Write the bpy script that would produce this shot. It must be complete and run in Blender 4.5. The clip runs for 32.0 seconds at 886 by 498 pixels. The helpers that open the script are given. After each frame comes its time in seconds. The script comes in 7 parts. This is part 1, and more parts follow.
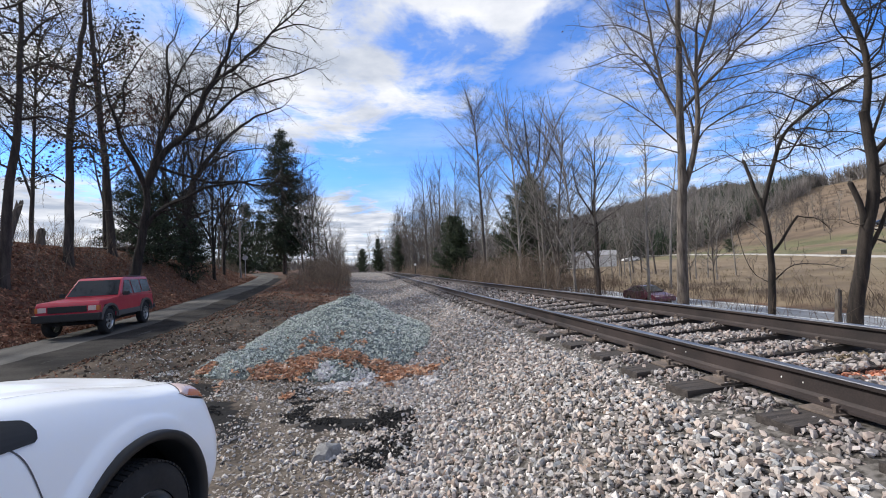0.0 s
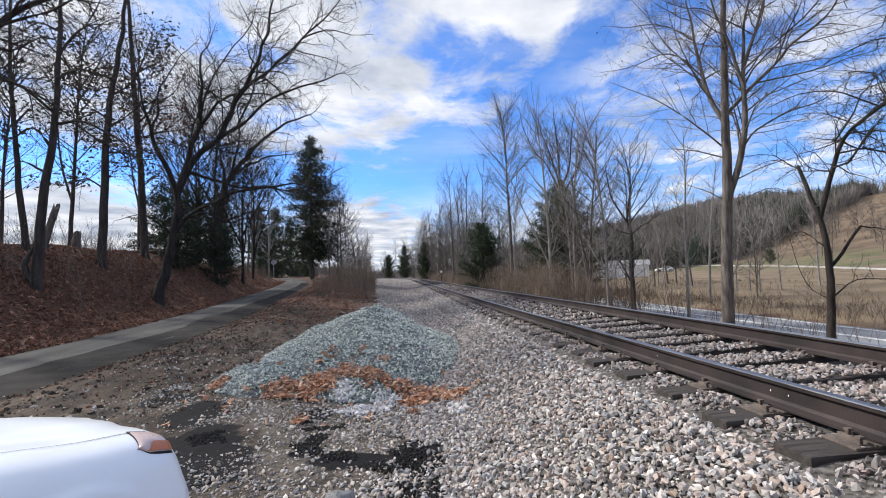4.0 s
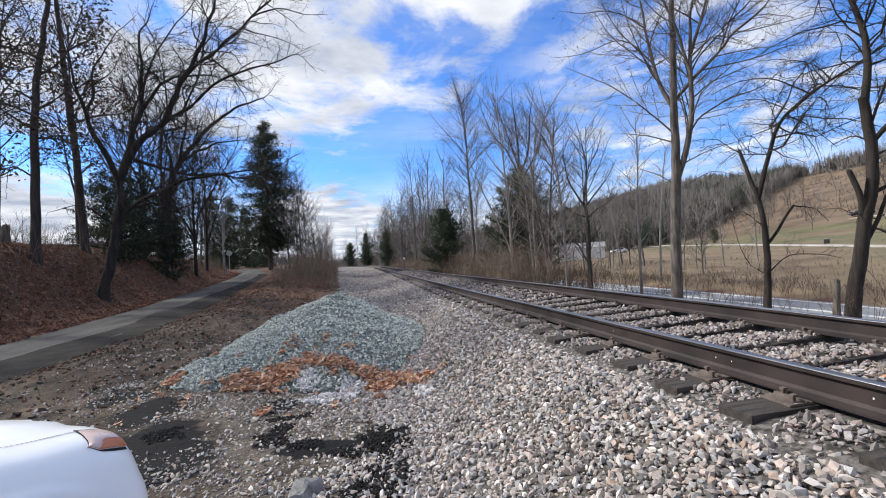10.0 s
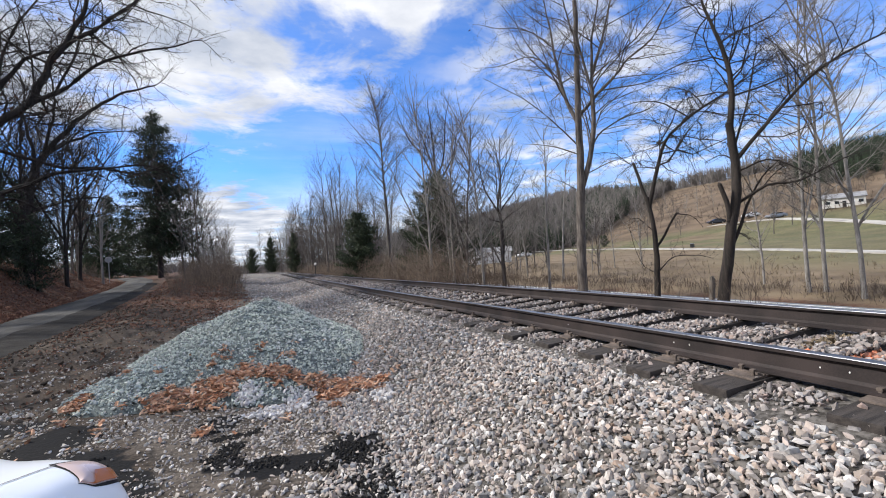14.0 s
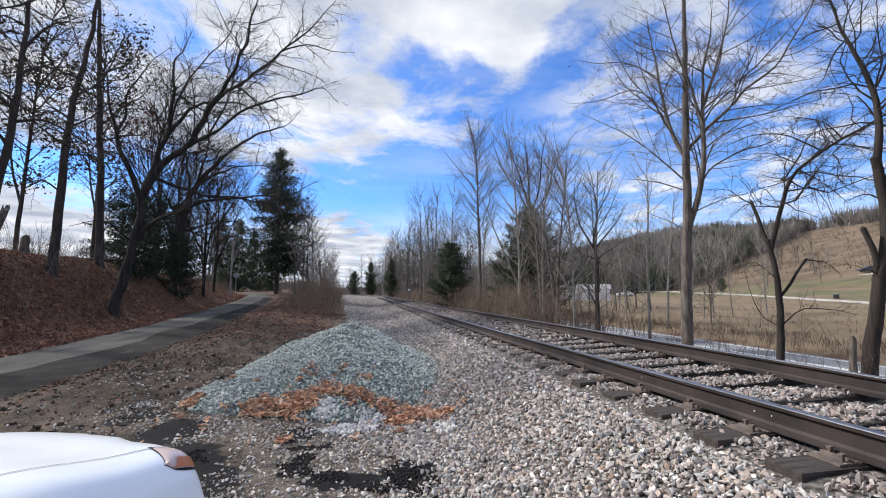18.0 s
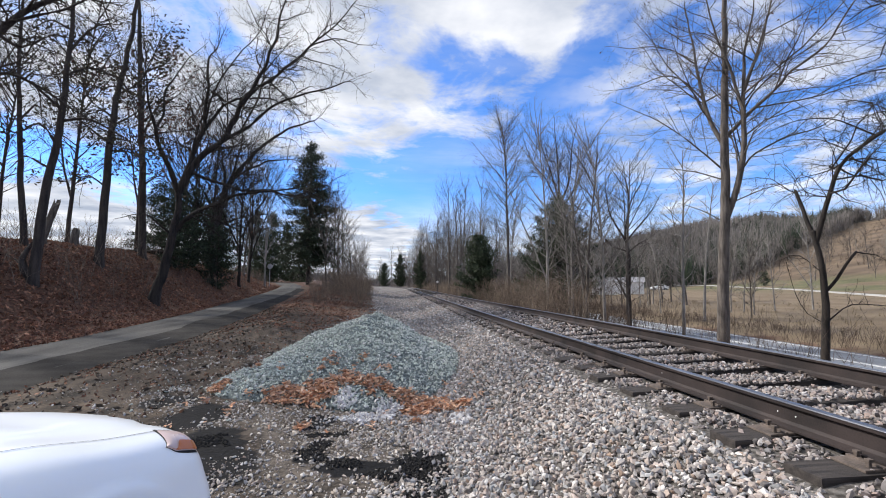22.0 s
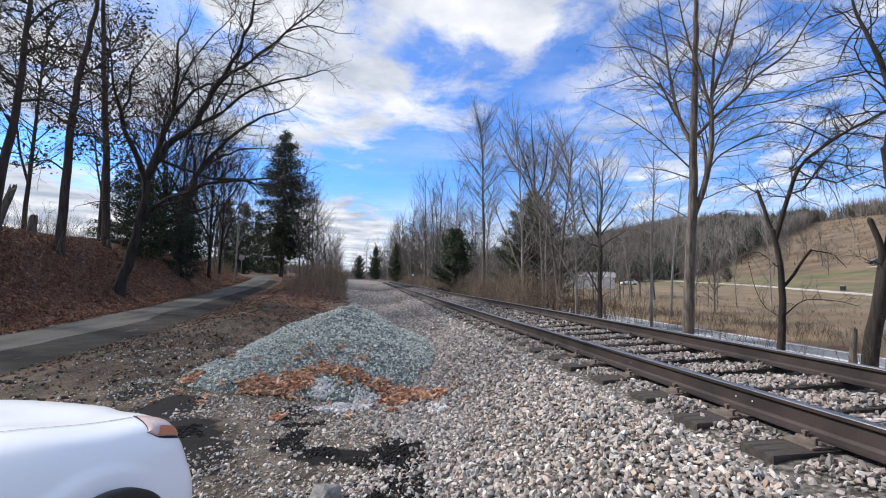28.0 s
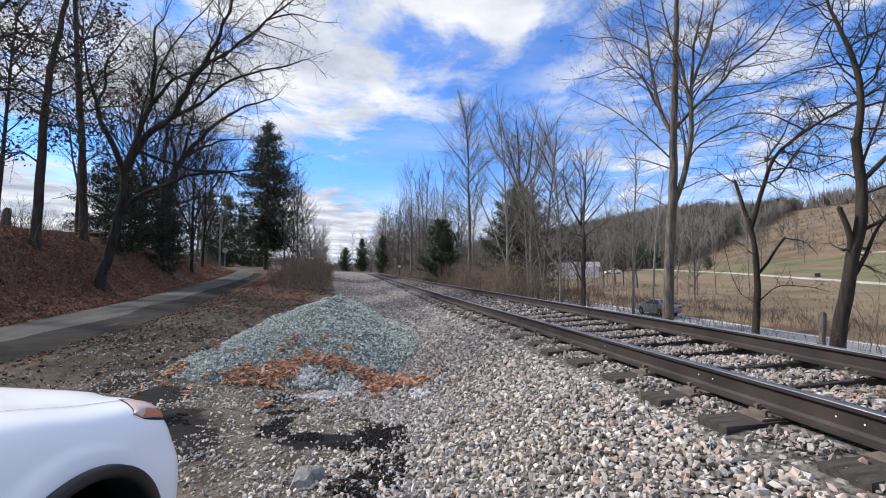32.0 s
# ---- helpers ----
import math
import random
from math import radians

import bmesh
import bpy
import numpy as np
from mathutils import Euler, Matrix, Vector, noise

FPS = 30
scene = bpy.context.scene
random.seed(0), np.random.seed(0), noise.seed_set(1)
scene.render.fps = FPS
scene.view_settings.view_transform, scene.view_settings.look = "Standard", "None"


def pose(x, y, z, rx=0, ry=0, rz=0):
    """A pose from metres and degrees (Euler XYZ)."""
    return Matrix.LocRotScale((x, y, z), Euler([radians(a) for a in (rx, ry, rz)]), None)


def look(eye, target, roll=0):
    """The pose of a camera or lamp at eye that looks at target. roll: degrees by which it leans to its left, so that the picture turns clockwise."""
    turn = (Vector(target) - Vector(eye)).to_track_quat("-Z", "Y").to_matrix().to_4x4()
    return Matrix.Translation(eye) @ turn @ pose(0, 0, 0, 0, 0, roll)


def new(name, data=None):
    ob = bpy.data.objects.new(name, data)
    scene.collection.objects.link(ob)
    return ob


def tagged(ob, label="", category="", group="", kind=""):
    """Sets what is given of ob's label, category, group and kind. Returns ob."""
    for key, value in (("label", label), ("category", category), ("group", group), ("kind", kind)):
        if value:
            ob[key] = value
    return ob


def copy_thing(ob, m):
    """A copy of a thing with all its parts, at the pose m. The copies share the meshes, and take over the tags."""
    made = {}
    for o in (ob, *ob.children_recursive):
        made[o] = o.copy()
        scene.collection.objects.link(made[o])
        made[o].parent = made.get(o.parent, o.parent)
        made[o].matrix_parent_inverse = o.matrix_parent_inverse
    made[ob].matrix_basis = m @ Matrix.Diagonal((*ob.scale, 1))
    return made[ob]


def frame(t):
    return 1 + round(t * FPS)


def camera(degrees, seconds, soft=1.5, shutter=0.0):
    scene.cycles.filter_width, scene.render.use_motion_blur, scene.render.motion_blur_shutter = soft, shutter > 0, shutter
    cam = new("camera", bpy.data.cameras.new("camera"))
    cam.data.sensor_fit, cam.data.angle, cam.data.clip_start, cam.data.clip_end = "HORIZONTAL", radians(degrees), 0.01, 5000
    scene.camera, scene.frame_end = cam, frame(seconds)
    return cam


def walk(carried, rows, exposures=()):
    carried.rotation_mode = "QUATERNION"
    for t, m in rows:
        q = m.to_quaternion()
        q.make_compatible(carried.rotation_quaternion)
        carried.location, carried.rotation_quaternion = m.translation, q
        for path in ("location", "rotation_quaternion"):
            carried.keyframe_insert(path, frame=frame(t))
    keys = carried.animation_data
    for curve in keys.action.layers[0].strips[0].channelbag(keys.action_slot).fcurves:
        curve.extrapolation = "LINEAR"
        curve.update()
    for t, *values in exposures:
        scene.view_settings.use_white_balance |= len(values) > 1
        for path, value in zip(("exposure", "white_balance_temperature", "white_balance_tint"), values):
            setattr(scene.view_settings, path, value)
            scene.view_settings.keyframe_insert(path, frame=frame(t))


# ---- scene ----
cam = camera(92.1, 32.0, soft=1.0)
PATH = [
    (0, (-2.469, -0.843, 0.896), (-2.187, 1.135, 0.976), -2.7),
    (0.5, (-2.443, -0.853, 0.894), (-2.185, 1.13, 0.951), -2.3),
    (1, (-2.428, -0.836, 0.892), (-2.187, 1.149, 0.93), -2.5),
    (1.5, (-2.445, -0.744, 0.899), (-2.22, 1.243, 0.93), -3.0),
    (2, (-2.501, -0.596, 0.943), (-2.291, 1.393, 0.985), -3.3),
    (2.5, (-2.469, -0.391, 0.945), (-2.279, 1.599, 1.01), -3.3),
    (3, (-2.44, -0.241, 0.951), (-2.266, 1.75, 1.041), -2.9),
    (3.5, (-2.462, -0.224, 0.956), (-2.299, 1.767, 1.062), -2.2),
    (5.5, (-2.433, -0.274, 0.941), (-2.274, 1.716, 1.073), -1.4),
    (6, (-2.447, -0.279, 0.949), (-2.315, 1.713, 1.064), -1.6),
    (6.5, (-2.404, -0.275, 0.931), (-2.289, 1.72, 1.015), -1.9),
    (7, (-2.393, -0.265, 0.929), (-2.257, 1.729, 0.986), -2.4),
    (7.5, (-2.516, -0.233, 0.91), (-2.322, 1.757, 0.948), -2.8),
    (8, (-2.656, -0.237, 0.921), (-2.387, 1.745, 0.953), -2.9),
    (8.5, (-2.598, -0.255, 0.93), (-2.27, 1.718, 0.965), -2.8),
    (9, (-2.451, -0.26, 0.939), (-2.102, 1.709, 0.983), -2.6),
    (9.5, (-2.391, -0.245, 0.933), (-2.049, 1.725, 0.977), -2.6),
    (10, (-2.464, -0.223, 0.927), (-2.13, 1.749, 0.973), -3.3),
    (10.5, (-2.649, -0.137, 0.914), (-2.305, 1.833, 0.962), -4.4),
    (11, (-2.745, -0.035, 0.909), (-2.362, 1.928, 0.957), -5.2),
    (11.5, (-2.838, -0.008, 0.913), (-2.392, 1.941, 0.955), -5.5),
    (12, (-2.968, -0.061, 0.899), (-2.423, 1.864, 0.931), -5.2),
    (12.5, (-3.01, -0.077, 0.89), (-2.367, 1.816, 0.915), -4.7),
    (13, (-2.996, -0.062, 0.893), (-2.267, 1.8, 0.915), -4.2),
    (13.5, (-2.988, -0.026, 0.87), (-2.222, 1.821, 0.901), -4.0),
    (14, (-2.981, -0.006, 0.893), (-2.245, 1.853, 0.937), -3.8),
    (14.5, (-2.998, -0.043, 0.893), (-2.358, 1.851, 0.944), -3.4),
    (15, (-2.938, -0.118, 0.907), (-2.426, 1.815, 0.964), -2.9),
    (15.5, (-2.82, -0.18, 0.916), (-2.429, 1.781, 0.983), -2.3),
    (17.5, (-2.778, -0.236, 0.947), (-2.477, 1.732, 1.135), -0.4),
    (18, (-2.77, -0.263, 0.956), (-2.453, 1.702, 1.158), -0.1),
    (18.5, (-2.676, -0.248, 0.941), (-2.357, 1.716, 1.143), 0.3),
    (19, (-2.599, -0.266, 0.93), (-2.301, 1.703, 1.119), 0.4),
    (19.5, (-2.598, -0.249, 0.935), (-2.336, 1.726, 1.109), 0.4),
    (20, (-2.592, -0.25, 0.938), (-2.36, 1.729, 1.108), 0.2),
    (20.5, (-2.587, -0.246, 0.953), (-2.378, 1.735, 1.126), 0.0),
    (21, (-2.597, -0.259, 0.946), (-2.402, 1.724, 1.123), 0.1),
    (21.5, (-2.613, -0.27, 0.952), (-2.425, 1.713, 1.127), 0.2),
    (22, (-2.61, -0.265, 0.955), (-2.429, 1.72, 1.12), 0.3),
    (22.5, (-2.609, -0.264, 0.947), (-2.426, 1.722, 1.097), 0.3),
    (23, (-2.614, -0.265, 0.946), (-2.423, 1.721, 1.084), 0.3),
    (23.5, (-2.604, -0.263, 0.943), (-2.409, 1.723, 1.073), 0.2),
    (24, (-2.609, -0.255, 0.945), (-2.411, 1.731, 1.073), 0.2),
    (24.5, (-2.604, -0.254, 0.958), (-2.406, 1.731, 1.09), 0.3),
    (26.5, (-2.579, -0.247, 0.937), (-2.35, 1.734, 1.087), 0.7),
    (27, (-2.574, -0.263, 0.932), (-2.332, 1.717, 1.079), 0.8),
    (27.5, (-2.576, -0.284, 0.942), (-2.312, 1.693, 1.083), 0.8),
    (28, (-2.65, -0.312, 0.931), (-2.356, 1.662, 1.067), 0.8),
    (28.5, (-2.717, -0.375, 0.919), (-2.39, 1.594, 1.047), 0.6),
    (29, (-2.702, -0.404, 0.919), (-2.355, 1.562, 1.036), 0.7),
    (29.5, (-2.611, -0.432, 0.912), (-2.265, 1.534, 1.024), 1.0),
    (30, (-2.551, -0.433, 0.904), (-2.211, 1.535, 1.01), 1.2),
    (30.5, (-2.565, -0.433, 0.915), (-2.224, 1.535, 1.018), 1.2),
    (31, (-2.618, -0.429, 0.914), (-2.266, 1.537, 1.015), 1.0),
    (31.5, (-2.627, -0.42, 0.906), (-2.268, 1.545, 1.005), 0.7),
    (32, (-2.599, -0.429, 0.91), (-2.243, 1.537, 1.005), 0.2),
]
walk(cam, [(t, look(eye, target, roll)) for t, eye, target, roll in PATH])

# ---- light ----
SUN_AZ, SUN_EL = -62.0, 38.0          # degrees: from the track's line to the left, and up


def make_world():
    w = bpy.data.worlds.new("sky")
    scene.world = w
    w.use_nodes = True
    nt = w.node_tree
    nt.nodes.clear()
    N, L = nt.nodes.new, nt.links.new
    out, bg = N("ShaderNodeOutputWorld"), N("ShaderNodeBackground")
    sky = N("ShaderNodeTexSky")
    sky.sky_type, sky.sun_disc = "NISHITA", False
    sky.sun_elevation, sky.sun_rotation = radians(SUN_EL), radians(SUN_AZ)
    sky.air_density, sky.dust_density, sky.ozone_density = 1.0, 0.3, 2.0
    tc = N("ShaderNodeTexCoord")
    sep = N("ShaderNodeSeparateXYZ")
    L(tc.outputs["Generated"], sep.inputs[0])

    def m(op, a, b=None, c=None, clamp=False):
        n = N("ShaderNodeMath")
        n.operation, n.use_clamp = op, clamp
        for i, v in enumerate((a, b, c)):
            if v is None:
                continue
            if isinstance(v, (int, float)):
                n.inputs[i].default_value = v
            else:
                L(v, n.inputs[i])
        return n.outputs[0]

    X, Y, Z = sep.outputs
    # the cloud deck: the view's ray meets a plane overhead
    zz = m("MAXIMUM", m("ADD", Z, 0.06), 0.03)
    u, v = m("DIVIDE", X, zz), m("DIVIDE", Y, zz)
    comb = N("ShaderNodeCombineXYZ")
    L(u, comb.inputs[0]), L(v, comb.inputs[1])

    def noise(scale, detail, rough, offset, stretch=(1, 1, 1), dist=0.0):
        mp = N("ShaderNodeMapping")
        mp.inputs["Location"].default_value = offset
        mp.inputs["Scale"].default_value = stretch
        L(comb.outputs[0], mp.inputs[0])
        n = N("ShaderNodeTexNoise")
        n.inputs["Scale"].default_value, n.inputs["Detail"].default_value = scale, detail
        n.inputs["Roughness"].default_value, n.inputs["Distortion"].default_value = rough, dist
        L(mp.outputs[0], n.inputs["Vector"])
        return n.outputs[0]

    big = noise(0.55, 4, 0.55, (3.1, 1.7, 0))
    fine = noise(2.6, 9, 0.62, (0.4, 5.2, 0), dist=0.3)
    def ramp(val, lo, hi, top=1.0):
        r = N("ShaderNodeMapRange")
        r.interpolation_type = "SMOOTHSTEP"
        r.inputs["From Min"].default_value, r.inputs["From Max"].default_value, r.inputs["To Max"].default_value = lo, hi, top
        if isinstance(val, (int, float)):
            r.inputs["Value"].default_value = val
        else:
            L(val, r.inputs["Value"])
        return r.outputs[0]

    def lump(a0, aw, e0, ew):
        """A soft patch of the sky round the bearing a0 and the height e0."""
        p, q = m("MULTIPLY_ADD", S, 1 / aw, -a0 / aw), m("MULTIPLY_ADD", Z, 1 / ew, -e0 / ew)
        return ramp(m("ADD", m("MULTIPLY", p, p), m("MULTIPLY", q, q)), 1.0, 0.0)

    # a bank of cloud from the left up, closed overhead beyond the view, open blue below its edge and to the right,
    # where thin puffs lie
    S = m("MINIMUM", m("MAXIMUM", m("DIVIDE", X, m("MAXIMUM", Y, 0.08)), -3.0), 3.0)
    edge = m("ADD", m("MULTIPLY_ADD", S, 0.12, 0.285), m("MULTIPLY", m("MAXIMUM", m("SUBTRACT", S, 0.16), 0.0), 0.45))
    # the cover overhead is unseen, added to brighten and whiten the fill light
    bank = m("MAXIMUM", ramp(m("SUBTRACT", Z, edge), -0.10, 0.14), ramp(Z, 0.58, 0.75))
    rift = m("ADD", lump(0.17, 0.20, 0.455, 0.095), m("MULTIPLY", lump(-0.82, 0.26, 0.20, 0.09), 0.9))
    cover = m("ADD", m("MULTIPLY_ADD", big, 0.9, m("MULTIPLY", fine, 1.25)), m("SUBTRACT", m("MULTIPLY_ADD", bank, 0.50, -0.66), m("MULTIPLY", rift, 0.26)))
    cover = m("ADD", cover, m("ADD", m("MULTIPLY", lump(-0.12, 0.26, 0.07, 0.13), 0.62), m("MULTIPLY", lump(-0.95, 0.75, 0.05, 0.17), 0.95)))
    thick = ramp(cover, 0.55, 0.92)
    puffs = m("MULTIPLY", ramp(m("ADD", noise(3.0, 6, 0.56, (2.3, 0.7, 0), (1.0, 1.0, 1), 0.4), m("MULTIPLY", big, 0.25)), 0.52, 0.77, 0.86), ramp(S, 0.25, 0.65))
    veil = m("MULTIPLY", ramp(noise(0.9, 6, 0.6, (5.3, 2.1, 0), (0.6, 1.5, 1), 0.4), 0.38, 0.75, 0.38), ramp(S, -0.3, 0.3))
    # low bank of cloud along the horizon
    low = m("MULTIPLY", m("SUBTRACT", 1.0, m("MULTIPLY", m("ABSOLUTE", m("SUBTRACT", Z, 0.03)), 5.5), clamp=True), m("MULTIPLY", noise(1.3, 6, 0.6, (8, 2, 0), (0.35, 1.0, 1)), 2.7), clamp=True)
    mask = m("MAXIMUM", m("MAXIMUM", thick, m("MAXIMUM", puffs, veil)), m("MULTIPLY", low, 0.85), clamp=True)
    # cloud tone: grey bellies, white tops
    tone = N("ShaderNodeValToRGB")
    tone.color_ramp.elements[0].position, tone.color_ramp.elements[0].color = 0.34, (0.43, 0.49, 0.61, 1)
    tone.color_ramp.elements[1].position, tone.color_ramp.elements[1].color = 0.66, (0.97, 0.98, 1.02, 1)
    L(noise(1.6, 7, 0.55, (1.2, 4.9, 0)), tone.inputs[0])
    skymul = N("ShaderNodeMix")
    skymul.data_type, skymul.blend_type = "RGBA", "MULTIPLY"
    skymul.inputs[0].default_value = 1.0
    L(sky.outputs[0], skymul.inputs[6])
    skymul.inputs[7].default_value = (0.074, 0.130, 0.216, 1)
    mix = N("ShaderNodeMix")
    mix.data_type = "RGBA"
    L(mask, mix.inputs[0]), L(skymul.outputs[2], mix.inputs[6]), L(tone.outputs[0], mix.inputs[7])
    L(mix.outputs[2], bg.inputs[0])
    bg.inputs[1].default_value = 1.10
    L(bg.outputs[0], out.inputs[0])


make_world()
sun = new("sun", bpy.data.lights.new("sun", "SUN"))
sun.data.energy, sun.data.angle, sun.data.color = 5.6, radians(7), (1.0, 0.95, 0.88)
_az, _el = radians(SUN_AZ), radians(SUN_EL)
sun.matrix_world = look((0, 0, 0), (-math.sin(_az) * math.cos(_el), -math.cos(_az) * math.cos(_el), -math.sin(_el)))


# ---- materials ----
def material(name, build):
    mat = bpy.data.materials.new(name)
    mat.use_nodes = True
    nt = mat.node_tree
    build(nt, nt.nodes["Principled BSDF"])
    return mat


def mottled(name, a, b, scale=6.0, rough=0.85, metal=0.0, bump=0.3, fine=40.0, island=False, spread=0.25, stretch=(1, 1, 1), c=None, dist=0.02, spec=0.5):
    """Two colours mixed by coarse and fine noise, with a fine relief. island: pieces vary one by one."""
    def build(nt, p):
        N, L = nt.nodes.new, nt.links.new
        tc, mp = N("ShaderNodeTexCoord"), N("ShaderNodeMapping")
        mp.inputs["Scale"].default_value = stretch
        L(tc.outputs["Object"], mp.inputs[0])
        n1, n2 = N("ShaderNodeTexNoise"), N("ShaderNodeTexNoise")
        for n, s in ((n1, scale), (n2, fine)):
            n.inputs["Scale"].default_value, n.inputs["Detail"].default_value = s, 4
            L(mp.outputs[0], n.inputs["Vector"])
        add = N("ShaderNodeMath")
        add.operation = "MULTIPLY_ADD"
        L(n2.outputs[0], add.inputs[0])
        add.inputs[1].default_value = 0.5
        L(n1.outputs[0], add.inputs[2])
        r = N("ShaderNodeValToRGB")
        r.color_ramp.elements[0].position, r.color_ramp.elements[0].color = 0.58, (*a, 1)
        r.color_ramp.elements[1].position, r.color_ramp.elements[1].color = 0.92, (*b, 1)
        if c:
            e = r.color_ramp.elements.new(0.75)
            e.color = (*c, 1)
        L(add.outputs[0], r.inputs[0])
        col = r.outputs[0]
        if island:
            g, hsv = N("ShaderNodeNewGeometry"), N("ShaderNodeHueSaturation")
            rr = N("ShaderNodeMapRange")
            rr.inputs["To Min"].default_value, rr.inputs["To Max"].default_value = 1 - spread, 1 + spread
            L(g.outputs["Random Per Island"], rr.inputs["Value"])
            L(rr.outputs[0], hsv.inputs["Value"]), L(col, hsv.inputs["Color"])
            col = hsv.outputs[0]
        L(col, p.inputs["Base Color"])
        p.inputs["Roughness"].default_value, p.inputs["Metallic"].default_value = rough, metal
        p.inputs["Specular IOR Level"].default_value = spec
        if bump:
            bp = N("ShaderNodeBump")
            bp.inputs["Strength"].default_value, bp.inputs["Distance"].default_value = bump, dist
            L(add.outputs[0], bp.inputs["Height"]), L(bp.outputs[0], p.inputs["Normal"])
    return material(name, build)


def plain(name, col, rough=0.5, metal=0.0, coat=0.0):
    def build(nt, p):
        N, L = nt.nodes.new, nt.links.new
        tc, n = N("ShaderNodeTexCoord"), N("ShaderNodeTexNoise")
        n.inputs["Scale"].default_value, n.inputs["Detail"].default_value = 9, 5
        L(tc.outputs["Object"], n.inputs["Vector"])
        r = N("ShaderNodeMapRange")
        r.inputs["To Min"].default_value, r.inputs["To Max"].default_value = rough * 0.8, min(1, rough * 1.25)
        L(n.outputs[0], r.inputs["Value"]), L(r.outputs[0], p.inputs["Roughness"])
        p.inputs["Base Color"].default_value, p.inputs["Metallic"].default_value = (*col, 1), metal
        p.inputs["Coat Weight"].default_value = coat
    return material(name, build)


def stones(name, cols, rough=0.9, fine=60, spec=0.5):
    """Loose stones: each island takes one of the colours."""
    def build(nt, p):
        N, L = nt.nodes.new, nt.links.new
        g, r = N("ShaderNodeNewGeometry"), N("ShaderNodeValToRGB")
        while len(r.color_ramp.elements) < len(cols):
            r.color_ramp.elements.new(0.5)
        for i, (e, c) in enumerate(zip(r.color_ramp.elements, cols)):
            e.position, e.color = i / (len(cols) - 1), (*c, 1)
        L(g.outputs["Random Per Island"], r.inputs[0])
        tc, n = N("ShaderNodeTexCoord"), N("ShaderNodeTexNoise")
        n.inputs["Scale"].default_value, n.inputs["Detail"].default_value = fine, 5
        L(tc.outputs["Object"], n.inputs["Vector"])
        mul = N("ShaderNodeHueSaturation")
        rr = N("ShaderNodeMapRange")
        rr.inputs["To Min"].default_value, rr.inputs["To Max"].default_value = 0.6, 1.35
        L(n.outputs[0], rr.inputs["Value"]), L(rr.outputs[0], mul.inputs["Value"]), L(r.outputs[0], mul.inputs["Color"])
        L(mul.outputs[0], p.inputs["Base Color"])
        p.inputs["Roughness"].default_value, p.inputs["Specular IOR Level"].default_value = rough, spec
        b = N("ShaderNodeBump")
        b.inputs["Strength"].default_value, b.inputs["Distance"].default_value = 0.35, 0.004
        L(n.outputs[0], b.inputs["Height"]), L(b.outputs[0], p.inputs["Normal"])
    return material(name, build)


M_STEEL = mottled("rail steel", (0.020, 0.016, 0.016), (0.050, 0.037, 0.035), 3, 0.62, 0.35, 0.2, 90, dist=0.002)
M_HEAD = mottled("polished rail head", (0.16, 0.165, 0.19), (0.33, 0.335, 0.36), 2, 0.34, 0.9, 0.05, 60, stretch=(1, 0.05, 1), dist=0.001)
M_TIE = mottled("creosoted tie wood", (0.013, 0.0105, 0.010), (0.052, 0.043, 0.039), 7, 0.9, 0, 0.6, 60, stretch=(0.3, 4, 4), dist=0.006)
M_PLATE = mottled("rusty plate steel", (0.075, 0.06, 0.052), (0.17, 0.135, 0.115), 9, 0.75, 0.2, 0.3, 70, dist=0.003)
M_BALLAST = stones("ballast stone", [(0.242, 0.216, 0.202), (0.421, 0.382, 0.356), (0.131, 0.117, 0.111), (0.563, 0.520, 0.491), (0.271, 0.280, 0.289), (0.402, 0.313, 0.261), (0.201, 0.216, 0.232), (0.684, 0.647, 0.617), (0.320, 0.275, 0.241), (0.483, 0.403, 0.362), (0.101, 0.098, 0.101), (0.362, 0.362, 0.367), (0.302, 0.216, 0.164), (0.503, 0.471, 0.453)])
M_BALLAST_DIRTY = stones("dirty track ballast", [(0.17, 0.15, 0.14), (0.30, 0.265, 0.25), (0.10, 0.09, 0.085), (0.40, 0.36, 0.345), (0.21, 0.20, 0.20), (0.32, 0.24, 0.21), (0.14, 0.135, 0.14), (0.50, 0.47, 0.46), (0.24, 0.195, 0.17), (0.36, 0.30, 0.275)])
M_PILE = stones("blue grey crushed stone", [(0.369, 0.403, 0.358), (0.565, 0.612, 0.550), (0.456, 0.500, 0.446), (0.736, 0.728, 0.705), (0.228, 0.258, 0.244), (0.651, 0.687, 0.612), (0.521, 0.563, 0.503), (0.315, 0.349, 0.327), (0.185, 0.204, 0.192)])
M_OAKLEAF = stones("orange brown oak leaves", [(0.56, 0.28, 0.155), (0.68, 0.42, 0.27), (0.33, 0.165, 0.095), (0.72, 0.50, 0.36), (0.48, 0.23, 0.125), (0.64, 0.36, 0.21), (0.25, 0.13, 0.085), (0.68, 0.46, 0.31)], 0.75)
M_WHITESTONE = stones("pale quartz stone", [(0.60, 0.58, 0.57), (0.46, 0.44, 0.44), (0.76, 0.74, 0.73), (0.34, 0.32, 0.32), (0.66, 0.64, 0.65)])
M_BLACK = stones("black asphalt crumbs", [(0.012, 0.012, 0.013), (0.03, 0.029, 0.028), (0.02, 0.019, 0.02)], 0.9, spec=0.15)
M_ROCK = mottled("grey field stone", (0.12, 0.117, 0.115), (0.27, 0.265, 0.26), 8, 0.9, 0, 0.5, 60, dist=0.01)
M_ASPHALT = mottled("worn lane asphalt", (0.040, 0.0385, 0.038), (0.115, 0.111, 0.105), 0.9, 0.93, 0, 0.5, 60, stretch=(1.6, 0.35, 1), dist=0.01, spec=0.2)
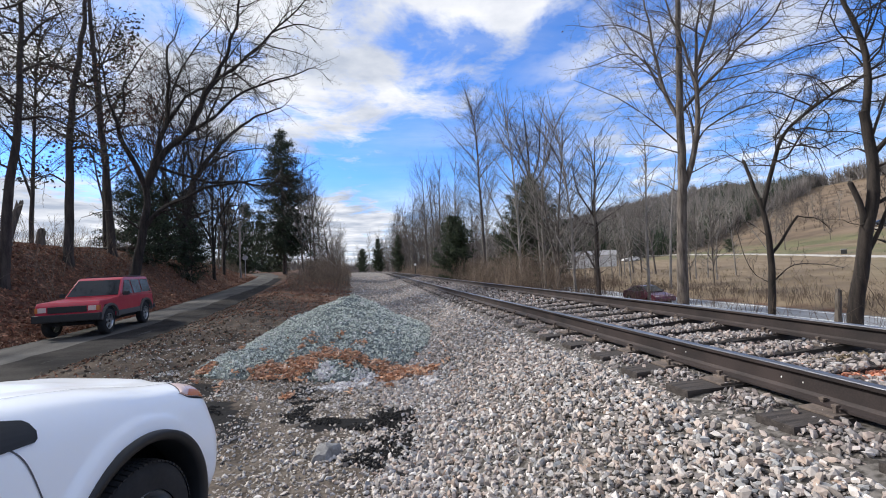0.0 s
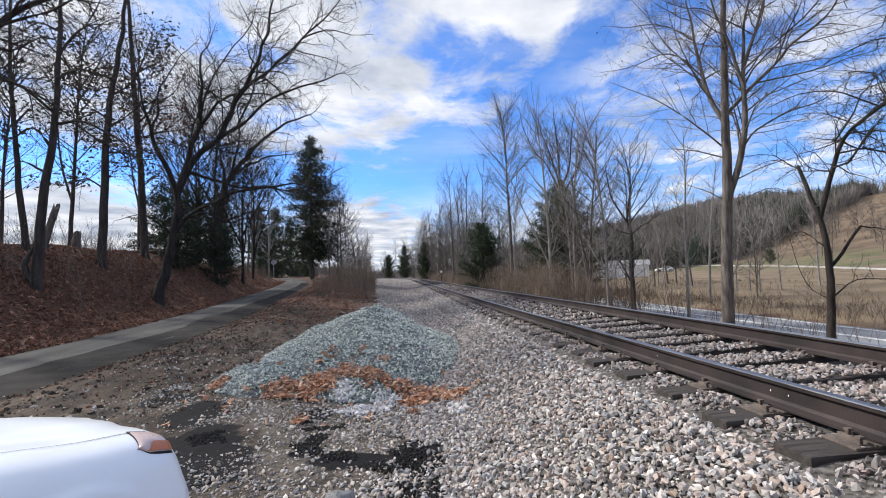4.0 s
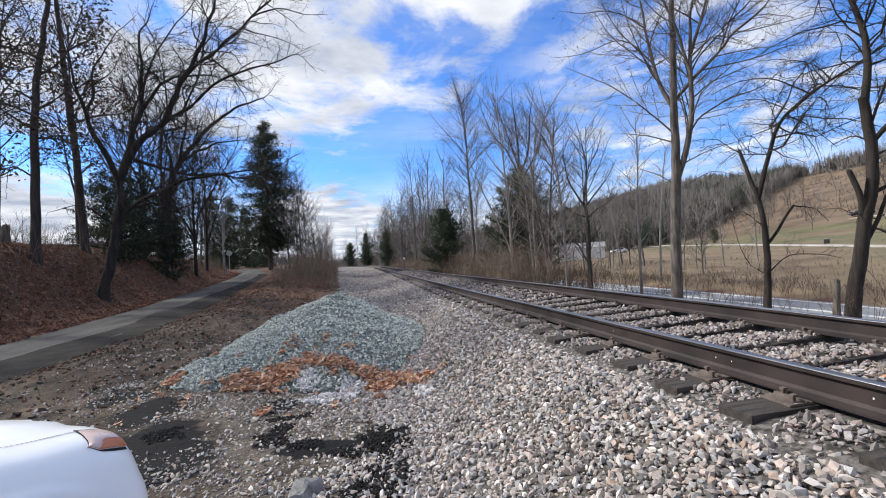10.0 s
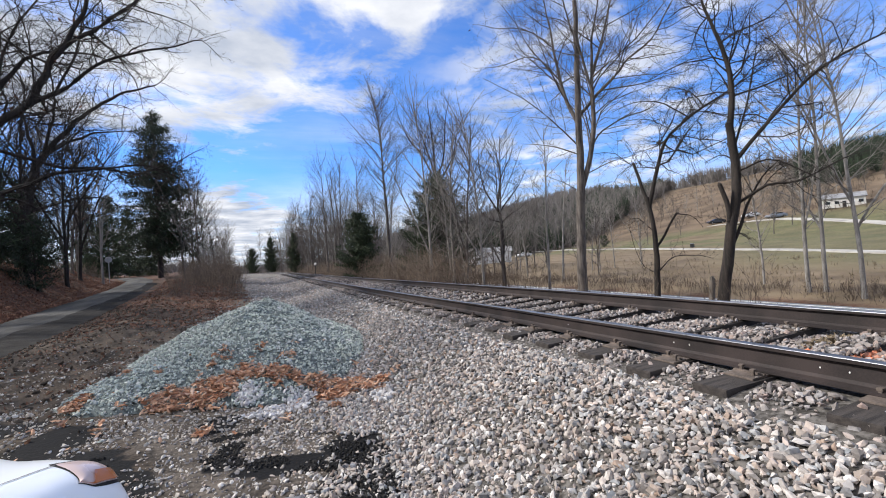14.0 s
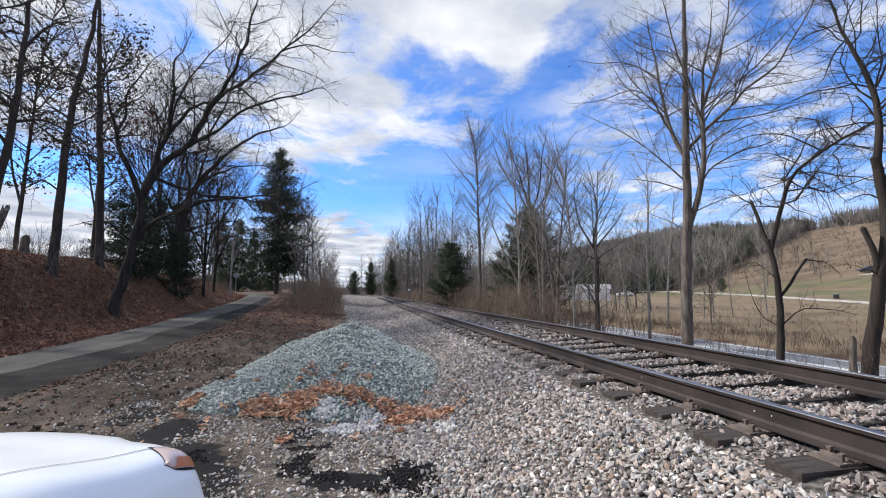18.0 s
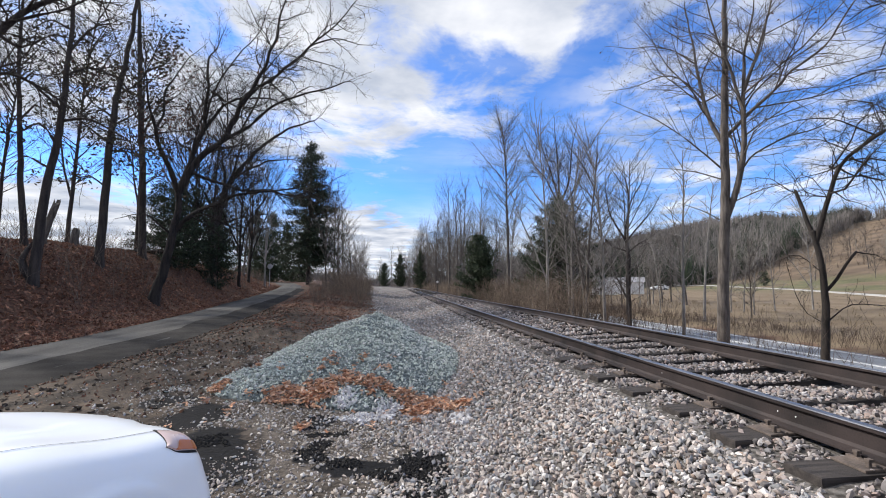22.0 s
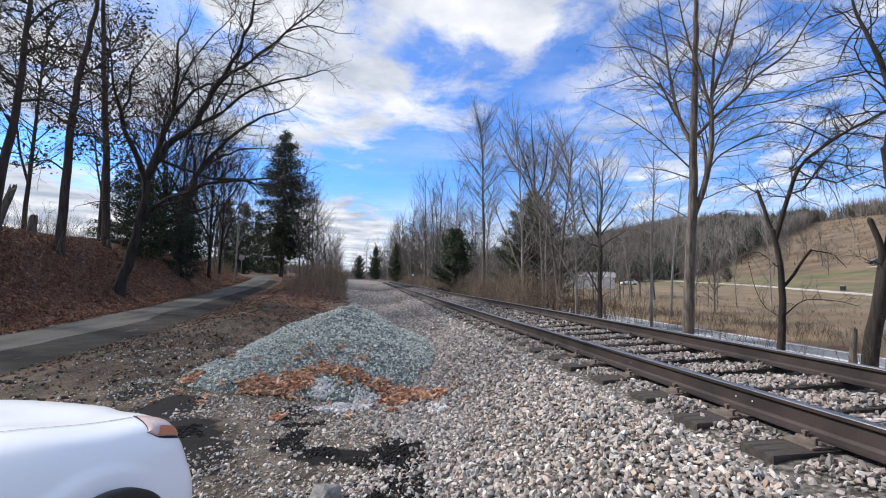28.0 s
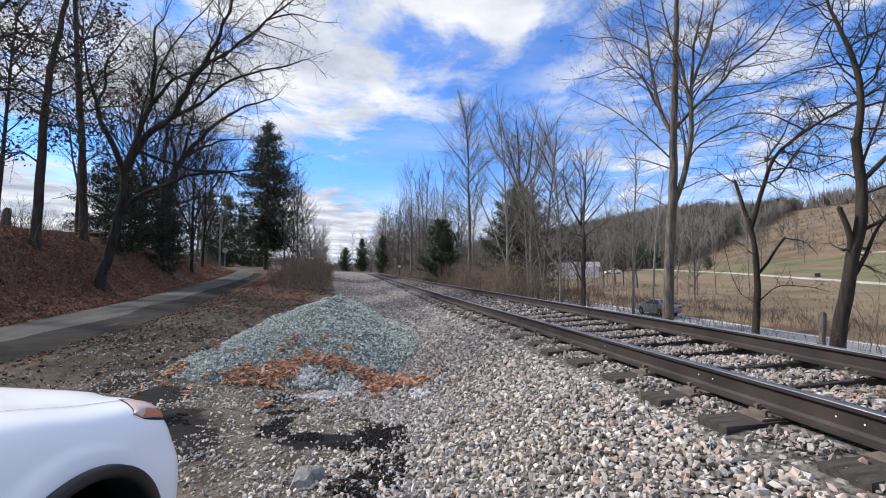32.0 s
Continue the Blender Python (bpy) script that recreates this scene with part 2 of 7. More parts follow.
M_ASPHALT_DARK = mottled("dark asphalt edge", (0.012, 0.011, 0.0105), (0.036, 0.033, 0.031), 2.2, 0.95, 0, 0.6, 70, dist=0.012, spec=0.15)
M_ASPHALT2 = mottled("highway asphalt", (0.17, 0.178, 0.19), (0.25, 0.26, 0.275), 0.6, 0.8, 0, 0.2, 30, dist=0.01, spec=0.3)
M_DRIVE = mottled("pale gravel drive", (0.30, 0.285, 0.26), (0.44, 0.42, 0.39), 0.6, 0.9, 0, 0.2, 30)
M_LINE = mottled("road line paint", (0.6, 0.6, 0.58), (0.8, 0.8, 0.78), 4, 0.7, bump=0)
M_BARK = mottled("grey brown bark", (0.050, 0.043, 0.040), (0.175, 0.152, 0.136), 3, 0.95, 0, 1.0, 30, stretch=(3, 3, 0.5), dist=0.03)
M_BARK_DARK = mottled("dark wet bark", (0.024, 0.019, 0.017), (0.068, 0.055, 0.048), 3, 0.95, 0, 0.8, 22, stretch=(3, 3, 0.5), dist=0.03)
M_BARK_OAK = mottled("near black oak bark", (0.012, 0.010, 0.009), (0.042, 0.033, 0.028), 3, 0.95, 0, 0.8, 22, stretch=(3, 3, 0.5), dist=0.03)
M_BARK_PALE = mottled("pale bark", (0.135, 0.122, 0.112), (0.31, 0.29, 0.27), 3, 0.95, 0, 0.6, 22, stretch=(3, 3, 0.5), dist=0.02)
M_NEEDLE = mottled("dark conifer needles", (0.010, 0.020, 0.010), (0.035, 0.055, 0.026), 2, 0.8, bump=0, island=True, spread=0.5)
M_CEDAR = mottled("cedar foliage", (0.016, 0.030, 0.014), (0.05, 0.07, 0.032), 2, 0.8, bump=0, island=True, spread=0.5)
M_DEADLEAF = mottled("dead brown oak leaves", (0.10, 0.045, 0.025), (0.22, 0.10, 0.055), 3, 0.85, bump=0, island=True, spread=0.5)
M_LITTER = mottled("fallen leaves", (0.115, 0.050, 0.031), (0.30, 0.150, 0.092), 3, 0.9, bump=0, island=True, spread=0.5)
M_GRASS = mottled("dry grass", (0.13, 0.10, 0.066), (0.24, 0.19, 0.13), 2, 0.9, bump=0, island=True, spread=0.4)
M_WEED = mottled("dark dead weeds", (0.05, 0.037, 0.030), (0.135, 0.098, 0.076), 2, 0.95, bump=0, island=True, spread=0.4)
M_BRUSH = mottled("bare brush stems", (0.085, 0.06, 0.045), (0.20, 0.155, 0.12), 2, 0.95, bump=0, island=True, spread=0.4)
M_FARWOOD = mottled("far bare woods", (0.115, 0.104, 0.098), (0.235, 0.212, 0.197), 0.4, 0.95, bump=0, island=True, spread=0.4)


# ---- the lie of the land ----
def curve(y):
    """How far the track has swung to the left at y."""
    if y > 200:
        return curve(200) - 0.26 * (y - 200)
    if y < -120:
        return curve(-120) + 0.04 * (-120 - y)
    return -0.00016 * y * abs(y) - 3.5e-6 * max(0.0, y - 60.0) ** 3


def ease(k):
    k = min(1.0, max(0.0, k))
    return k * k * (3 - 2 * k)


def lerp_table(y, rows):
    if y <= rows[0][0]:
        return rows[0][1]
    for (a, p), (b, q) in zip(rows, rows[1:]):
        if y <= b:
            return p + (q - p) * (y - a) / (b - a)
    return rows[-1][1]


LANE = [(-60, -6.5), (-20, -8.2), (5, -9.65), (8, -9.85), (12, -10.1), (15, -10.4), (20, -11.0), (25, -11.65), (32, -12.45), (38, -13.2), (43, -13.95), (50, -15.3), (60, -18.8), (75, -26.5), (95, -41.0)]
LANE_Z = [(-60, -0.52), (12, -0.52), (20, -0.40), (30, -0.10), (40, 0.27), (50, 0.67), (58, 1.0), (75, 1.25), (300, 2.5)]


def lane_x(y):
    return lerp_table(y, LANE)


def lane_z(y):
    return lerp_table(y, LANE_Z)


def verge_x(y):
    """The left edge of the gravel beside the track, which widens further on."""
    return -2.65 - 0.08 * max(0.0, y - 4.0)


def bank_top(y):
    return lerp_table(y, [(-60, 2.3), (10, 2.4), (25, 2.7), (40, 2.4), (55, 1.9), (80, 1.8), (300, 3)])


NEAR_SAG = [(-60, 0.0), (1.5, 0.0), (6, -0.045), (9, -0.085), (13, -0.12), (19, -0.155), (30, -0.20), (60, -0.22)]
FAR_SAG = [(-60, 0.02), (4, 0.02), (8, 0.0), (15, -0.04), (22, -0.08), (30, -0.10), (60, -0.11)]


def sag(tx, y):
    """How far the track lies below its level near the start, more on the inside of the bend."""
    a, b = lerp_table(y, NEAR_SAG), lerp_table(y, FAR_SAG)
    return a + (b - a) * min(1.4, max(-0.4, tx / 1.505))


def height(x, y, rough=True):
    c = curve(y)
    tx = x - c
    n = noise.noise((x * 0.35, y * 0.35, 0)) * 0.10 + noise.noise((x * 1.3, y * 1.3, 3)) * 0.035 if rough else 0.0
    lz = lane_z(y)
    if tx < 0.75:                                   # the camera's side of the track
        toe = -0.60
        if tx > -0.58:
            return -0.022 - 0.065 * ease((-0.30 - tx) / 0.22) + sag(tx, y)
        if tx > -2.1:
            k = ease((-0.58 - tx) / 1.52) ** 0.95
            return -0.087 + (toe + 0.087) * k + n * 0.25 + sag(-0.58, y) * (1 - k)
        d = x - lane_x(y)
        if d > 2.2:
            k = ease((tx + 2.1) / min(-0.5, (lane_x(y) + 2.2 - c + 2.1)))
            z = toe + (lz - toe) * k
            brink = ease((d - 2.2) / 1.0) * ease((-2.1 - tx) / 1.2)
            hump = 0.16 * math.exp(-((d - 3.3) / 0.8) ** 2) * ease((y - 9) / 4)
            rut = 0.095 * noise.noise((x * 1.9, y * 1.1, 21)) + 0.055 * noise.noise((x * 4.5, y * 3.0, 23)) if rough else 0.0
            return z + (n + hump + rut * ease((5.0 - d) / 1.5) * ease((y - 5) / 3)) * brink - 0.03
        if d > -1.2:
            return lz - 0.05
        k = ease((-1.2 - d) / 5.0)
        z = lz + (bank_top(y) - lz) * k + n * 1.6 * ease((-1.2 - d) / 1.0)
        return z + 0.012 * max(0, -7 - d)
    if tx < 2.12:
        return -0.028 + sag(tx, y)
    if tx < 3.9:
        k = ease((tx - 2.12) / 1.78)
        return -0.035 - 0.69 * k + sag(2.12, y) * (1 - k)
    if tx < 13.3:
        return -0.725 - 1.45 * ((tx - 3.9) / 9.4) ** 1.1 + n * 0.7
    if tx < 14.8:
        return -2.175 - 0.40 * ease((tx - 13.3) / 1.5) + n * 0.3
    if tx < 21.3:
        return -2.56
    z = -2.56 + 0.35 * ease((tx - 21.3) / 2.5)
    z += 0.046 * min(66.0, max(0, tx - 24)) + n * 1.5 * ease((tx - 21.3) / 4) * (1 - 0.8 * ease((tx - 50) / 30))
    z += 13.0 * ease((y - 0.56 * x - 78) / 95) * ease((x - 25) / 60)     # the wooded ridge behind
    hill = max(0.0, x - 82)
    fall = 1.0 - 0.6 * ease((y - 230) / 400)
    z += 0.26 * (math.sqrt(min(hill, 143.0) ** 2 + 400) - 20) * fall + 0.02 * max(0.0, hill - 143.0)
    return z


def part(name, bm, mat, parent, label="", smooth=False):
    me = bpy.data.meshes.new(name)
    bm.to_mesh(me)
    bm.free()
    if smooth:
        me.shade_smooth()
    me.materials.append(mat)
    ob = new(name, me)
    ob.parent = parent
    if label:
        tagged(ob, label)
    return ob


def mesh_of(name, verts, faces, mat, parent=None, smooth=False):
    me = bpy.data.meshes.new(name)
    me.from_pydata(verts, [], faces)
    if smooth:
        me.shade_smooth()
    me.materials.append(mat)
    ob = new(name, me)
    ob.parent = parent
    return ob


def thing(name, m, label, category, group="", kind=""):
    ob = new(name)
    ob.empty_display_size = 0.2
    ob.matrix_basis = m
    return tagged(ob, label, category, group, kind)


def box(bm, x0, x1, y0, y1, z0, z1, bevel=0.0):
    r = bmesh.ops.create_cube(bm, size=1.0)
    for v in r["verts"]:
        v.co = Vector(((x0 + x1) / 2 + v.co.x * (x1 - x0), (y0 + y1) / 2 + v.co.y * (y1 - y0), (z0 + z1) / 2 + v.co.z * (z1 - z0)))
    if bevel:
        edges = list({e for v in r["verts"] for e in v.link_edges})
        bmesh.ops.bevel(bm, geom=edges, offset=bevel, segments=2, affect="EDGES", profile=0.7)
    return bm


def boxed(*a, **k):
    return box(bmesh.new(), *a, **k)


def ground_material():
    def build(nt, p):
        N, L = nt.nodes.new, nt.links.new
        tc = N("ShaderNodeTexCoord")
        sep = N("ShaderNodeSeparateXYZ")
        L(tc.outputs["Object"], sep.inputs[0])
        X, Y, Z = sep.outputs

        def m(op, a, b=None, c=None, clamp=False):
            n = N("ShaderNodeMath")
            n.operation, n.use_clamp = op, clamp
            for i, v in enumerate((a, b, c)):
                if v is None:
                    continue
                if isinstance(v, (int, float)):
                    n.inputs[i].default_value = v
                else:
                    L(v, n.inputs[i])
            return n.outputs[0]

        def nz(scale, detail=5, stretch=None):
            n = N("ShaderNodeTexNoise")
            n.inputs["Scale"].default_value, n.inputs["Detail"].default_value = scale, detail
            src = tc.outputs["Object"]
            if stretch:
                mp = N("ShaderNodeMapping")
                mp.inputs["Scale"].default_value = stretch
                L(src, mp.inputs[0])
                src = mp.outputs[0]
            L(src, n.inputs["Vector"])
            return n.outputs[0]

        def two(f, a, b, lo=0.35, hi=0.65):
            r = N("ShaderNodeValToRGB")
            r.color_ramp.elements[0].position, r.color_ramp.elements[0].color = lo, (*a, 1)
            r.color_ramp.elements[1].position, r.color_ramp.elements[1].color = hi, (*b, 1)
            L(f, r.inputs[0])
            return r.outputs[0]

        def mix(f, a, b):
            n = N("ShaderNodeMix")
            n.data_type = "RGBA"
            L(f, n.inputs[0]), L(a, n.inputs[6]), L(b, n.inputs[7])
            return n.outputs[2]

        def step(v, lo, hi):
            r = N("ShaderNodeMapRange")
            r.interpolation_type = "SMOOTHSTEP"
            r.inputs["From Min"].default_value, r.inputs["From Max"].default_value = lo, hi
            L(v, r.inputs["Value"])
            return r.outputs[0]

        far_y = m("MAXIMUM", m("SUBTRACT", m("MINIMUM", Y, 200.0), 60.0), 0.0)
        bend = m("ADD", m("MULTIPLY", m("MULTIPLY", m("MINIMUM", Y, 200.0), m("ABSOLUTE", m("MINIMUM", Y, 200.0))), 0.00016), m("MULTIPLY", m("POWER", far_y, 3.0), 3.5e-6))
        bend = m("ADD", bend, m("MULTIPLY", m("MAXIMUM", m("SUBTRACT", Y, 200.0), 0.0), 0.26))
        TX = m("ADD", X, bend)
        coarse, mid, fine = nz(0.5), nz(3.0), nz(28.0, 6)
        wob = m("MULTIPLY_ADD", mid, 1.6, -0.8)
        # packed grey-brown dirt, with pale grit
        dirt = two(m("MULTIPLY_ADD", fine, 0.6, m("MULTIPLY", mid, 0.5)), (0.028, 0.023, 0.019), (0.135, 0.113, 0.094), 0.42, 0.68)
        churned = two(m("MULTIPLY_ADD", fine, 0.45, m("MULTIPLY", nz(2.2, 8, (1.6, 0.7, 1)), 0.65)), (0.010, 0.0075, 0.0058), (0.105, 0.078, 0.057), 0.43, 0.68)
        dirt = mix(step(m("ADD", m("MULTIPLY_ADD", Y, 0.10, X), m("MULTIPLY", wob, 1.6)), -3.0, -4.6), dirt, churned)
        litter = two(m("MULTIPLY_ADD", nz(9.0), 0.6, m("MULTIPLY", fine, 0.4)), (0.045, 0.022, 0.015), (0.165, 0.088, 0.056), 0.38, 0.66)
        # ballast bed: near colour darkened for shade in the stones' gaps, stone-pale further on
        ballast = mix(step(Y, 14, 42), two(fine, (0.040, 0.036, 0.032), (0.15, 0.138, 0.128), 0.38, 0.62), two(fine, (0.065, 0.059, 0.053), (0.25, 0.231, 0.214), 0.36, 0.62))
        field = two(m("MULTIPLY_ADD", nz(0.35, 6, (1, 0.5, 1)), 0.6, m("MULTIPLY", fine, 0.4)), (0.128, 0.094, 0.060), (0.225, 0.174, 0.116), 0.38, 0.66)
        green = two(m("MULTIPLY_ADD", mid, 0.5, m("MULTIPLY", nz(0.2, 6), 0.5)), (0.082, 0.082, 0.042), (0.165, 0.155, 0.080), 0.38, 0.64)
        bare = two(nz(0.12, 6), (0.095, 0.069, 0.047), (0.178, 0.131, 0.090), 0.35, 0.65)
        wood = two(nz(0.25, 6), (0.05, 0.04, 0.033), (0.12, 0.098, 0.08), 0.35, 0.65)
        shoulder = m("MAXIMUM", step(m("ADD", TX, m("MULTIPLY", wob, 0.35)), -2.6, -2.05), m("MULTIPLY", step(m("ADD", m("MULTIPLY_ADD", Y, 0.08, X), m("MULTIPLY", wob, 0.35)), -2.6, -2.2), step(Y, 11, 15)))
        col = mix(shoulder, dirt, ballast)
        # dark soaked stains on the dirt
        def spot(cx, cy, sx, sy):
            a, c = m("MULTIPLY_ADD", X, 1 / sx, -cx / sx), m("MULTIPLY_ADD", Y, 1 / sy, -cy / sy)
            return m("SQRT", m("ADD", m("MULTIPLY", a, a), m("MULTIPLY", c, c)))

        ragged = m("MULTIPLY_ADD", nz(4.0, 8), 1.7, -0.85)
        soak = spot(-4.50, 4.28, 0.36, 0.34)
        for args in ((-4.95, 5.05, 0.26, 0.42), (-4.25, 3.65, 0.42, 0.40), (-2.99, 3.64, 0.34, 0.16), (-2.42, 3.70, 0.26, 0.26), (-2.50, 3.05, 0.24, 0.42), (-3.56, 4.95, 0.20, 0.20), (-3.46, 3.88, 0.15, 0.12), (-5.6, 5.7, 0.4, 0.3)):
            soak = m("MINIMUM", soak, spot(*args))
        wet = step(m("ADD", soak, ragged), 1.20, 0.95)
        tar = N("ShaderNodeRGB")
        tar.outputs[0].default_value = (0.003, 0.003, 0.0042, 1)
        col = mix(wet, col, tar.outputs[0])
        # fallen leaves from the lane's far edge up the bank, and along the verge further on
        left = m("ADD", m("ADD", X, m("MULTIPLY", Y, 0.105)), m("MULTIPLY", wob, 0.6))
        col = mix(step(left, -9.75, -10.15), col, litter)
        verge = m("MULTIPLY", step(m("ADD", Y, m("MULTIPLY", wob, 4)), 14, 24), step(m("ADD", m("MULTIPLY_ADD", Y, 0.08, X), wob), -2.7, -3.5))
        col = mix(m("MULTIPLY", verge, step(coarse, 0.35, 0.6)), col, litter)
        right = m("ADD", TX, wob)
        col = mix(step(right, 4.0, 5.2), col, mix(step(coarse, 0.4, 0.6), litter, field))
        col = mix(step(right, 21.5, 23), col, field)
        col = mix(m("MULTIPLY", m("MULTIPLY", step(m("MULTIPLY_ADD", wob, 4.0, X), 30, 44), step(m("MULTIPLY_ADD", X, -0.75, m("MULTIPLY_ADD", wob, 5.0, Y)), 6, -8)), 0.75), col, green)
        far = m("MULTIPLY_ADD", wob, 8.0, X)
        col = mix(m("MULTIPLY", step(far, 62, 74), step(nz(0.09, 5), 0.36, 0.56)), col, green)
        col = mix(step(m("MULTIPLY_ADD", Y, 0.35, far), 130, 144), col, bare)
        col = mix(m("MULTIPLY", step(m("MINIMUM", m("MULTIPLY_ADD", far, -0.56, m("SUBTRACT", Y, 67.0)), m("SUBTRACT", Y, 120.0)), 0, 8), step(X, 38, 46)), col, wood)
        col = mix(step(far, 218, 232), col, wood)
        col = mix(step(m("MULTIPLY_ADD", wob, 10, m("MULTIPLY", X, -1.0)), 55, 75), col, field)
        L(col, p.inputs["Base Color"])
        p.inputs["Roughness"].default_value = 0.95
        p.inputs["Specular IOR Level"].default_value = 0.25
        b = N("ShaderNodeBump")
        b.inputs["Strength"].default_value, b.inputs["Distance"].default_value = 0.6, 0.03
        L(m("MULTIPLY_ADD", fine, 0.6, mid), b.inputs["Height"]), L(b.outputs[0], p.inputs["Normal"])
    return material("ground", build)


M_GROUND = ground_material()


def spaced(lo, hi, near, first, growth):
    """Grid lines from lo to hi, first apart round near and wider further off."""
    a = [near]
    s = first
    while a[-1] < hi:
        a.append(a[-1] + s)
        s *= growth
    b = [near]
    s = first
    while b[-1] > lo:
        b.append(b[-1] - s)
        s *= growth
    return sorted(set(b[1:] + a))


def make_ground():
    xs = spaced(-1500, 1500, -4, 0.18, 1.03)
    ys = spaced(-1500, 2200, 6, 0.24, 1.027)
    verts = [(x, y, height(x, y)) for y in ys for x in xs]
    w = len(xs)
    faces = [(j * w + i, j * w + i + 1, (j + 1) * w + i + 1, (j + 1) * w + i) for j in range(len(ys) - 1) for i in range(w - 1)]
    ob = mesh_of("ground", verts, faces, M_GROUND, smooth=True)
    tagged(ob, "packed grey-brown dirt, leaf-strewn bank and dry grass fields", "ground", kind="structure")


make_ground()


def strip(name, rows, mat, label, category, thick=0.12):
    """A road from cross rows of points (left to right), with a skirt so that it has thickness."""
    w = len(rows[0])
    verts = [p for r in rows for p in r]
    faces = [(j * w + i, j * w + i + 1, (j + 1) * w + i + 1, (j + 1) * w + i) for j in range(len(rows) - 1) for i in range(w - 1)]
    n = len(verts)
    for r in rows:
        for p in (r[0], r[-1]):
            verts.append((p[0], p[1], p[2] - thick))
    for j in range(len(rows) - 1):
        a, b = n + 2 * j, n + 2 * j + 2
        faces.append((j * w, (j + 1) * w, b, a))
        faces.append((j * w + w - 1, a + 1, b + 1, (j + 1) * w + w - 1))
    return tagged(mesh_of(name, verts, faces, mat), label, category, kind="structure")


def make_roads():
    rows = []
    y = -60.0
    while y < 95:
        half = 1.42 + 0.08 * noise.noise((y * 0.4, 7, 0))
        half2 = 1.10 + 0.22 * noise.noise((y * 0.8, 17, 0))
        rows.append([(lane_x(y) - half + (half + half2) * k / 6, y, lane_z(y) + 0.02 - 0.03 * abs(k - 3) / 3) for k in range(7)])
        y += 0.5 if -5 < y < 40 else 1.5
    strip("road_1", rows, M_ASPHALT, "narrow worn grey asphalt lane with pale wheel tracks", "road")
    rows = []
    y = -20.0
    while y < 45:
        a = 0.50 + 0.30 * noise.noise((y * 0.33, 27, 0)) + 0.12 * noise.noise((y * 1.3, 29, 0)) + 0.3 * ease((y - 20) / 14)
        b = 1.75 + 0.22 * noise.noise((y * 0.9, 31, 0)) - 0.2 * ease((y - 22) / 14)
        offs = [a + (b - a) * k / 5 for k in range(6)]
        rows.append([(lane_x(y) + o, y, lane_z(y) + 0.027 - 0.0273 * abs(o) - 0.045 * max(0.0, o - 1.05)) for o in offs])
        y += 0.4
    strip("road_shoulder", rows, M_ASPHALT_DARK, "dark damp crumbling asphalt along the lane's edge", "road shoulder")
    rows = [[(curve(yy) + 15.0 + 6.2 * k / 4, yy, -2.52) for k in range(5)] for yy in range(-300, 420, 6)]
    strip("road_2", rows, M_ASPHALT2, "pale grey two-lane highway below the embankment", "road")
    for nm, x0, x1 in (("edge_line", 20.62, 20.76), ("edge_line", 15.4, 15.54), ("centre_line", 18.02, 18.13), ("centre_line", 18.23, 18.34)):
        rows = [[(curve(yy) + x0, yy, -2.512), (curve(yy) + x1, yy, -2.512)] for yy in range(-60, 300, 6)]
        ob = strip(nm, rows, M_LINE, "painted road line", "", 0.006)
        ob.parent = bpy.data.objects["road_2"]
    drive_x = [(-40, 20), (-10, 30.5), (5, 38.0), (20, 46.3), (32, 53.5), (52, 63.0), (82, 77.0), (117, 87.0), (135, 86.0)]
    rows = [[(lerp_table(yy, drive_x) + q, yy, height(lerp_table(yy, drive_x) + q, yy, False) + 0.12) for q in (-0.9, 0, 0.9)] for yy in range(-40, 136, 3)]
    strip("road_3", rows, M_DRIVE, "pale gravel drive across the far field", "road")
    rows = [[(x + q * 0.6, y - q, height(x + q * 0.6, y - q, False) + 0.12) for q in (-0.9, 0, 0.9)] for x, y in ((86, 31), (92, 37), (97, 42), (103, 50), (108, 58), (112, 66), (113, 74), (112, 84))]
    strip("road_4", rows, M_DRIVE, "pale gravel drive up to the hillside house", "road")


make_roads()

# ---- the track ----
GAUGE, RAIL_TOP, CANT = 1.505, 0.185, 0.018    # rail centres; head above the tie; rise to the far rail per metre
TIE_STEP = 0.62
RAIL_YS = [-14 + 0.5 * k for k in range(90)] + [31 + 3.0 * k for k in range(66)]


def rail_profile():
    """Half of a rail's section: across, up."""
    return [(0.0, 0.0), (0.072, 0.0), (0.072, 0.012), (0.030, 0.028), (0.011, 0.045), (0.009, 0.120), (0.014, 0.134), (0.035, 0.142), (0.036, 0.160)]


def extrude(section, x0, z0):
    n = len(section)
    verts, faces = [], []
    for y in RAIL_YS:
        c = curve(y)
        verts += [(x0 + c + a, y, z0 + b + sag(x0, y)) for a, b in section]
    for j in range(len(RAIL_YS) - 1):
        faces += [(j * n + i, j * n + (i + 1) % n, (j + 1) * n + (i + 1) % n, (j + 1) * n + i) for i in range(n)]
    return verts, faces


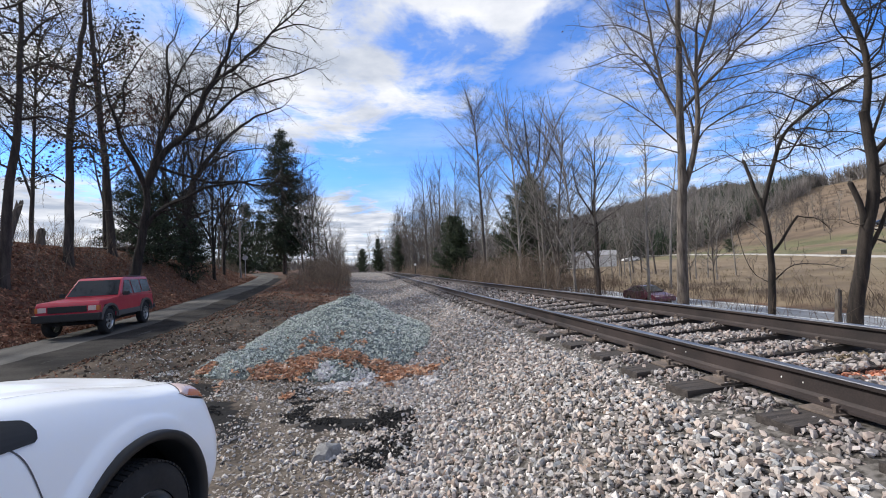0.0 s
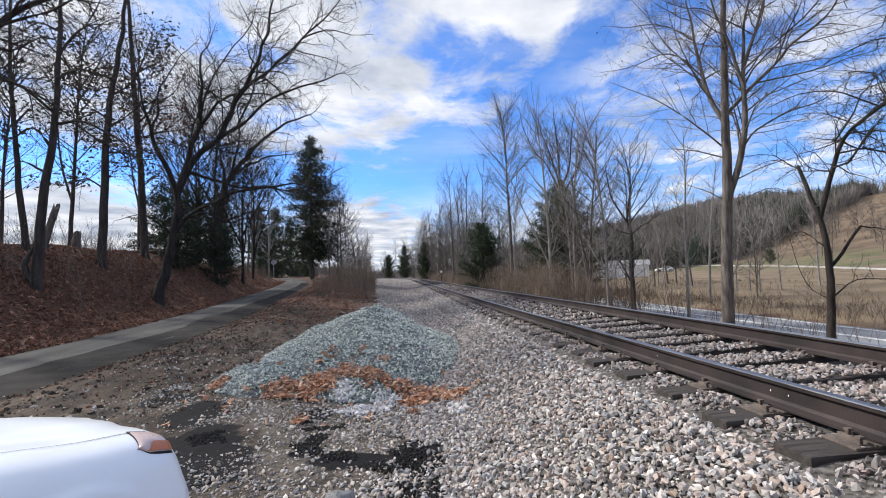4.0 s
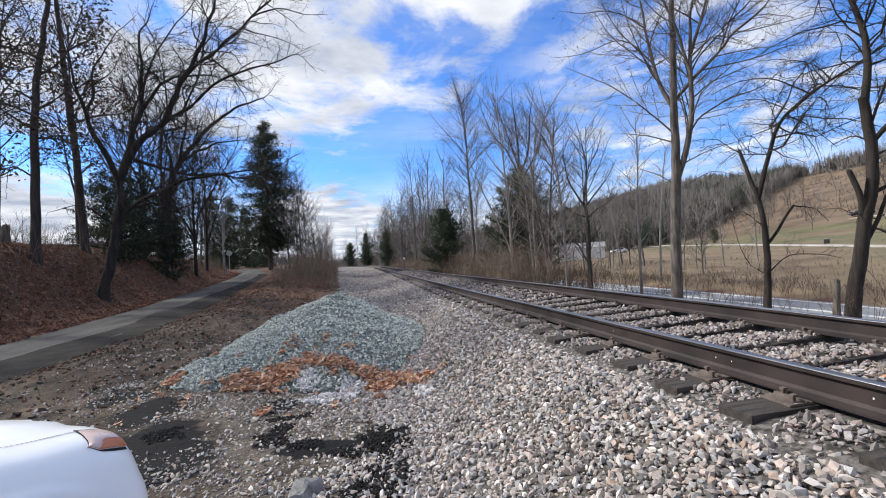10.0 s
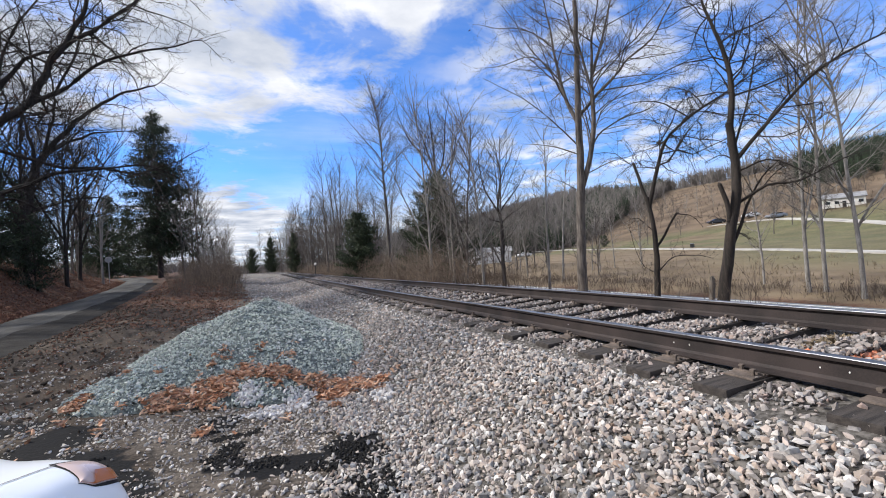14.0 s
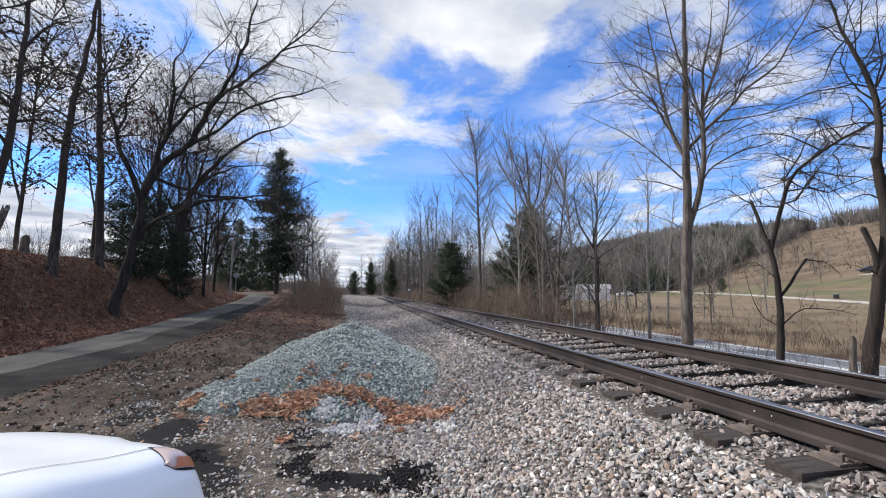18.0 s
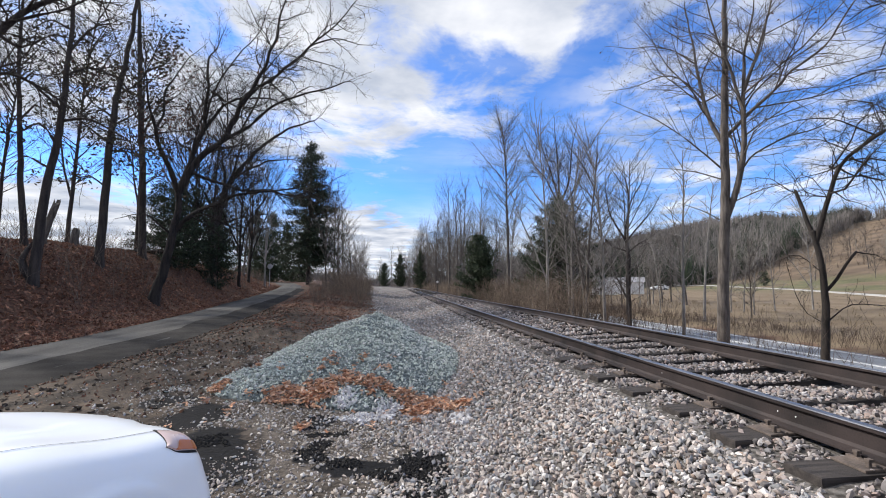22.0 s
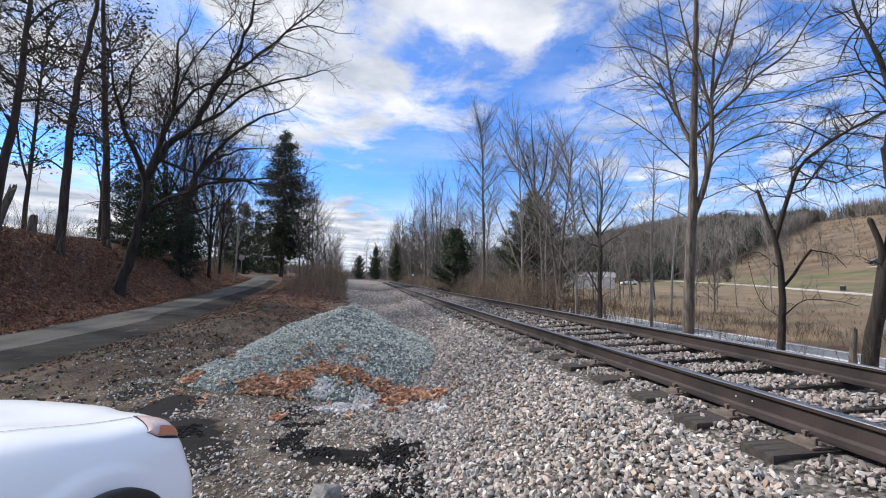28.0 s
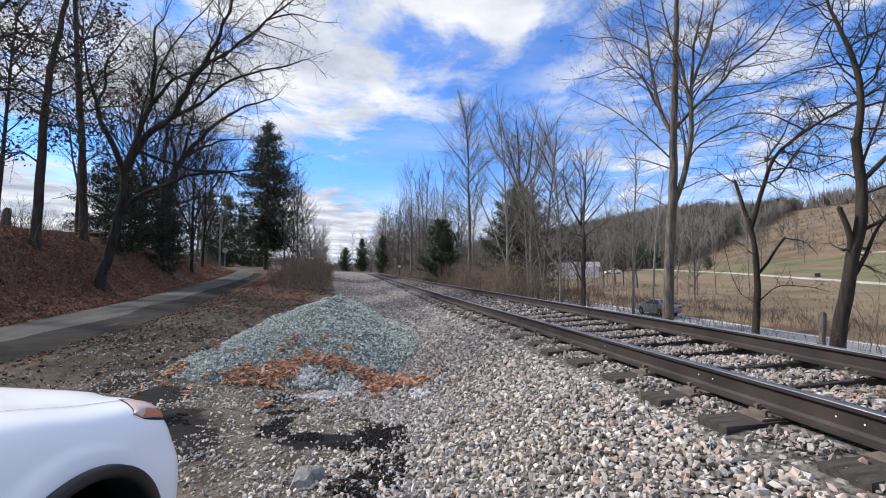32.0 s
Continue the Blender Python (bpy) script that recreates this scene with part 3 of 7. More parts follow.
def make_rails():
    half = rail_profile()
    for i, x0 in enumerate((0.0, GAUGE)):
        z0 = 0.016 + CANT * x0
        rail = thing("rail", pose(0, 0, 0), "long rusty dark steel rail with a polished top", "rail", "rails of the track")
        body = half + [(-a, b) for a, b in reversed(half)]
        v, f = extrude(body, x0, z0)
        mesh_of("web", v, f, M_STEEL, rail)
        cap = [(0.036, 0.1602), (0.034, 0.166), (0.024, 0.1695), (0.0, 0.1705), (-0.024, 0.1695), (-0.034, 0.166), (-0.036, 0.1602)]
        v, f = extrude(cap, x0, z0)
        mesh_of("rail_head", v, f, M_HEAD, rail, True)
        if i == 0:
            # small dabs of pale paint on the web
            for y in (1.42, 1.56, 2.42, 2.56, 3.9):
                bm = bmesh.new()
                bmesh.ops.create_icosphere(bm, subdivisions=1, radius=0.007)
                for w in bm.verts:
                    w.co = Vector((w.co.x * 0.25 - 0.0125, w.co.y * (0.5 + 0.3 * random.random()) + y, w.co.z + z0 + sag(0, y) + 0.085))
                part("paint_mark", bm, M_LINE, rail, "dab of pale paint on the web")


make_rails()


def make_ties():
    bm = bmesh.new()
    box(bm, -1.22, 1.22, -0.115, 0.115, -0.18, 0.0, 0.016)
    bmesh.ops.subdivide_edges(bm, edges=[e for e in bm.edges if e.calc_length() > 1.0], cuts=9, use_grid_fill=True)
    for v in bm.verts:
        v.co += Vector((noise.noise(v.co * 3) * 0.02, noise.noise(v.co * 5 + Vector((9, 0, 0))) * 0.012, noise.noise(v.co * 4 + Vector((0, 9, 0))) * 0.008))
    me = bpy.data.meshes.new("railroad_tie")
    bm.to_mesh(me)
    me.materials.append(M_TIE)
    bm = boxed(-0.20, 0.20, -0.095, 0.095, 0.0, 0.014, 0.004)
    box(bm, 0.078, 0.10, -0.10, 0.10, 0.010, 0.024, 0.003)
    box(bm, -0.10, -0.078, -0.10, 0.10, 0.010, 0.024, 0.003)
    plate = bpy.data.meshes.new("tie_plate")
    bm.to_mesh(plate)
    plate.materials.append(M_PLATE)
    bm = boxed(-0.009, 0.009, -0.009, 0.009, 0.0, 0.035, 0.002)
    box(bm, -0.018, 0.012, -0.014, 0.014, 0.030, 0.046, 0.004)
    spike = bpy.data.meshes.new("spike")
    bm.to_mesh(spike)
    spike.materials.append(M_PLATE)
    rnd = random.Random(5)
    for k in range(-10, 150):
        y = 1.88 + TIE_STEP * k + rnd.uniform(-0.03, 0.03)
        tie = new("railroad_tie", me)
        tie.matrix_basis = pose(GAUGE / 2 + curve(y) + rnd.uniform(-0.04, 0.04), y, CANT * GAUGE / 2 + sag(GAUGE / 2, y) + rnd.uniform(-0.004, 0.006), 0, -math.degrees(CANT + (sag(GAUGE, y) - sag(0, y)) / GAUGE), rnd.uniform(-1.2, 1.2))
        tagged(tie, "weathered dark creosoted wooden tie half sunk in ballast", "railroad tie", "ties of the track")
        if k < 60:
            for sx in (-1, 1):
                p = new("tie_plate", plate)
                p.parent, p.location = tie, (sx * GAUGE / 2, 0, 0.001)
                if k < 22:
                    for qx, qy in ((-0.085, 0.05), (0.085, -0.05), (-0.14, -0.06), (0.14, 0.06)):
                        s = new("spike", spike)
                        s.parent, s.location = p, (qx, qy, 0.012)
                        s.rotation_euler.z = 0 if qx > 0 else math.pi


make_ties()


# ---- loose stone ----
def stone_shapes(kinds, seed):
    """A few crushed-stone forms: icosahedra cut and squashed."""
    rnd = np.random.RandomState(seed)
    bm = bmesh.new()
    bmesh.ops.create_icosphere(bm, subdivisions=1, radius=1.0)
    base = np.array([v.co[:] for v in bm.verts])
    faces = np.array([[v.index for v in f.verts] for f in bm.faces])
    bm.free()
    shapes = []
    for _ in range(kinds):
        v = base * (0.70 + 0.6 * rnd.rand(len(base), 1))
        for _ in range(4):
            n = rnd.randn(3)
            n /= np.linalg.norm(n)
            d = v @ n
            v = v - np.outer(np.maximum(0, d - 0.42), n)
        shapes.append(v * np.array([1.15, 0.85, 0.62]))
    return shapes, faces


STONES, STONE_FACES = stone_shapes(14, 3)


def scatter(name, places, sizes, mat, label, category, seed, parent=None):
    """Stones of these sizes (half lengths) at these places, each turned its own way, as one heap of stuff."""
    rnd = np.random.RandomState(seed)
    n = len(places)
    q = rnd.randn(n, 4)
    q[:, 1:3] *= 0.55
    q /= np.linalg.norm(q, axis=1)[:, None]
    w, x, y, z = q.T
    R = np.stack([1 - 2 * (y * y + z * z), 2 * (x * y - z * w), 2 * (x * z + y * w), 2 * (x * y + z * w), 1 - 2 * (x * x + z * z), 2 * (y * z - x * w),
                  2 * (x * z - y * w), 2 * (y * z + x * w), 1 - 2 * (x * x + y * y)], 1).reshape(n, 3, 3)
    shape = np.stack(STONES)[rnd.randint(0, len(STONES), n)] * np.asarray(sizes)[:, None, None]
    v = np.einsum("nij,nkj->nki", R, shape) + np.asarray(places)[:, None, :]
    k = v.shape[1]
    f = (STONE_FACES[None] + (np.arange(n) * k)[:, None, None]).reshape(-1, 3)
    me = bpy.data.meshes.new(name)
    me.vertices.add(n * k)
    me.vertices.foreach_set("co", v.reshape(-1).astype(np.float32))
    me.loops.add(f.size)
    me.loops.foreach_set("vertex_index", f.reshape(-1).astype(np.int32))
    me.polygons.add(len(f))
    me.polygons.foreach_set("loop_start", np.arange(0, f.size, 3).astype(np.int32))
    me.update(calc_edges=True)
    me.shade_flat()
    me.materials.append(mat)
    ob = new(name, me)
    ob.parent = parent
    return tagged(ob, label, "" if parent else category, kind="stuff")


def make_ballast():
    rnd = np.random.RandomState(11)
    places, sizes = [], []

    def fill(x0, x1, y0, y1, per, size, sink=0.3, keep=None):
        for _ in range(int((x1 - x0) * (y1 - y0) * per)):
            tx, y = rnd.uniform(x0, x1), rnd.uniform(y0, y1)
            if keep and rnd.rand() > keep(tx, y):
                continue
            if tarred(tx, y) and rnd.rand() < 0.8:
                continue
            x = tx + curve(y)
            s = size * (0.5 + 0.95 * rnd.rand() ** 1.8)
            places.append((x, y, height(x, y) + s * sink))
            sizes.append(s)

    def tarred(x, y):                                # left bare where black crumbs were spilled
        r = min(math.hypot((x - cx) / sx, (y - cy) / sy) for cx, cy, sx, sy in ((-2.42, 3.70, 0.30, 0.27), (-2.48, 3.08, 0.22, 0.36)))
        return r + 0.5 * noise.noise((x * 6, y * 6, 3)) < 1.0

    def edge(tx, y):
        return ease((tx + 2.75 + 0.25 * noise.noise((0, y * 0.8, 5))) / 0.55)

    fill(-2.7, -0.5, -0.3, 4.5, 1750, 0.0255, 0.4, edge)
    fill(-2.7, -0.5, 4.5, 10, 700, 0.030, 0.35, edge)
    fill(-2.6, -0.5, 10, 22, 230, 0.040, 0.35, edge)
    fill(-2.6, -0.5, 22, 46, 70, 0.055, 0.4, edge)
    fill(-2.8, -0.5, 46, 95, 30, 0.075, 0.4, edge)
    fill(-9.0, -2.6, 46, 95, 14, 0.08, 0.35, lambda tx, y: 1.0 if tx + curve(y) > verge_x(y) else 0.0)
    fill(-2.7, 2.15, -9, -0.3, 260, 0.036, 0.4, edge)
    fill(-5.6, -2.4, 13, 46, 60, 0.05, 0.35, lambda tx, y: 1.0 if tx + curve(y) > verge_x(y) + 0.3 * noise.noise((tx, y, 3)) else 0.02)
    # between and beside the rails
    fill(-0.50, 2.15, -0.2, 8, 1250, 0.0245, 0.50)
    fill(-0.50, 2.15, 8, 22, 260, 0.040, 0.55)
    fill(-0.62, 2.2, 22, 45, 50, 0.055, 0.5)
    fill(2.1, 4.2, 0.5, 14, 160, 0.036, 0.4)
    # keep the tie tops and the rails clear
    out_p, out_s = [], []
    for p, s in zip(places, sizes):
        tx = p[0] - curve(p[1])
        ph = abs(((p[1] - 1.88) / TIE_STEP + 0.5) % 1.0 - 0.5) * TIE_STEP
        if -0.50 < tx < 2.02:
            on_tie = ph < 0.125 + s * 0.5
            inner = 0.12 < tx < GAUGE - 0.12
            if on_tie and rnd.rand() < (0.42 if inner else 0.90):
                continue
            if on_tie and inner:                     # loose stones strewn over the ties
                p = (p[0], p[1], 0.012 + CANT * tx + sag(tx, p[1]) + s * 0.35)
            if abs(tx) < 0.085 + s or abs(tx - GAUGE) < 0.085 + s:
                continue
        out_p.append(p)
        out_s.append(s)
    mid = [-0.48 < p[0] - curve(p[1]) < 2.1 for p in out_p]
    scatter("ballast", [p for p, k in zip(out_p, mid) if not k], [q for q, k in zip(out_s, mid) if not k], M_BALLAST, "grey and tan crushed-stone ballast along the track", "ballast", 21)
    scatter("track_ballast", [p for p, k in zip(out_p, mid) if k], [q for q, k in zip(out_s, mid) if k], M_BALLAST_DIRTY, "dirty brown-grey ballast packed between the ties", "ballast", 22)


make_ballast()


def pile_height(x, y):
    """The heap of stone above the ground: a blunt cone with a long low toe to one side."""
    dx, dy = x + 3.12, y - 8.7
    a = math.hypot(dx / (1.62 if dx > 0 else 2.2), dy / (3.45 if dy < 0 else 3.0))
    z = 0.95 * max(0.0, 1 - a) ** 0.85 if a < 1 else 0.0
    b = math.hypot((x + 4.45) / 1.05, (y - 6.65) / 1.1)
    z = max(z, 0.28 * max(0.0, 1 - b * b) if b < 1 else 0.0)
    return z * (1 + 0.12 * noise.noise((x * 1.5, y * 1.5, 2)) + 0.10 * noise.noise((x * 4, y * 4, 12)))


def curled_leaves(name, places, size, mat, label, seed):
    """Dead leaves: each a lobed blade folded along its midrib and curled at the tip."""
    rnd = np.random.RandomState(seed)
    blade = np.array([(-1, 0, 0), (-0.45, 0.42, 0.22), (-0.1, 0.26, 0.12), (0.35, 0.48, 0.30), (0.65, 0.20, 0.22), (1, 0, 0.30), (0.65, -0.20, 0.22), (0.35, -0.48, 0.30), (-0.1, -0.26, 0.12), (-0.45, -0.42, 0.22), (0.0, 0, -0.06), (0.6, 0, 0.08)])
    tri = np.array([(0, 10, 1), (1, 10, 2), (2, 10, 3), (3, 10, 11), (3, 11, 4), (4, 11, 5), (0, 9, 10), (9, 8, 10), (8, 7, 10), (7, 11, 10), (7, 6, 11), (6, 5, 11)])
    n = len(places)
    e = rnd.uniform(0, 6.283, n)
    a, b = rnd.randn(n) * 0.5, rnd.randn(n) * 0.5
    up = np.stack([a, b, np.where(rnd.rand(n) < 0.6, 1.0, -1.0)], 1)
    up /= np.linalg.norm(up, axis=1)[:, None]
    fwd = np.stack([np.cos(e), np.sin(e), np.zeros(n)], 1)
    fwd -= up * (fwd * up).sum(1)[:, None]
    fwd /= np.linalg.norm(fwd, axis=1)[:, None]
    side = np.cross(up, fwd)
    s = size * (0.55 + 0.75 * rnd.rand(n))
    v = np.array(places)[:, None, :] + s[:, None, None] * (blade[None, :, :1] * fwd[:, None] + blade[None, :, 1:2] * side[:, None] + blade[None, :, 2:] * (0.5 + rnd.rand(n))[:, None, None] * up[:, None])
    f = tri[None] + (np.arange(n) * len(blade))[:, None, None]
    ob = mesh_of(name, v.reshape(-1, 3).tolist(), f.reshape(-1, 3).tolist(), mat)
    return tagged(ob, label, "leaves", kind="stuff")


def make_pile():
    rnd = np.random.RandomState(4)
    pile = thing("gravel_pile", pose(0, 0, 0), "heap of blue-grey crushed stone with fallen leaves at its foot", "gravel pile")
    xs, ys = np.linspace(-6.2, -1.2, 70), np.linspace(4.9, 12.2, 90)
    verts = [(x, y, height(x, y) + (pile_height(x, y) if pile_height(x, y) > 0.01 else -0.12)) for y in ys for x in xs]
    w = len(xs)
    mesh_of("mound", verts, [(j * w + i, j * w + i + 1, (j + 1) * w + i + 1, (j + 1) * w + i) for j in range(len(ys) - 1) for i in range(w - 1)], M_PILE_CORE, pile, True)
    places, sizes = [], []
    while len(places) < 19000:
        x, y = rnd.uniform(-6.3, -1.3), rnd.uniform(4.9, 12)
        h = pile_height(x, y)
        if h < 0.015 and rnd.rand() > 0.012 or (y > 9.4 and rnd.rand() < 0.75):
            continue
        s = 0.0185 * (0.45 + 1.35 * rnd.rand() ** 2.2)
        places.append((x, y, height(x, y) + h + s * rnd.uniform(0.0, 0.75)))
        sizes.append(s)
    scatter("stone_cover", places, sizes, M_PILE, "blue-grey crushed stone", "gravel", 5, pile)

    def patch(name, mat, label, n, size, fn, lift=0.4):
        pl, sz = [], []
        tries = 0
        while len(pl) < n and tries < n * 60:
            tries += 1
            x, y = rnd.uniform(-5.6, -1.4), rnd.uniform(2.4, 7.4)
            if rnd.rand() > fn(x, y):
                continue
            s = size * (0.4 + 1.5 * rnd.rand() ** 2)
            pl.append((x, y, height(x, y) + pile_height(x, y) + s * lift + (0.022 * rnd.rand() if name == "asphalt_crumbs" and x > -2.8 else 0)))
            sz.append(s)
        return scatter(name, pl, sz, mat, label, "gravel", n)

    def band(x, y):                                  # orange-brown leaves: ragged tongues across the near foot
        n = noise.noise((x * 3.1, y * 3.1, 4)) + 0.6 * noise.noise((x * 8, y * 8, 4))
        r = 0.0
        for cx, cy, sx, sy in ((-4.15, 5.75, 0.36, 0.24), (-3.72, 5.75, 0.36, 0.36), (-3.35, 5.85, 0.26, 0.16), (-2.95, 5.80, 0.30, 0.16), (-2.5, 5.60, 0.34, 0.26), (-2.38, 5.25, 0.26, 0.36), (-2.02, 5.20, 0.22, 0.24), (-5.15, 6.1, 0.16, 0.14)):
            r = max(r, math.exp(-(((x - cx) / sx) ** 2 + ((y - cy) / sy) ** 2) * 0.9))
        r = max(r, 0.36 * math.exp(-(((x + 3.3) / 0.7) ** 2 + ((y - 6.3) / 0.3) ** 2)))
        return 0.9 * ease((r + 0.75 * n - 0.34) / 0.45)

    def soaked(x, y):
        return min(math.hypot((x - cx) / sx, (y - cy) / sy) for cx, cy, sx, sy in ((-4.50, 4.28, 0.36, 0.34), (-4.95, 5.05, 0.26, 0.42), (-2.99, 3.64, 0.34, 0.16), (-2.42, 3.70, 0.26, 0.26))) < 1.0

    def white(x, y):
        r = max(math.exp(-(((x - cx) / sx) ** 2 + ((y - cy) / sy) ** 2)) for cx, cy, sx, sy in ((-3.34, 5.45, 0.17, 0.26), (-2.80, 5.35, 0.22, 0.20), (-3.02, 5.02, 0.36, 0.20), (-1.95, 4.75, 0.16, 0.22)))
        return ease((r + 0.35 * noise.noise((x * 6, y * 6, 1)) - 0.35) / 0.3)

    def blots(x, y):
        r = 0.0
        for cx, cy, sx, sy in ((-4.5, 4.28, 0.2, 0.2), (-2.42, 3.45, 0.30, 0.32), (-2.38, 2.95, 0.24, 0.40), (-2.6, 2.75, 0.24, 0.3), (-3.45, 3.95, 0.22, 0.20), (-3.15, 3.75, 0.24, 0.14), (-2.85, 3.5, 0.24, 0.13), (-3.35, 4.55, 0.28, 0.12), (-3.4, 4.25, 0.15, 0.2)):
            r = max(r, math.exp(-(((x - cx) / sx) ** 2 + ((y - cy) / sy) ** 2) * 1.1))
        return ease((r + 0.55 * noise.noise((x * 5, y * 5, 8)) + 0.25 * noise.noise((x * 15, y * 15, 8)) - 0.42) / 0.35)

    heap, tries = [], 0
    while len(heap) < 2700 and tries < 200000:
        tries += 1
        x, y = rnd.uniform(-5.4, -1.5), rnd.uniform(4.6, 7.0)
        if rnd.rand() < band(x, y) or rnd.rand() < 0.0012:
            heap.append((x, y, height(x, y) + pile_height(x, y) + 0.012 + 0.05 * rnd.rand() ** 2))
    curled_leaves("fallen_leaves", heap, 0.042, M_OAKLEAF, "drift of orange-brown oak leaves at the foot of the heap", 19)
    patch("pale_stone", M_WHITESTONE, "patch of pale broken stone before the heap", 950, 0.021, white)
    patch("asphalt_crumbs", M_BLACK, "black asphalt crumbs spilled on the dirt", 6500, 0.0115, blots, 0.1)

    # dark clods along the lane's crumbling edge
    pl, sz = [], []
    for _ in range(10500):
        y = rnd.uniform(5, 24)
        x = lane_x(y) + 1.7 + 4.2 * rnd.rand() ** 1.5
        if x > -3.6 or pile_height(x, y) > 0.02 or rnd.rand() > 0.45 + 0.9 * noise.noise((x * 1.1, y * 1.1, 33)):
            continue
        s = 0.026 * (0.4 + 1.9 * rnd.rand() ** 2.8)
        pl.append((x, y, height(x, y) + s * 0.1))
        sz.append(s)
    scatter("dirt_clods", pl, sz, M_CLOD, "dark clods of churned earth beside the lane", "dirt", 41)

    # pebbles, thick before the heap and thinning out over the dirt
    def bed(x, y):
        n = 0.55 * noise.noise((x * 1.7, y * 1.7, 51)) + 0.35 * noise.noise((x * 5, y * 5, 52))
        r = 0.0
        for cx, cy, sx, sy, k in ((-3.0, 4.35, 0.75, 0.60, 1.0), (-2.5, 3.5, 0.45, 1.3, 0.9), (-3.9, 5.05, 0.7, 0.35, 0.7), (-3.2, 2.7, 0.8, 0.8, 0.55), (-4.6, 5.2, 0.5, 0.5, 0.75), (-4.2, 3.1, 0.8, 0.7, 0.25), (-5.6, 6.2, 0.9, 0.9, 0.32), (-6.2, 8.6, 1.4, 2.0, 0.24), (-1.9, 6.2, 0.5, 1.5, 0.7)):
            r = max(r, k * math.exp(-(((x - cx) / sx) ** 2 + ((y - cy) / sy) ** 2) * 0.8))
        return max(0.035, min(1, r * (1 + 0.9 * n) - 0.04))

    pl, sz = [], []
    for _ in range(78000):
        x, y = rnd.uniform(-7.6, -1.9), 1.4 + 9 * rnd.rand() ** 1.35
        if pile_height(x, y) > 0.05 or rnd.rand() > bed(x, y) or (soaked(x, y) and rnd.rand() < 0.85) or (rnd.rand() < 0.88 and (band(x, y) > 0.4 or blots(x, y) > 0.35)):
            continue
        s = 0.0140 * (0.45 + 1.9 * rnd.rand() ** 2.6)
        pl.append((x, y, height(x, y) + s * 0.06))
        sz.append(s)
    scatter("pebbles", pl, sz, M_PEBBLE, "pale tan and grey pebbles pressed into the dirt", "gravel", 61)

    # grit over the dirt between the lane and the track
    pl, sz = [], []
    for _ in range(52000):
        x, y = -2.1 - 6.5 * rnd.rand() ** 1.5, 1.2 + 15 * rnd.rand() ** 1.6
        if pile_height(x, y) > 0.02 or soaked(x, y) or (x + 0.1 * y < -4.9 and rnd.rand() < 0.60):
            continue
        d = noise.noise((x * 0.9, y * 0.9, 14))
        if rnd.rand() > 0.28 + 0.8 * d + 0.75 * math.exp(-abs(x + 2.4) * 1.2):
            continue
        s = (0.0105 + 0.010 * math.exp(-abs(x + 2.4))) * (0.4 + 1.7 * rnd.rand() ** 2.2)
        pl.append((x, y, height(x, y) + s * 0.15))
        sz.append(s)
    scatter("grit", pl, sz, M_BALLAST, "scattered grit and small stones on packed dirt", "gravel", 31)


M_PEBBLE = stones("tan pebbles", [(0.31, 0.27, 0.23), (0.46, 0.42, 0.37), (0.21, 0.18, 0.155), (0.60, 0.55, 0.505), (0.38, 0.33, 0.28), (0.27, 0.255, 0.245), (0.70, 0.665, 0.63), (0.41, 0.34, 0.275)])
M_CLOD = stones("churned earth", [(0.03, 0.024, 0.019), (0.085, 0.068, 0.053), (0.05, 0.04, 0.031), (0.14, 0.115, 0.09), (0.12, 0.06, 0.035)], 0.95, spec=0.2)
# darker than the stones on it: shade of the gaps put into the colour
M_PILE_CORE = mottled("blue grey stone core", (0.059, 0.071, 0.071), (0.177, 0.206, 0.199), 12, 0.95, 0, 0.6, 60)
make_pile()


def make_rock():
    bm = bmesh.new()
    bmesh.ops.create_icosphere(bm, subdivisions=3, radius=1.0)
    rnd = random.Random(3)
    cuts = [((0.10, -0.25, 0.95), 0.55), ((-0.75, -0.55, 0.45), 0.50), ((0.9, 0.1, 0.35), 0.62), ((0.35, -0.9, 0.25), 0.50), ((-0.3, 0.8, 0.5), 0.6), ((0.45, 0.3, 0.8), 0.62), ((-0.9, 0.3, 0.1), 0.7)]
    for n, d in cuts:
        n = Vector(n).normalized()
        for v in bm.verts:
            k = v.co.dot(n)
            if k > d:
                v.co -= n * (k - d)
    for v in bm.verts:
        v.co *= 1 + 0.05 * noise.noise(v.co * 4)
        v.co = Vector((v.co.x * 0.125, v.co.y * 0.20, v.co.z * 0.115))
    rock = part("rock", bm, M_ROCK, None)
    rock.matrix_basis = pose(-3.02, 2.83, height(-3.02, 2.83) + 0.02, 8, 0, -28)
    tagged(rock, "angular grey field stone lying on the dirt", "rock")


make_rock()


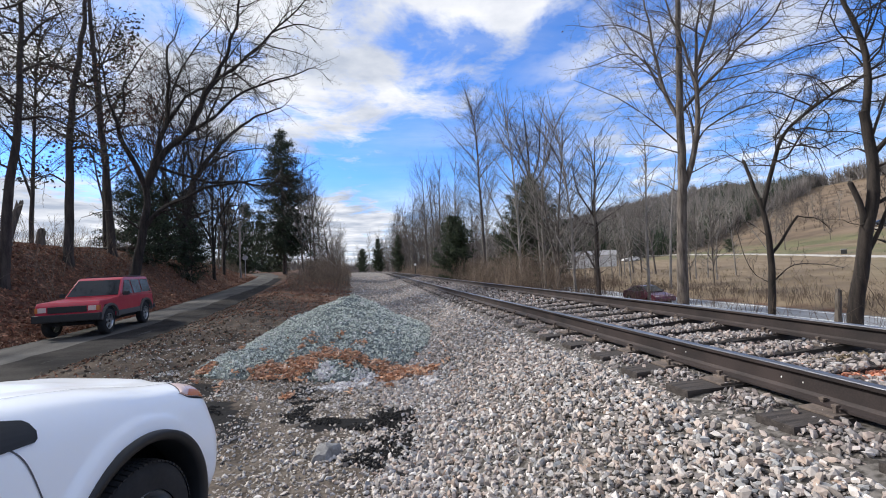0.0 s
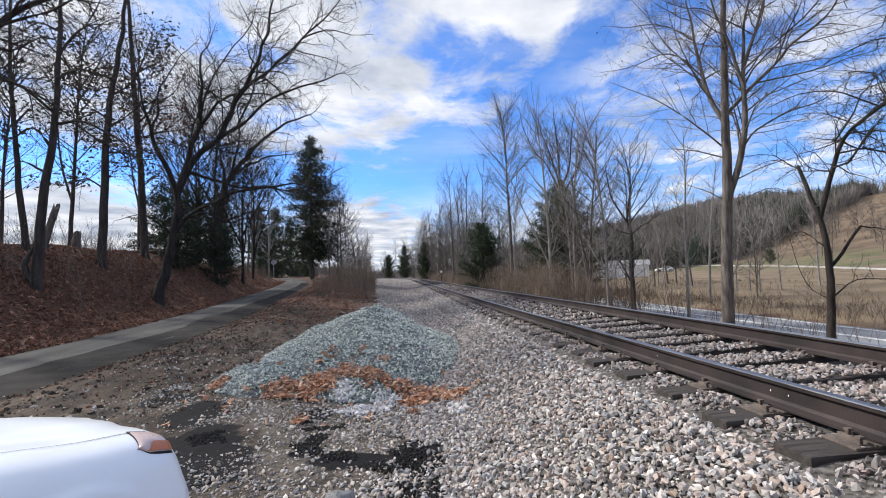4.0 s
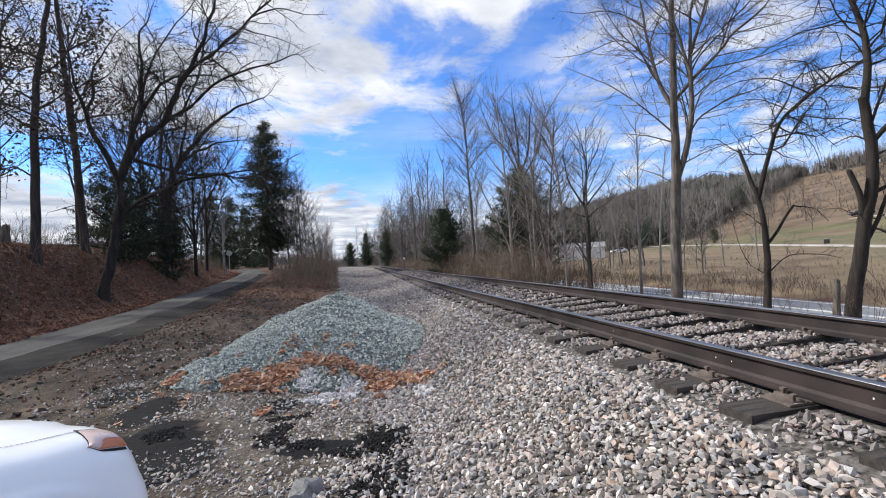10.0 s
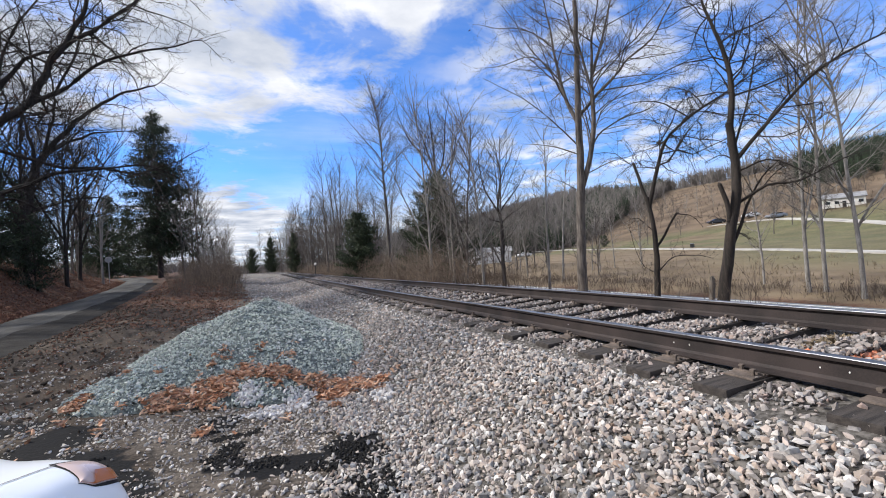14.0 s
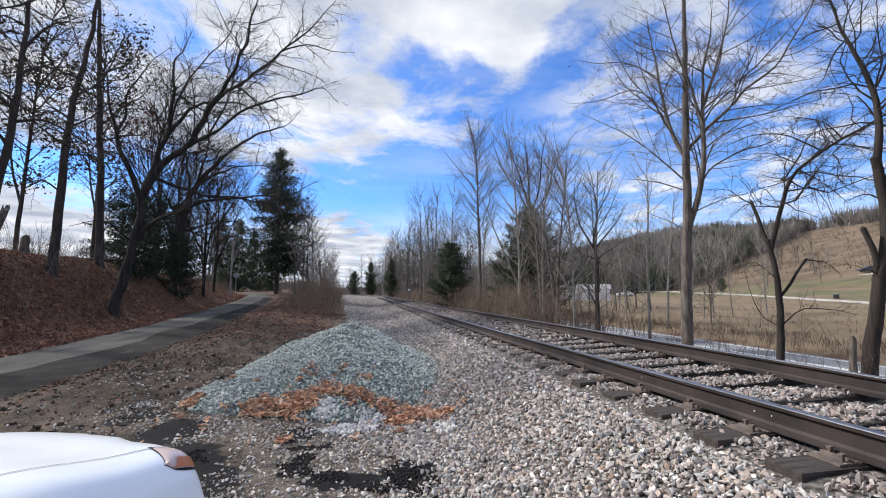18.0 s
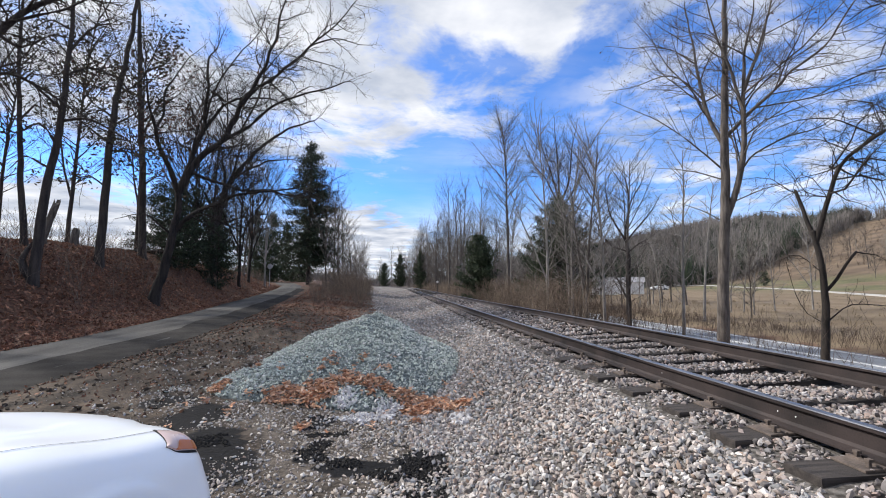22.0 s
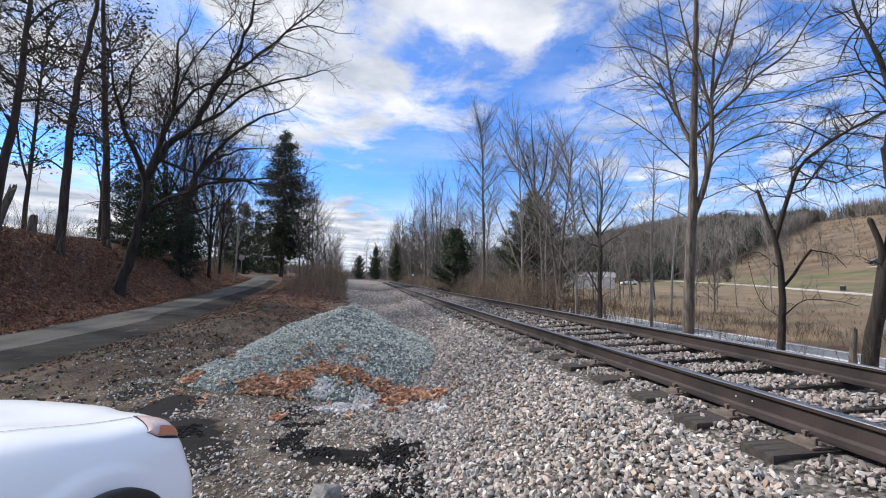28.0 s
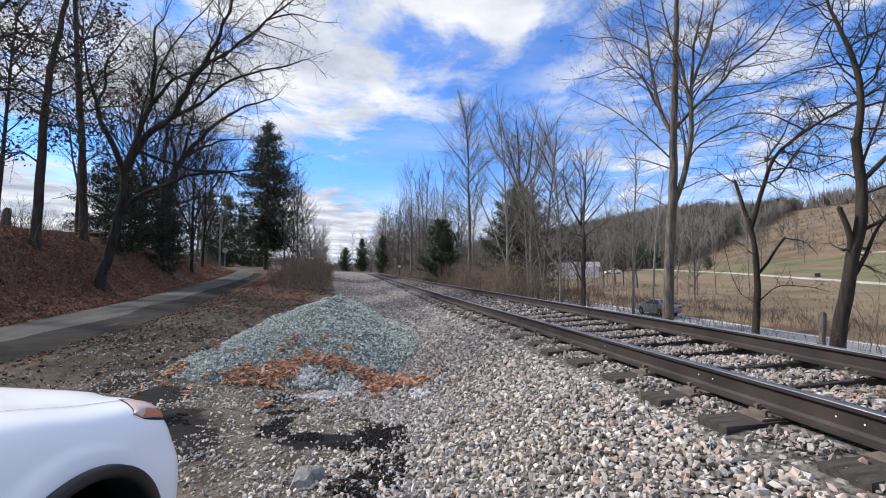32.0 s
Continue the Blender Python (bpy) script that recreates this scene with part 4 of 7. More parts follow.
# ---- trees ----
class Wood:
    """Gathers tubes for the branches of one tree."""

    def __init__(self, seed):
        self.v, self.f, self.rnd = [], [], random.Random(seed)
        self.crook, self.thin, self.deep = 0.19, 1.0, 0.0

    def tube(self, pts, r0, r1, sides):
        base = len(self.v)
        n = len(pts)
        for i, p in enumerate(pts):
            d = (pts[min(i + 1, n - 1)] - pts[max(i - 1, 0)]).normalized()
            a = d.orthogonal().normalized()
            b = d.cross(a)
            r = r0 + (r1 - r0) * i / (n - 1)
            for k in range(sides):
                t = 2 * math.pi * k / sides
                self.v.append(p + a * (r * math.cos(t)) + b * (r * math.sin(t)))
        for i in range(n - 1):
            for k in range(sides):
                k2 = (k + 1) % sides
                self.f.append((base + i * sides + k, base + i * sides + k2, base + (i + 1) * sides + k2, base + (i + 1) * sides + k))

    def spike(self, pts, r):
        """A fine twig: three-sided, drawn out to a point."""
        base = len(self.v)
        d = (pts[1] - pts[0]).normalized()
        a = d.orthogonal().normalized()
        b = d.cross(a)
        for p, q in zip(pts[:-1], range(len(pts))):
            rr = r * (1 - 0.5 * q / max(1, len(pts) - 1))
            for k in range(3):
                t = 2.0944 * k
                self.v.append(p + a * (rr * math.cos(t)) + b * (rr * math.sin(t)))
        n = len(pts) - 1
        for i in range(n - 1):
            for k in range(3):
                self.f.append((base + i * 3 + k, base + i * 3 + (k + 1) % 3, base + i * 3 + 3 + (k + 1) % 3, base + i * 3 + 3 + k))
        self.v.append(pts[-1])
        top = len(self.v) - 1
        for k in range(3):
            self.f.append((base + (n - 1) * 3 + k, base + (n - 1) * 3 + (k + 1) % 3, top))

    def line(self, p, d, length, n, wander, lift):
        """A wandering line of n steps that turns up (lift > 0) or droops."""
        pts, d = [p.copy()], d.normalized()
        for _ in range(n):
            d = (d + Vector([self.rnd.gauss(0, wander) for _ in range(3)]) + Vector((0, 0, lift))).normalized()
            p = p + d * (length / n)
            pts.append(p.copy())
        return pts

    def limb(self, pts, r0, r1, level, most, dens, spread, lift, ratio):
        """A limb along pts, with side branches down to the level most."""
        if level >= most:
            self.spike(pts, r0)
            return
        self.tube(pts, r0, r1, (9, 6, 4, 3, 3)[min(level, 4)])
        rnd = self.rnd
        length = sum((b - a).length for a, b in zip(pts, pts[1:]))
        count = max(2, int(length * dens[min(level, len(dens) - 1)] + rnd.random()))
        for i in range(count):
            k = (0.15 if level else 0.35) + (0.85 if level else 0.65) * (i + rnd.random()) / count
            k = min(0.999, k)
            j = int(k * (len(pts) - 1))
            q = k * (len(pts) - 1) - j
            p = pts[j].lerp(pts[j + 1], q)
            d = (pts[j + 1] - pts[j]).normalized()
            side = d.orthogonal().normalized()
            side.rotate(Matrix.Rotation(rnd.uniform(0, 2 * math.pi), 3, d))
            ang = radians(rnd.uniform(*spread))
            nd = d * math.cos(ang) + side * math.sin(ang)
            r = (r0 + (r1 - r0) * k)
            nl = length * (ratio if level < 2 else self.deep or ratio) * (1.15 - 0.75 * k) * rnd.uniform(0.6, 1.25)
            nr = min(r * 0.6, 0.004 + nl * 0.0095) * self.thin
            if level + 1 == most:
                nr = min(nr, 0.0065)
            steps = 2 if level + 1 == most else (7, 6, 4, 2)[min(level, 3)]
            self.limb(self.line(p, nd, nl, steps, self.crook, lift), nr, max(0.003, nr * 0.22), level + 1, most, dens, spread, lift, ratio)

    def mesh(self, name, mat, parent):
        return mesh_of(name, [tuple(p) for p in self.v], self.f, mat, parent, True)


def leaf_cloud(name, centres, per, radius, size, mat, parent, seed, flat=1.0, broad=0.45):
    """Many small leaves round the centres."""
    rnd = np.random.RandomState(seed)
    c = np.repeat(np.array(centres), per, axis=0)
    n = len(c)
    c = c + rnd.randn(n, 3) * np.array([radius, radius, radius * flat])
    a, b = rnd.randn(n, 3), rnd.randn(n, 3)
    a /= np.linalg.norm(a, axis=1)[:, None]
    b -= a * (a * b).sum(1)[:, None]
    b /= np.linalg.norm(b, axis=1)[:, None]
    s = size * (0.6 + 0.8 * rnd.rand(n, 1))
    v = np.stack([c - a * s, c + b * s * broad, c + a * s, c - b * s * broad], 1).reshape(-1, 3)
    f = np.arange(n * 4).reshape(-1, 4)
    return mesh_of(name, v.tolist(), f.tolist(), mat, parent)


class Shaped:
    """A tree built limb by limb: each runs through a few points (right, up) in the tree's own axes and drifts away or near."""

    def __init__(self, name, seed, m, label, bark, group="", most=4, dens=(0, 1.7, 2.8, 4.0), spread=(28, 65), ratio=0.34, lift=0.03, crook=0.2, bend=0.05, thin=1.0):
        self.tree, self.bark, self.seed = thing(name, m, label, "tree", group), bark, seed
        self.most, self.dens, self.spread, self.ratio, self.lift, self.crook, self.bend, self.thin = most, dens, spread, ratio, lift, crook, bend, thin
        self.known, self.tips, self.rnd = [], [], random.Random(seed)

    def course(self, pts, away):
        """A smooth crooked line through the points, starting at the depth of the wood that it grows from."""
        near = min(self.known, key=lambda q: (q.x - pts[0][0]) ** 2 + (q.z - pts[0][1]) ** 2) if self.known else Vector((0, 0, 0))
        ctl = [Vector((x, 0, z)) for x, z in pts]
        ctl = [ctl[0] * 2 - ctl[1]] + ctl + [ctl[-1] * 2 - ctl[-2]]
        out = []
        for i in range(1, len(ctl) - 2):
            a, b, c, d = ctl[i - 1:i + 3]
            n = max(3, int((c - b).length / 0.35))
            for k in range(n + (i == len(ctl) - 3)):
                u = k / n
                out.append(0.5 * (2 * b + (c - a) * u + (2 * a - 5 * b + 4 * c - d) * u * u + (3 * b - a - 3 * c + d) * u ** 3))
        ph = self.rnd.uniform(0, 90)
        for k, p in enumerate(out):
            u = k / (len(out) - 1)
            p.y = near.y + away * u ** 1.3
            p += Vector(noise.noise_vector((p.x * 1.1 + ph, p.z * 1.1, ph))) * self.bend * min(1.0, u * 4)
            if self.known:
                p += Vector((near.x - pts[0][0], 0, near.z - pts[0][1])) * max(0.0, 1 - 4 * u)
        self.known += out
        return out

    def stem(self, r, *pts):
        line = self.course(pts, 0.0)
        w = Wood(self.seed)
        foot = [line[0] - Vector((0, 0, 0.1)), line[0].lerp(line[1], 0.5), line[1].lerp(line[2], 0.5)]
        w.tube(foot, r * 1.7, r * 1.12, 12)
        w.tube(line, r * 1.12, r * (0.62 if pts[-1][1] < 9 else 0.30), 12)
        end = line[-1] - line[-2]
        w.tube([line[-1], line[-1] + end.normalized() * r * 0.5], r * (0.62 if pts[-1][1] < 9 else 0.30), r * 0.12, 12)
        w.mesh("trunk", self.bark, self.tree)

    def limb(self, r, away, *pts, bare=False):
        line = self.course(pts, away)
        w = Wood(self.seed + 11 * len(self.known))
        w.crook, w.thin, w.deep = self.crook, self.thin, 0.46
        if bare:                                     # a broken limb with a blunt end
            w.tube(line, r, r * 0.75, 9)
            w.tube([line[-1], line[-1] + (line[-1] - line[-2]) * 0.2], r * 0.75, r * 0.15, 9)
        else:
            w.limb(line, r, 0.008, 1, self.most, self.dens, self.spread, self.lift, self.ratio)
            self.tips += w.v[::17]
        w.mesh("limb", self.bark, self.tree)

    def leaves(self, name, mat, every, per, radius, size, label="", keep=lambda p: True):
        ob = leaf_cloud(name, [tuple(t) for t in self.tips if keep(t)][::every], per, radius, size, mat, self.tree, self.seed)
        tagged(ob, label, kind="stuff")


def oval_tree(name, seed, m, label, tall, r, wide, bark, group="", first=0.30, count=40, dens=(0, 2.6, 4.4, 4.0), most=3, lift=0.035, peak=0.40, thin=0.75, fork=0):
    """An upright bare tree: a straight leader and many thin rising branches that fill an oval crown."""
    tree = thing(name, m, label, "tree", group)
    w = Wood(seed)
    rnd = w.rnd
    leads = [(w.line(Vector((0, 0, -0.35)), Vector((rnd.uniform(-0.03, 0.03), rnd.uniform(-0.03, 0.03), 1)), tall, 14, 0.025, 0.04), first)]
    w.tube(leads[0][0], r * 1.1, 0.015, 9)
    w.tube([Vector((0, 0, -0.4)), Vector((0, 0, 0.25))], r * 1.6, r * 1.05, 9)
    for k in range(fork):
        j = 3 + k % 3
        az = 6.28 * (k + rnd.random() * 0.6) / fork
        pts = w.line(leads[0][0][j], Vector((math.cos(az) * 0.55, math.sin(az) * 0.55, 1)), tall * rnd.uniform(0.55, 0.68), 10, 0.06, 0.05)
        w.tube(pts, r * 0.6, 0.012, 7)
        leads.append((pts, 0.25))
    w.mesh("trunk", bark, tree)
    b = Wood(seed + 1)
    b.thin, b.crook, b.deep = thin, 0.2, 0.5
    for pts, low in leads:
        n = count if pts is leads[0][0] else count // 2
        for i in range(n):
            q = (i + rnd.random()) / n
            k = low + (0.985 - low) * q
            j = min(len(pts) - 2, int(k * (len(pts) - 1)))
            p = pts[j].lerp(pts[j + 1], k * (len(pts) - 1) - j)
            az, ang = rnd.uniform(0, 6.283), radians(rnd.uniform(46, 70) - 22 * q)
            env = wide * math.sqrt(max(0.05, 1 - ((q - peak) / 0.66) ** 2)) * (1 if pts is leads[0][0] else 0.6)
            length = env / math.sin(ang) * rnd.uniform(0.75, 1.15)
            b.limb(b.line(p, Vector((math.cos(az) * math.sin(ang), math.sin(az) * math.sin(ang), math.cos(ang))), length, 6, 0.08, lift), (0.012 + length * 0.009) * thin, 0.004, 1, most, dens, (28, 62), lift, 0.46)
    b.mesh("crown", bark, tree)
    return tree, b.v[::41]


def conifer(name, seed, m, label, tall, wide, mat, group="", bare=0.12, gap=0.28, droop=-0.25, sprig=0.5, taper=0.75, per=26, trunk_r=None, hang=0.0):
    """An evergreen: trunk, tiers of boughs and many small sprays."""
    tree = thing(name, m, label, "tree", group)
    rnd = random.Random(seed)
    w = Wood(seed)
    tr = trunk_r or tall * 0.014
    w.tube([Vector((0, 0, -0.3)), Vector((0, 0, tall * 0.5)), Vector((0.02 * tall * (rnd.random() - 0.5), 0, tall))], tr, 0.02, 8)
    w.mesh("trunk", M_BARK_DARK, tree)
    b = Wood(seed + 1)
    centres = []
    z = tall * bare
    while z < tall * 0.985:
        k = (z / tall - bare) / (1 - bare)
        reach = wide * (1 - k) ** taper * (0.5 + 0.5 * min(1, k * 8 + 0.35))
        for _ in range(rnd.randint(4, 7)):
            az = rnd.uniform(0, 6.283)
            l = max(0.15, reach * rnd.uniform(0.55, 1.15))
            pts = b.line(Vector((0, 0, z + rnd.uniform(-gap, gap))), Vector((math.cos(az), math.sin(az), droop + 0.5 * k)), l, 4, 0.08, 0.02)
            b.tube(pts, 0.012 + l * 0.012, 0.005, 4)
            for i in range(max(2, int(l / sprig * 1.6))):
                q = 0.2 + 0.8 * (i + rnd.random()) / max(2, int(l / sprig * 1.6))
                q = min(0.99, q) * (len(pts) - 1)
                p = pts[int(q)].lerp(pts[int(q) + 1], q - int(q))
                centres.append(tuple(p))
        z += gap * rnd.uniform(0.7, 1.3)
    tagged(b.mesh("bough", M_BARK_DARK, tree), "thin dark boughs", kind="stuff")
    leaf_cloud("needles", [(c[0], c[1], c[2] - hang) for c in centres], per, sprig * 0.42, sprig * 0.30, mat, tree, seed + 2, 0.55 + 2.5 * hang, 0.20)
    return tree


def facing(x, y, sink=0.0):
    """A pose at the ground whose own x axis runs across the line of sight from the track."""
    return pose(x, y, height(x, y) - sink, 0, 0, -math.degrees(math.atan2(x + 2.6, y)))


# ---- the trees, one by one ----
BUSH = (88.2, 100.2)

def plant_near():
    # below the embankment, beyond the far rail
    w = Shaped("tulip_tree", 41, facing(12.1, 18.0), "tall bare grey-barked tree with forked upright limbs", M_BARK, dens=(0, 2.3, 3.4, 4.2), spread=(32, 68), ratio=0.46, lift=0.03, crook=0.14, thin=0.9)
    w.stem(0.246, (-0.28, -0.3), (-0.26, 0.67), (-0.11, 4.27), (0.05, 6.34), (0.15, 9.82), (0.29, 12.91), (0.42, 16.6), (0.51, 19.19))
    w.limb(0.107, 1, (0.12, 9.54), (-0.41, 10.9), (-0.73, 12.83), (-1.1, 15.87), (-1.36, 18.35))
    w.limb(0.041, 1.5, (-0.36, 10.8), (-1.12, 12.62), (-2.17, 14.34), (-3.01, 16.4), (-3.88, 17.91))
    w.limb(0.156, -0.5, (0.05, 6.06), (0.63, 7.81), (0.88, 9.71), (0.97, 11.78), (1.57, 13.46), (2.11, 15.53), (2.41, 17.66))
    w.limb(0.074, -1, (0.94, 11.09), (0.51, 12.86), (0.03, 14.69), (-0.38, 16.85), (-0.7, 18.73))
    w.limb(0.082, 0.5, (0.97, 11.78), (1.11, 13.85), (1.47, 15.44), (1.66, 17.35))
    w.limb(0.09, -1.5, (0.22, 9.67), (1.2, 10.77), (2.22, 11.68), (2.66, 12.18), (3.73, 12.82), (4.45, 13.95), (5.06, 15.06), (5.37, 16.12))
    w.limb(0.049, 1.5, (0.63, 8.09), (1.29, 8.97), (2.52, 9.62), (3.68, 9.97), (4.79, 10.93))
    w.limb(0.045, -1.5, (-0.06, 8.3), (-1.13, 9.71), (-2.45, 10.93), (-4.45, 12.19))
    w.limb(0.037, 1, (-0.06, 7.82), (-1.13, 8.5), (-2.87, 9.1))
    w.limb(0.025, -1, (-0.1, 5.93), (-0.89, 6.48), (-1.79, 6.82))
    w.limb(0.033, -1, (0.1, 6.75), (1.5, 7.19), (2.6, 7.31))
    w.limb(0.025, 1, (0.09, 5.59), (1.49, 6.34), (2.58, 6.01))
    w.limb(0.041, -1, (-0.56, 12.07), (-1.9, 13.38), (-3.58, 13.11), (-5.07, 13.09))
    w.limb(0.041, 1, (-0.85, 13.74), (-2.17, 15.25), (-3.87, 16), (-5.4, 16.73))
    w.leaves("seed_pods", M_DEADLEAF, 14, 1, 0.12, 0.06, "small brown seed pods", lambda p: p.z > 8)
    w = Shaped("walnut_tree", 52, facing(12.9, 14.6), "low crooked bare tree with a broken limb and drooping twigs", M_BARK_OAK, dens=(0, 5.0, 4.8, 5.0), spread=(35, 85), ratio=0.46, lift=-0.03, crook=0.28, thin=0.88)
    w.stem(0.141, (0.14, -0.3), (0.16, 0.59), (0.24, 2.37), (0.24, 3.85), (0.06, 5.12))
    w.limb(0.081, 0.2, (0.13, 4.84), (-0.16, 5.72), (-0.42, 6.76), bare=True)
    w.limb(0.096, -0.8, (0.16, 4.77), (0.55, 6.36), (0.93, 7.47), (1.64, 8.16), (2.47, 8.68), (3.41, 9.14), (4.42, 9.64), (5.5, 10.07))
    w.limb(0.059, 0.3, (0.32, 2.82), (0.78, 3.62), (1.19, 4.29), bare=True)
    w.limb(0.03, -0.8, (0.3, 1.8), (0.94, 2.4), (1.7, 2.39), (2.34, 2.25))
    w.limb(0.026, 0.5, (1.19, 4.18), (1.73, 4.17), (2.21, 3.63))
    w.limb(0.03, -1.2, (1.81, 8.24), (0.96, 9.07), (-0.15, 9.21), (-1.15, 8.85))
    w.limb(0.03, 1, (1.2, 7.66), (0.57, 7.4), (-0.37, 7.4))
    w.limb(0.03, 0.8, (1.29, 7.76), (1.95, 7.11), (2.58, 6.39))
    w.limb(0.03, 1, (2.63, 8.74), (1.84, 9.69), (0.8, 10.34))
    w.limb(0.022, -1, (0.24, 3.51), (-0.41, 4.2), (-1, 3.97))
    w.limb(0.03, 0, (3.41, 9.14), (2.97, 10.09), (2.02, 10.55))
    w.limb(0.018, -0.5, (0.12, 1.45), (-0.44, 2.33), (-0.8, 3.97))
    w = Shaped("bent_tree", 63, facing(13.3, 11.3), "crooked dark bare tree with a broken stub and long rising limbs", M_BARK_OAK, dens=(0, 4.6, 4.6, 5.2), spread=(30, 80), ratio=0.42, lift=0.0, crook=0.26, thin=1.0)
    w.stem(0.208, (-0.29, -0.3), (-0.27, 0.71), (-0.06, 2.17), (0.2, 3.59), (0.43, 4.89), (0.43, 6.77), (0.35, 7.54))
    w.limb(0.12, 0.3, (0.36, 7.39), (0.51, 8.56), (0.47, 9.81), (0.16, 11.29), (-0.17, 12.33), (-0.37, 13.54), (-0.72, 14.97))
    w.limb(0.104, -0.3, (-0.02, 2.65), (0.12, 4.15), (-0.11, 5.21), bare=True)
    w.limb(0.08, 0.5, (0.07, 2.46), (0.74, 4.32), (1.26, 5.37), (1.87, 6.02))
    w.limb(0.088, -0.8, (0.51, 6.15), (1.35, 7.11), (2.56, 8.34), (3.5, 8.95), (4.75, 9.39), (5.67, 9.6))
    w.limb(0.064, 0.8, (0.28, 4.52), (1.38, 5), (2.35, 5.05), (3.59, 5.68), (4.53, 5.9))
    w.limb(0.048, -0.5, (0.45, 6.56), (0.9, 7.96), (1.26, 9.56), (1.42, 10.78))
    w.limb(0.04, 1, (0.58, 8.48), (2.29, 9.03), (3.4, 9.67))
    w.limb(0.04, -1, (0.47, 9.62), (0.89, 10.64), (1.29, 11.43))
    w.limb(0.04, 0, (0.38, 5.48), (1.44, 5.93), (2.37, 5.35), (3.23, 4.61))
    w.limb(0.032, 1, (0.42, 6.2), (-0.01, 6.45), (-0.58, 6.33))
    w = Shaped("hackberry_tree", 67, facing(11.8, 26.0), "small round-headed bare tree with crooked dark branches", M_BARK_DARK, dens=(0, 3.6, 4.0, 4.4), ratio=0.5, lift=0.04, crook=0.24, thin=0.8)
    w.stem(0.13, (-0.06, -0.3), (-0.04, 2.36), (0.02, 4.62), (-0.16, 6.14))
    w.limb(0.07, -1, (-0.12, 5.76), (-1, 7.5), (-1.27, 9.26), (-1.09, 10.62))
    w.limb(0.07, 1, (-0.16, 6.06), (0.19, 8.23), (1.01, 9.91), (1.25, 11.23))
    w.limb(0.06, 0, (-0.09, 5.83), (1.26, 7.43), (1.95, 8.72))
    w.limb(0.05, 1, (-0.05, 5.19), (0.91, 5.75), (2.12, 6.66))
    w.limb(0.05, -1, (-0.05, 5), (-1.25, 5.77), (-2.01, 7.34))
    w.limb(0.05, 0, (-0.12, 5.95), (-0.17, 8.44), (-0.36, 9.99))
    for seed, x, y, tall, wide, fork in ((301, 23.6, 14.2, 16, 2.6, 1), (302, 23.9, 13.6, 17, 2.8, 1), (303, 22.9, 11.6, 17, 2.8, 2), (305, 26.5, 8.5, 15, 2.6, 1)):
        oval_tree("sycamore_tree", seed, facing(x, y), "slender pale-barked bare sycamore beyond the highway", tall, 0.10, wide, M_BARK_PALE, "sycamores beyond the highway", first=0.22, count=34, fork=fork)
    # on the bank above the lane
    w = Shaped("oak_tree", 74, facing(-13.64, 19.77), "spreading dark bare oak leaning from the leaf-covered bank", M_BARK_OAK, dens=(0, 3.0, 4.2, 5.0), spread=(30, 75), ratio=0.31, lift=0.02, crook=0.25, bend=0.12)
    w.stem(0.20, (0, -0.3), (0.27, 1.07), (0.59, 2.43), (0.72, 3.8), (0.8, 4.93))
    w.limb(0.132, -1.5, (0.73, 4.79), (0.27, 6.08), (-0.12, 6.98), (-0.43, 7.88), (-0.63, 9.04), (-0.85, 10.43))
    w.limb(0.062, 1, (-0.34, 7.61), (-0, 8.49), (0.07, 9.51), (0.49, 10.55), (0.95, 11.63), (1.65, 12.71))
    w.limb(0.141, 1, (0.95, 5.26), (1.32, 6.94), (1.63, 8.45), (1.73, 10.07), (1.7, 11.66), (1.99, 12.58), (2.48, 14.17))
    w.limb(0.176, -1, (0.88, 4.95), (1.55, 6.61), (2.44, 7.74), (3.05, 9.4), (3.95, 11.09), (4.51, 13.03), (4.82, 14.94), (5.4, 17.33))
    w.limb(0.097, -2, (3.05, 9.4), (3.66, 10.37), (4.83, 11.54), (6.14, 13.22), (7.28, 14.44), (8.17, 15.78), (9.1, 17.53))
    w.limb(0.044, -1.5, (6.14, 13.22), (7.3, 13.88), (8.58, 13.65), (9.59, 13.62))
    w.limb(0.088, 1.5, (1.6, 8.18), (2.46, 9.63), (3.41, 10.4), (4.6, 10.79), (5.4, 10.84), (6.39, 10.64))
    w.limb(0.088, -2.5, (2.51, 7.67), (3.57, 8.58), (4.4, 9.52), (5.69, 10.43), (7.11, 11.02), (8.09, 11.38), (8.76, 10.52))
    w.limb(0.053, 2, (3.34, 8.38), (3.99, 10.25), (4.3, 11.79), (5.28, 13.64), (6.33, 15.61))
    w.limb(0.106, -2.5, (0.69, 3.05), (1.22, 3.86), (2.25, 4.52), (3.37, 5.04), (4.84, 5.33), (5.91, 5.35), (7.37, 4.66))
    w.limb(0.079, -1, (1.29, 5.83), (2.2, 5.56), (3.35, 5.36), (4.58, 5.43), (5.91, 5.32), (7.31, 6.03), (8.52, 6.87))
    w.limb(0.053, 2, (0.73, 3.43), (1.84, 4.07), (2.96, 3.69), (3.89, 4.07), (5.17, 3.66))
    w.limb(0.044, -2, (0.57, 2.79), (-0.14, 3.56), (-0.69, 3.61), (-1.37, 3.18))
    w.limb(0.053, -2, (1.63, 8.45), (1.99, 10.15), (2.82, 11.81), (3.73, 13.3), (4.16, 14.94))
    w.leaves("dead_leaves", M_DEADLEAF, 180, 3, 0.22, 0.07, "a few dead brown leaves")
    w.leaves("clinging_leaves", M_RUSTLEAF, 16, 12, 0.26, 0.085, "rust-brown leaves that cling to one side", lambda p: p.x < 0.4 and 4.5 < p.z < 9)
    w = Shaped("oak_tree", 79, facing(-17.15, 33.36), "stout dark bare oak behind the leaning one", M_BARK_OAK, dens=(0, 2.8, 3.6, 4.4), spread=(30, 75), ratio=0.34, lift=0.03, crook=0.24, bend=0.15)
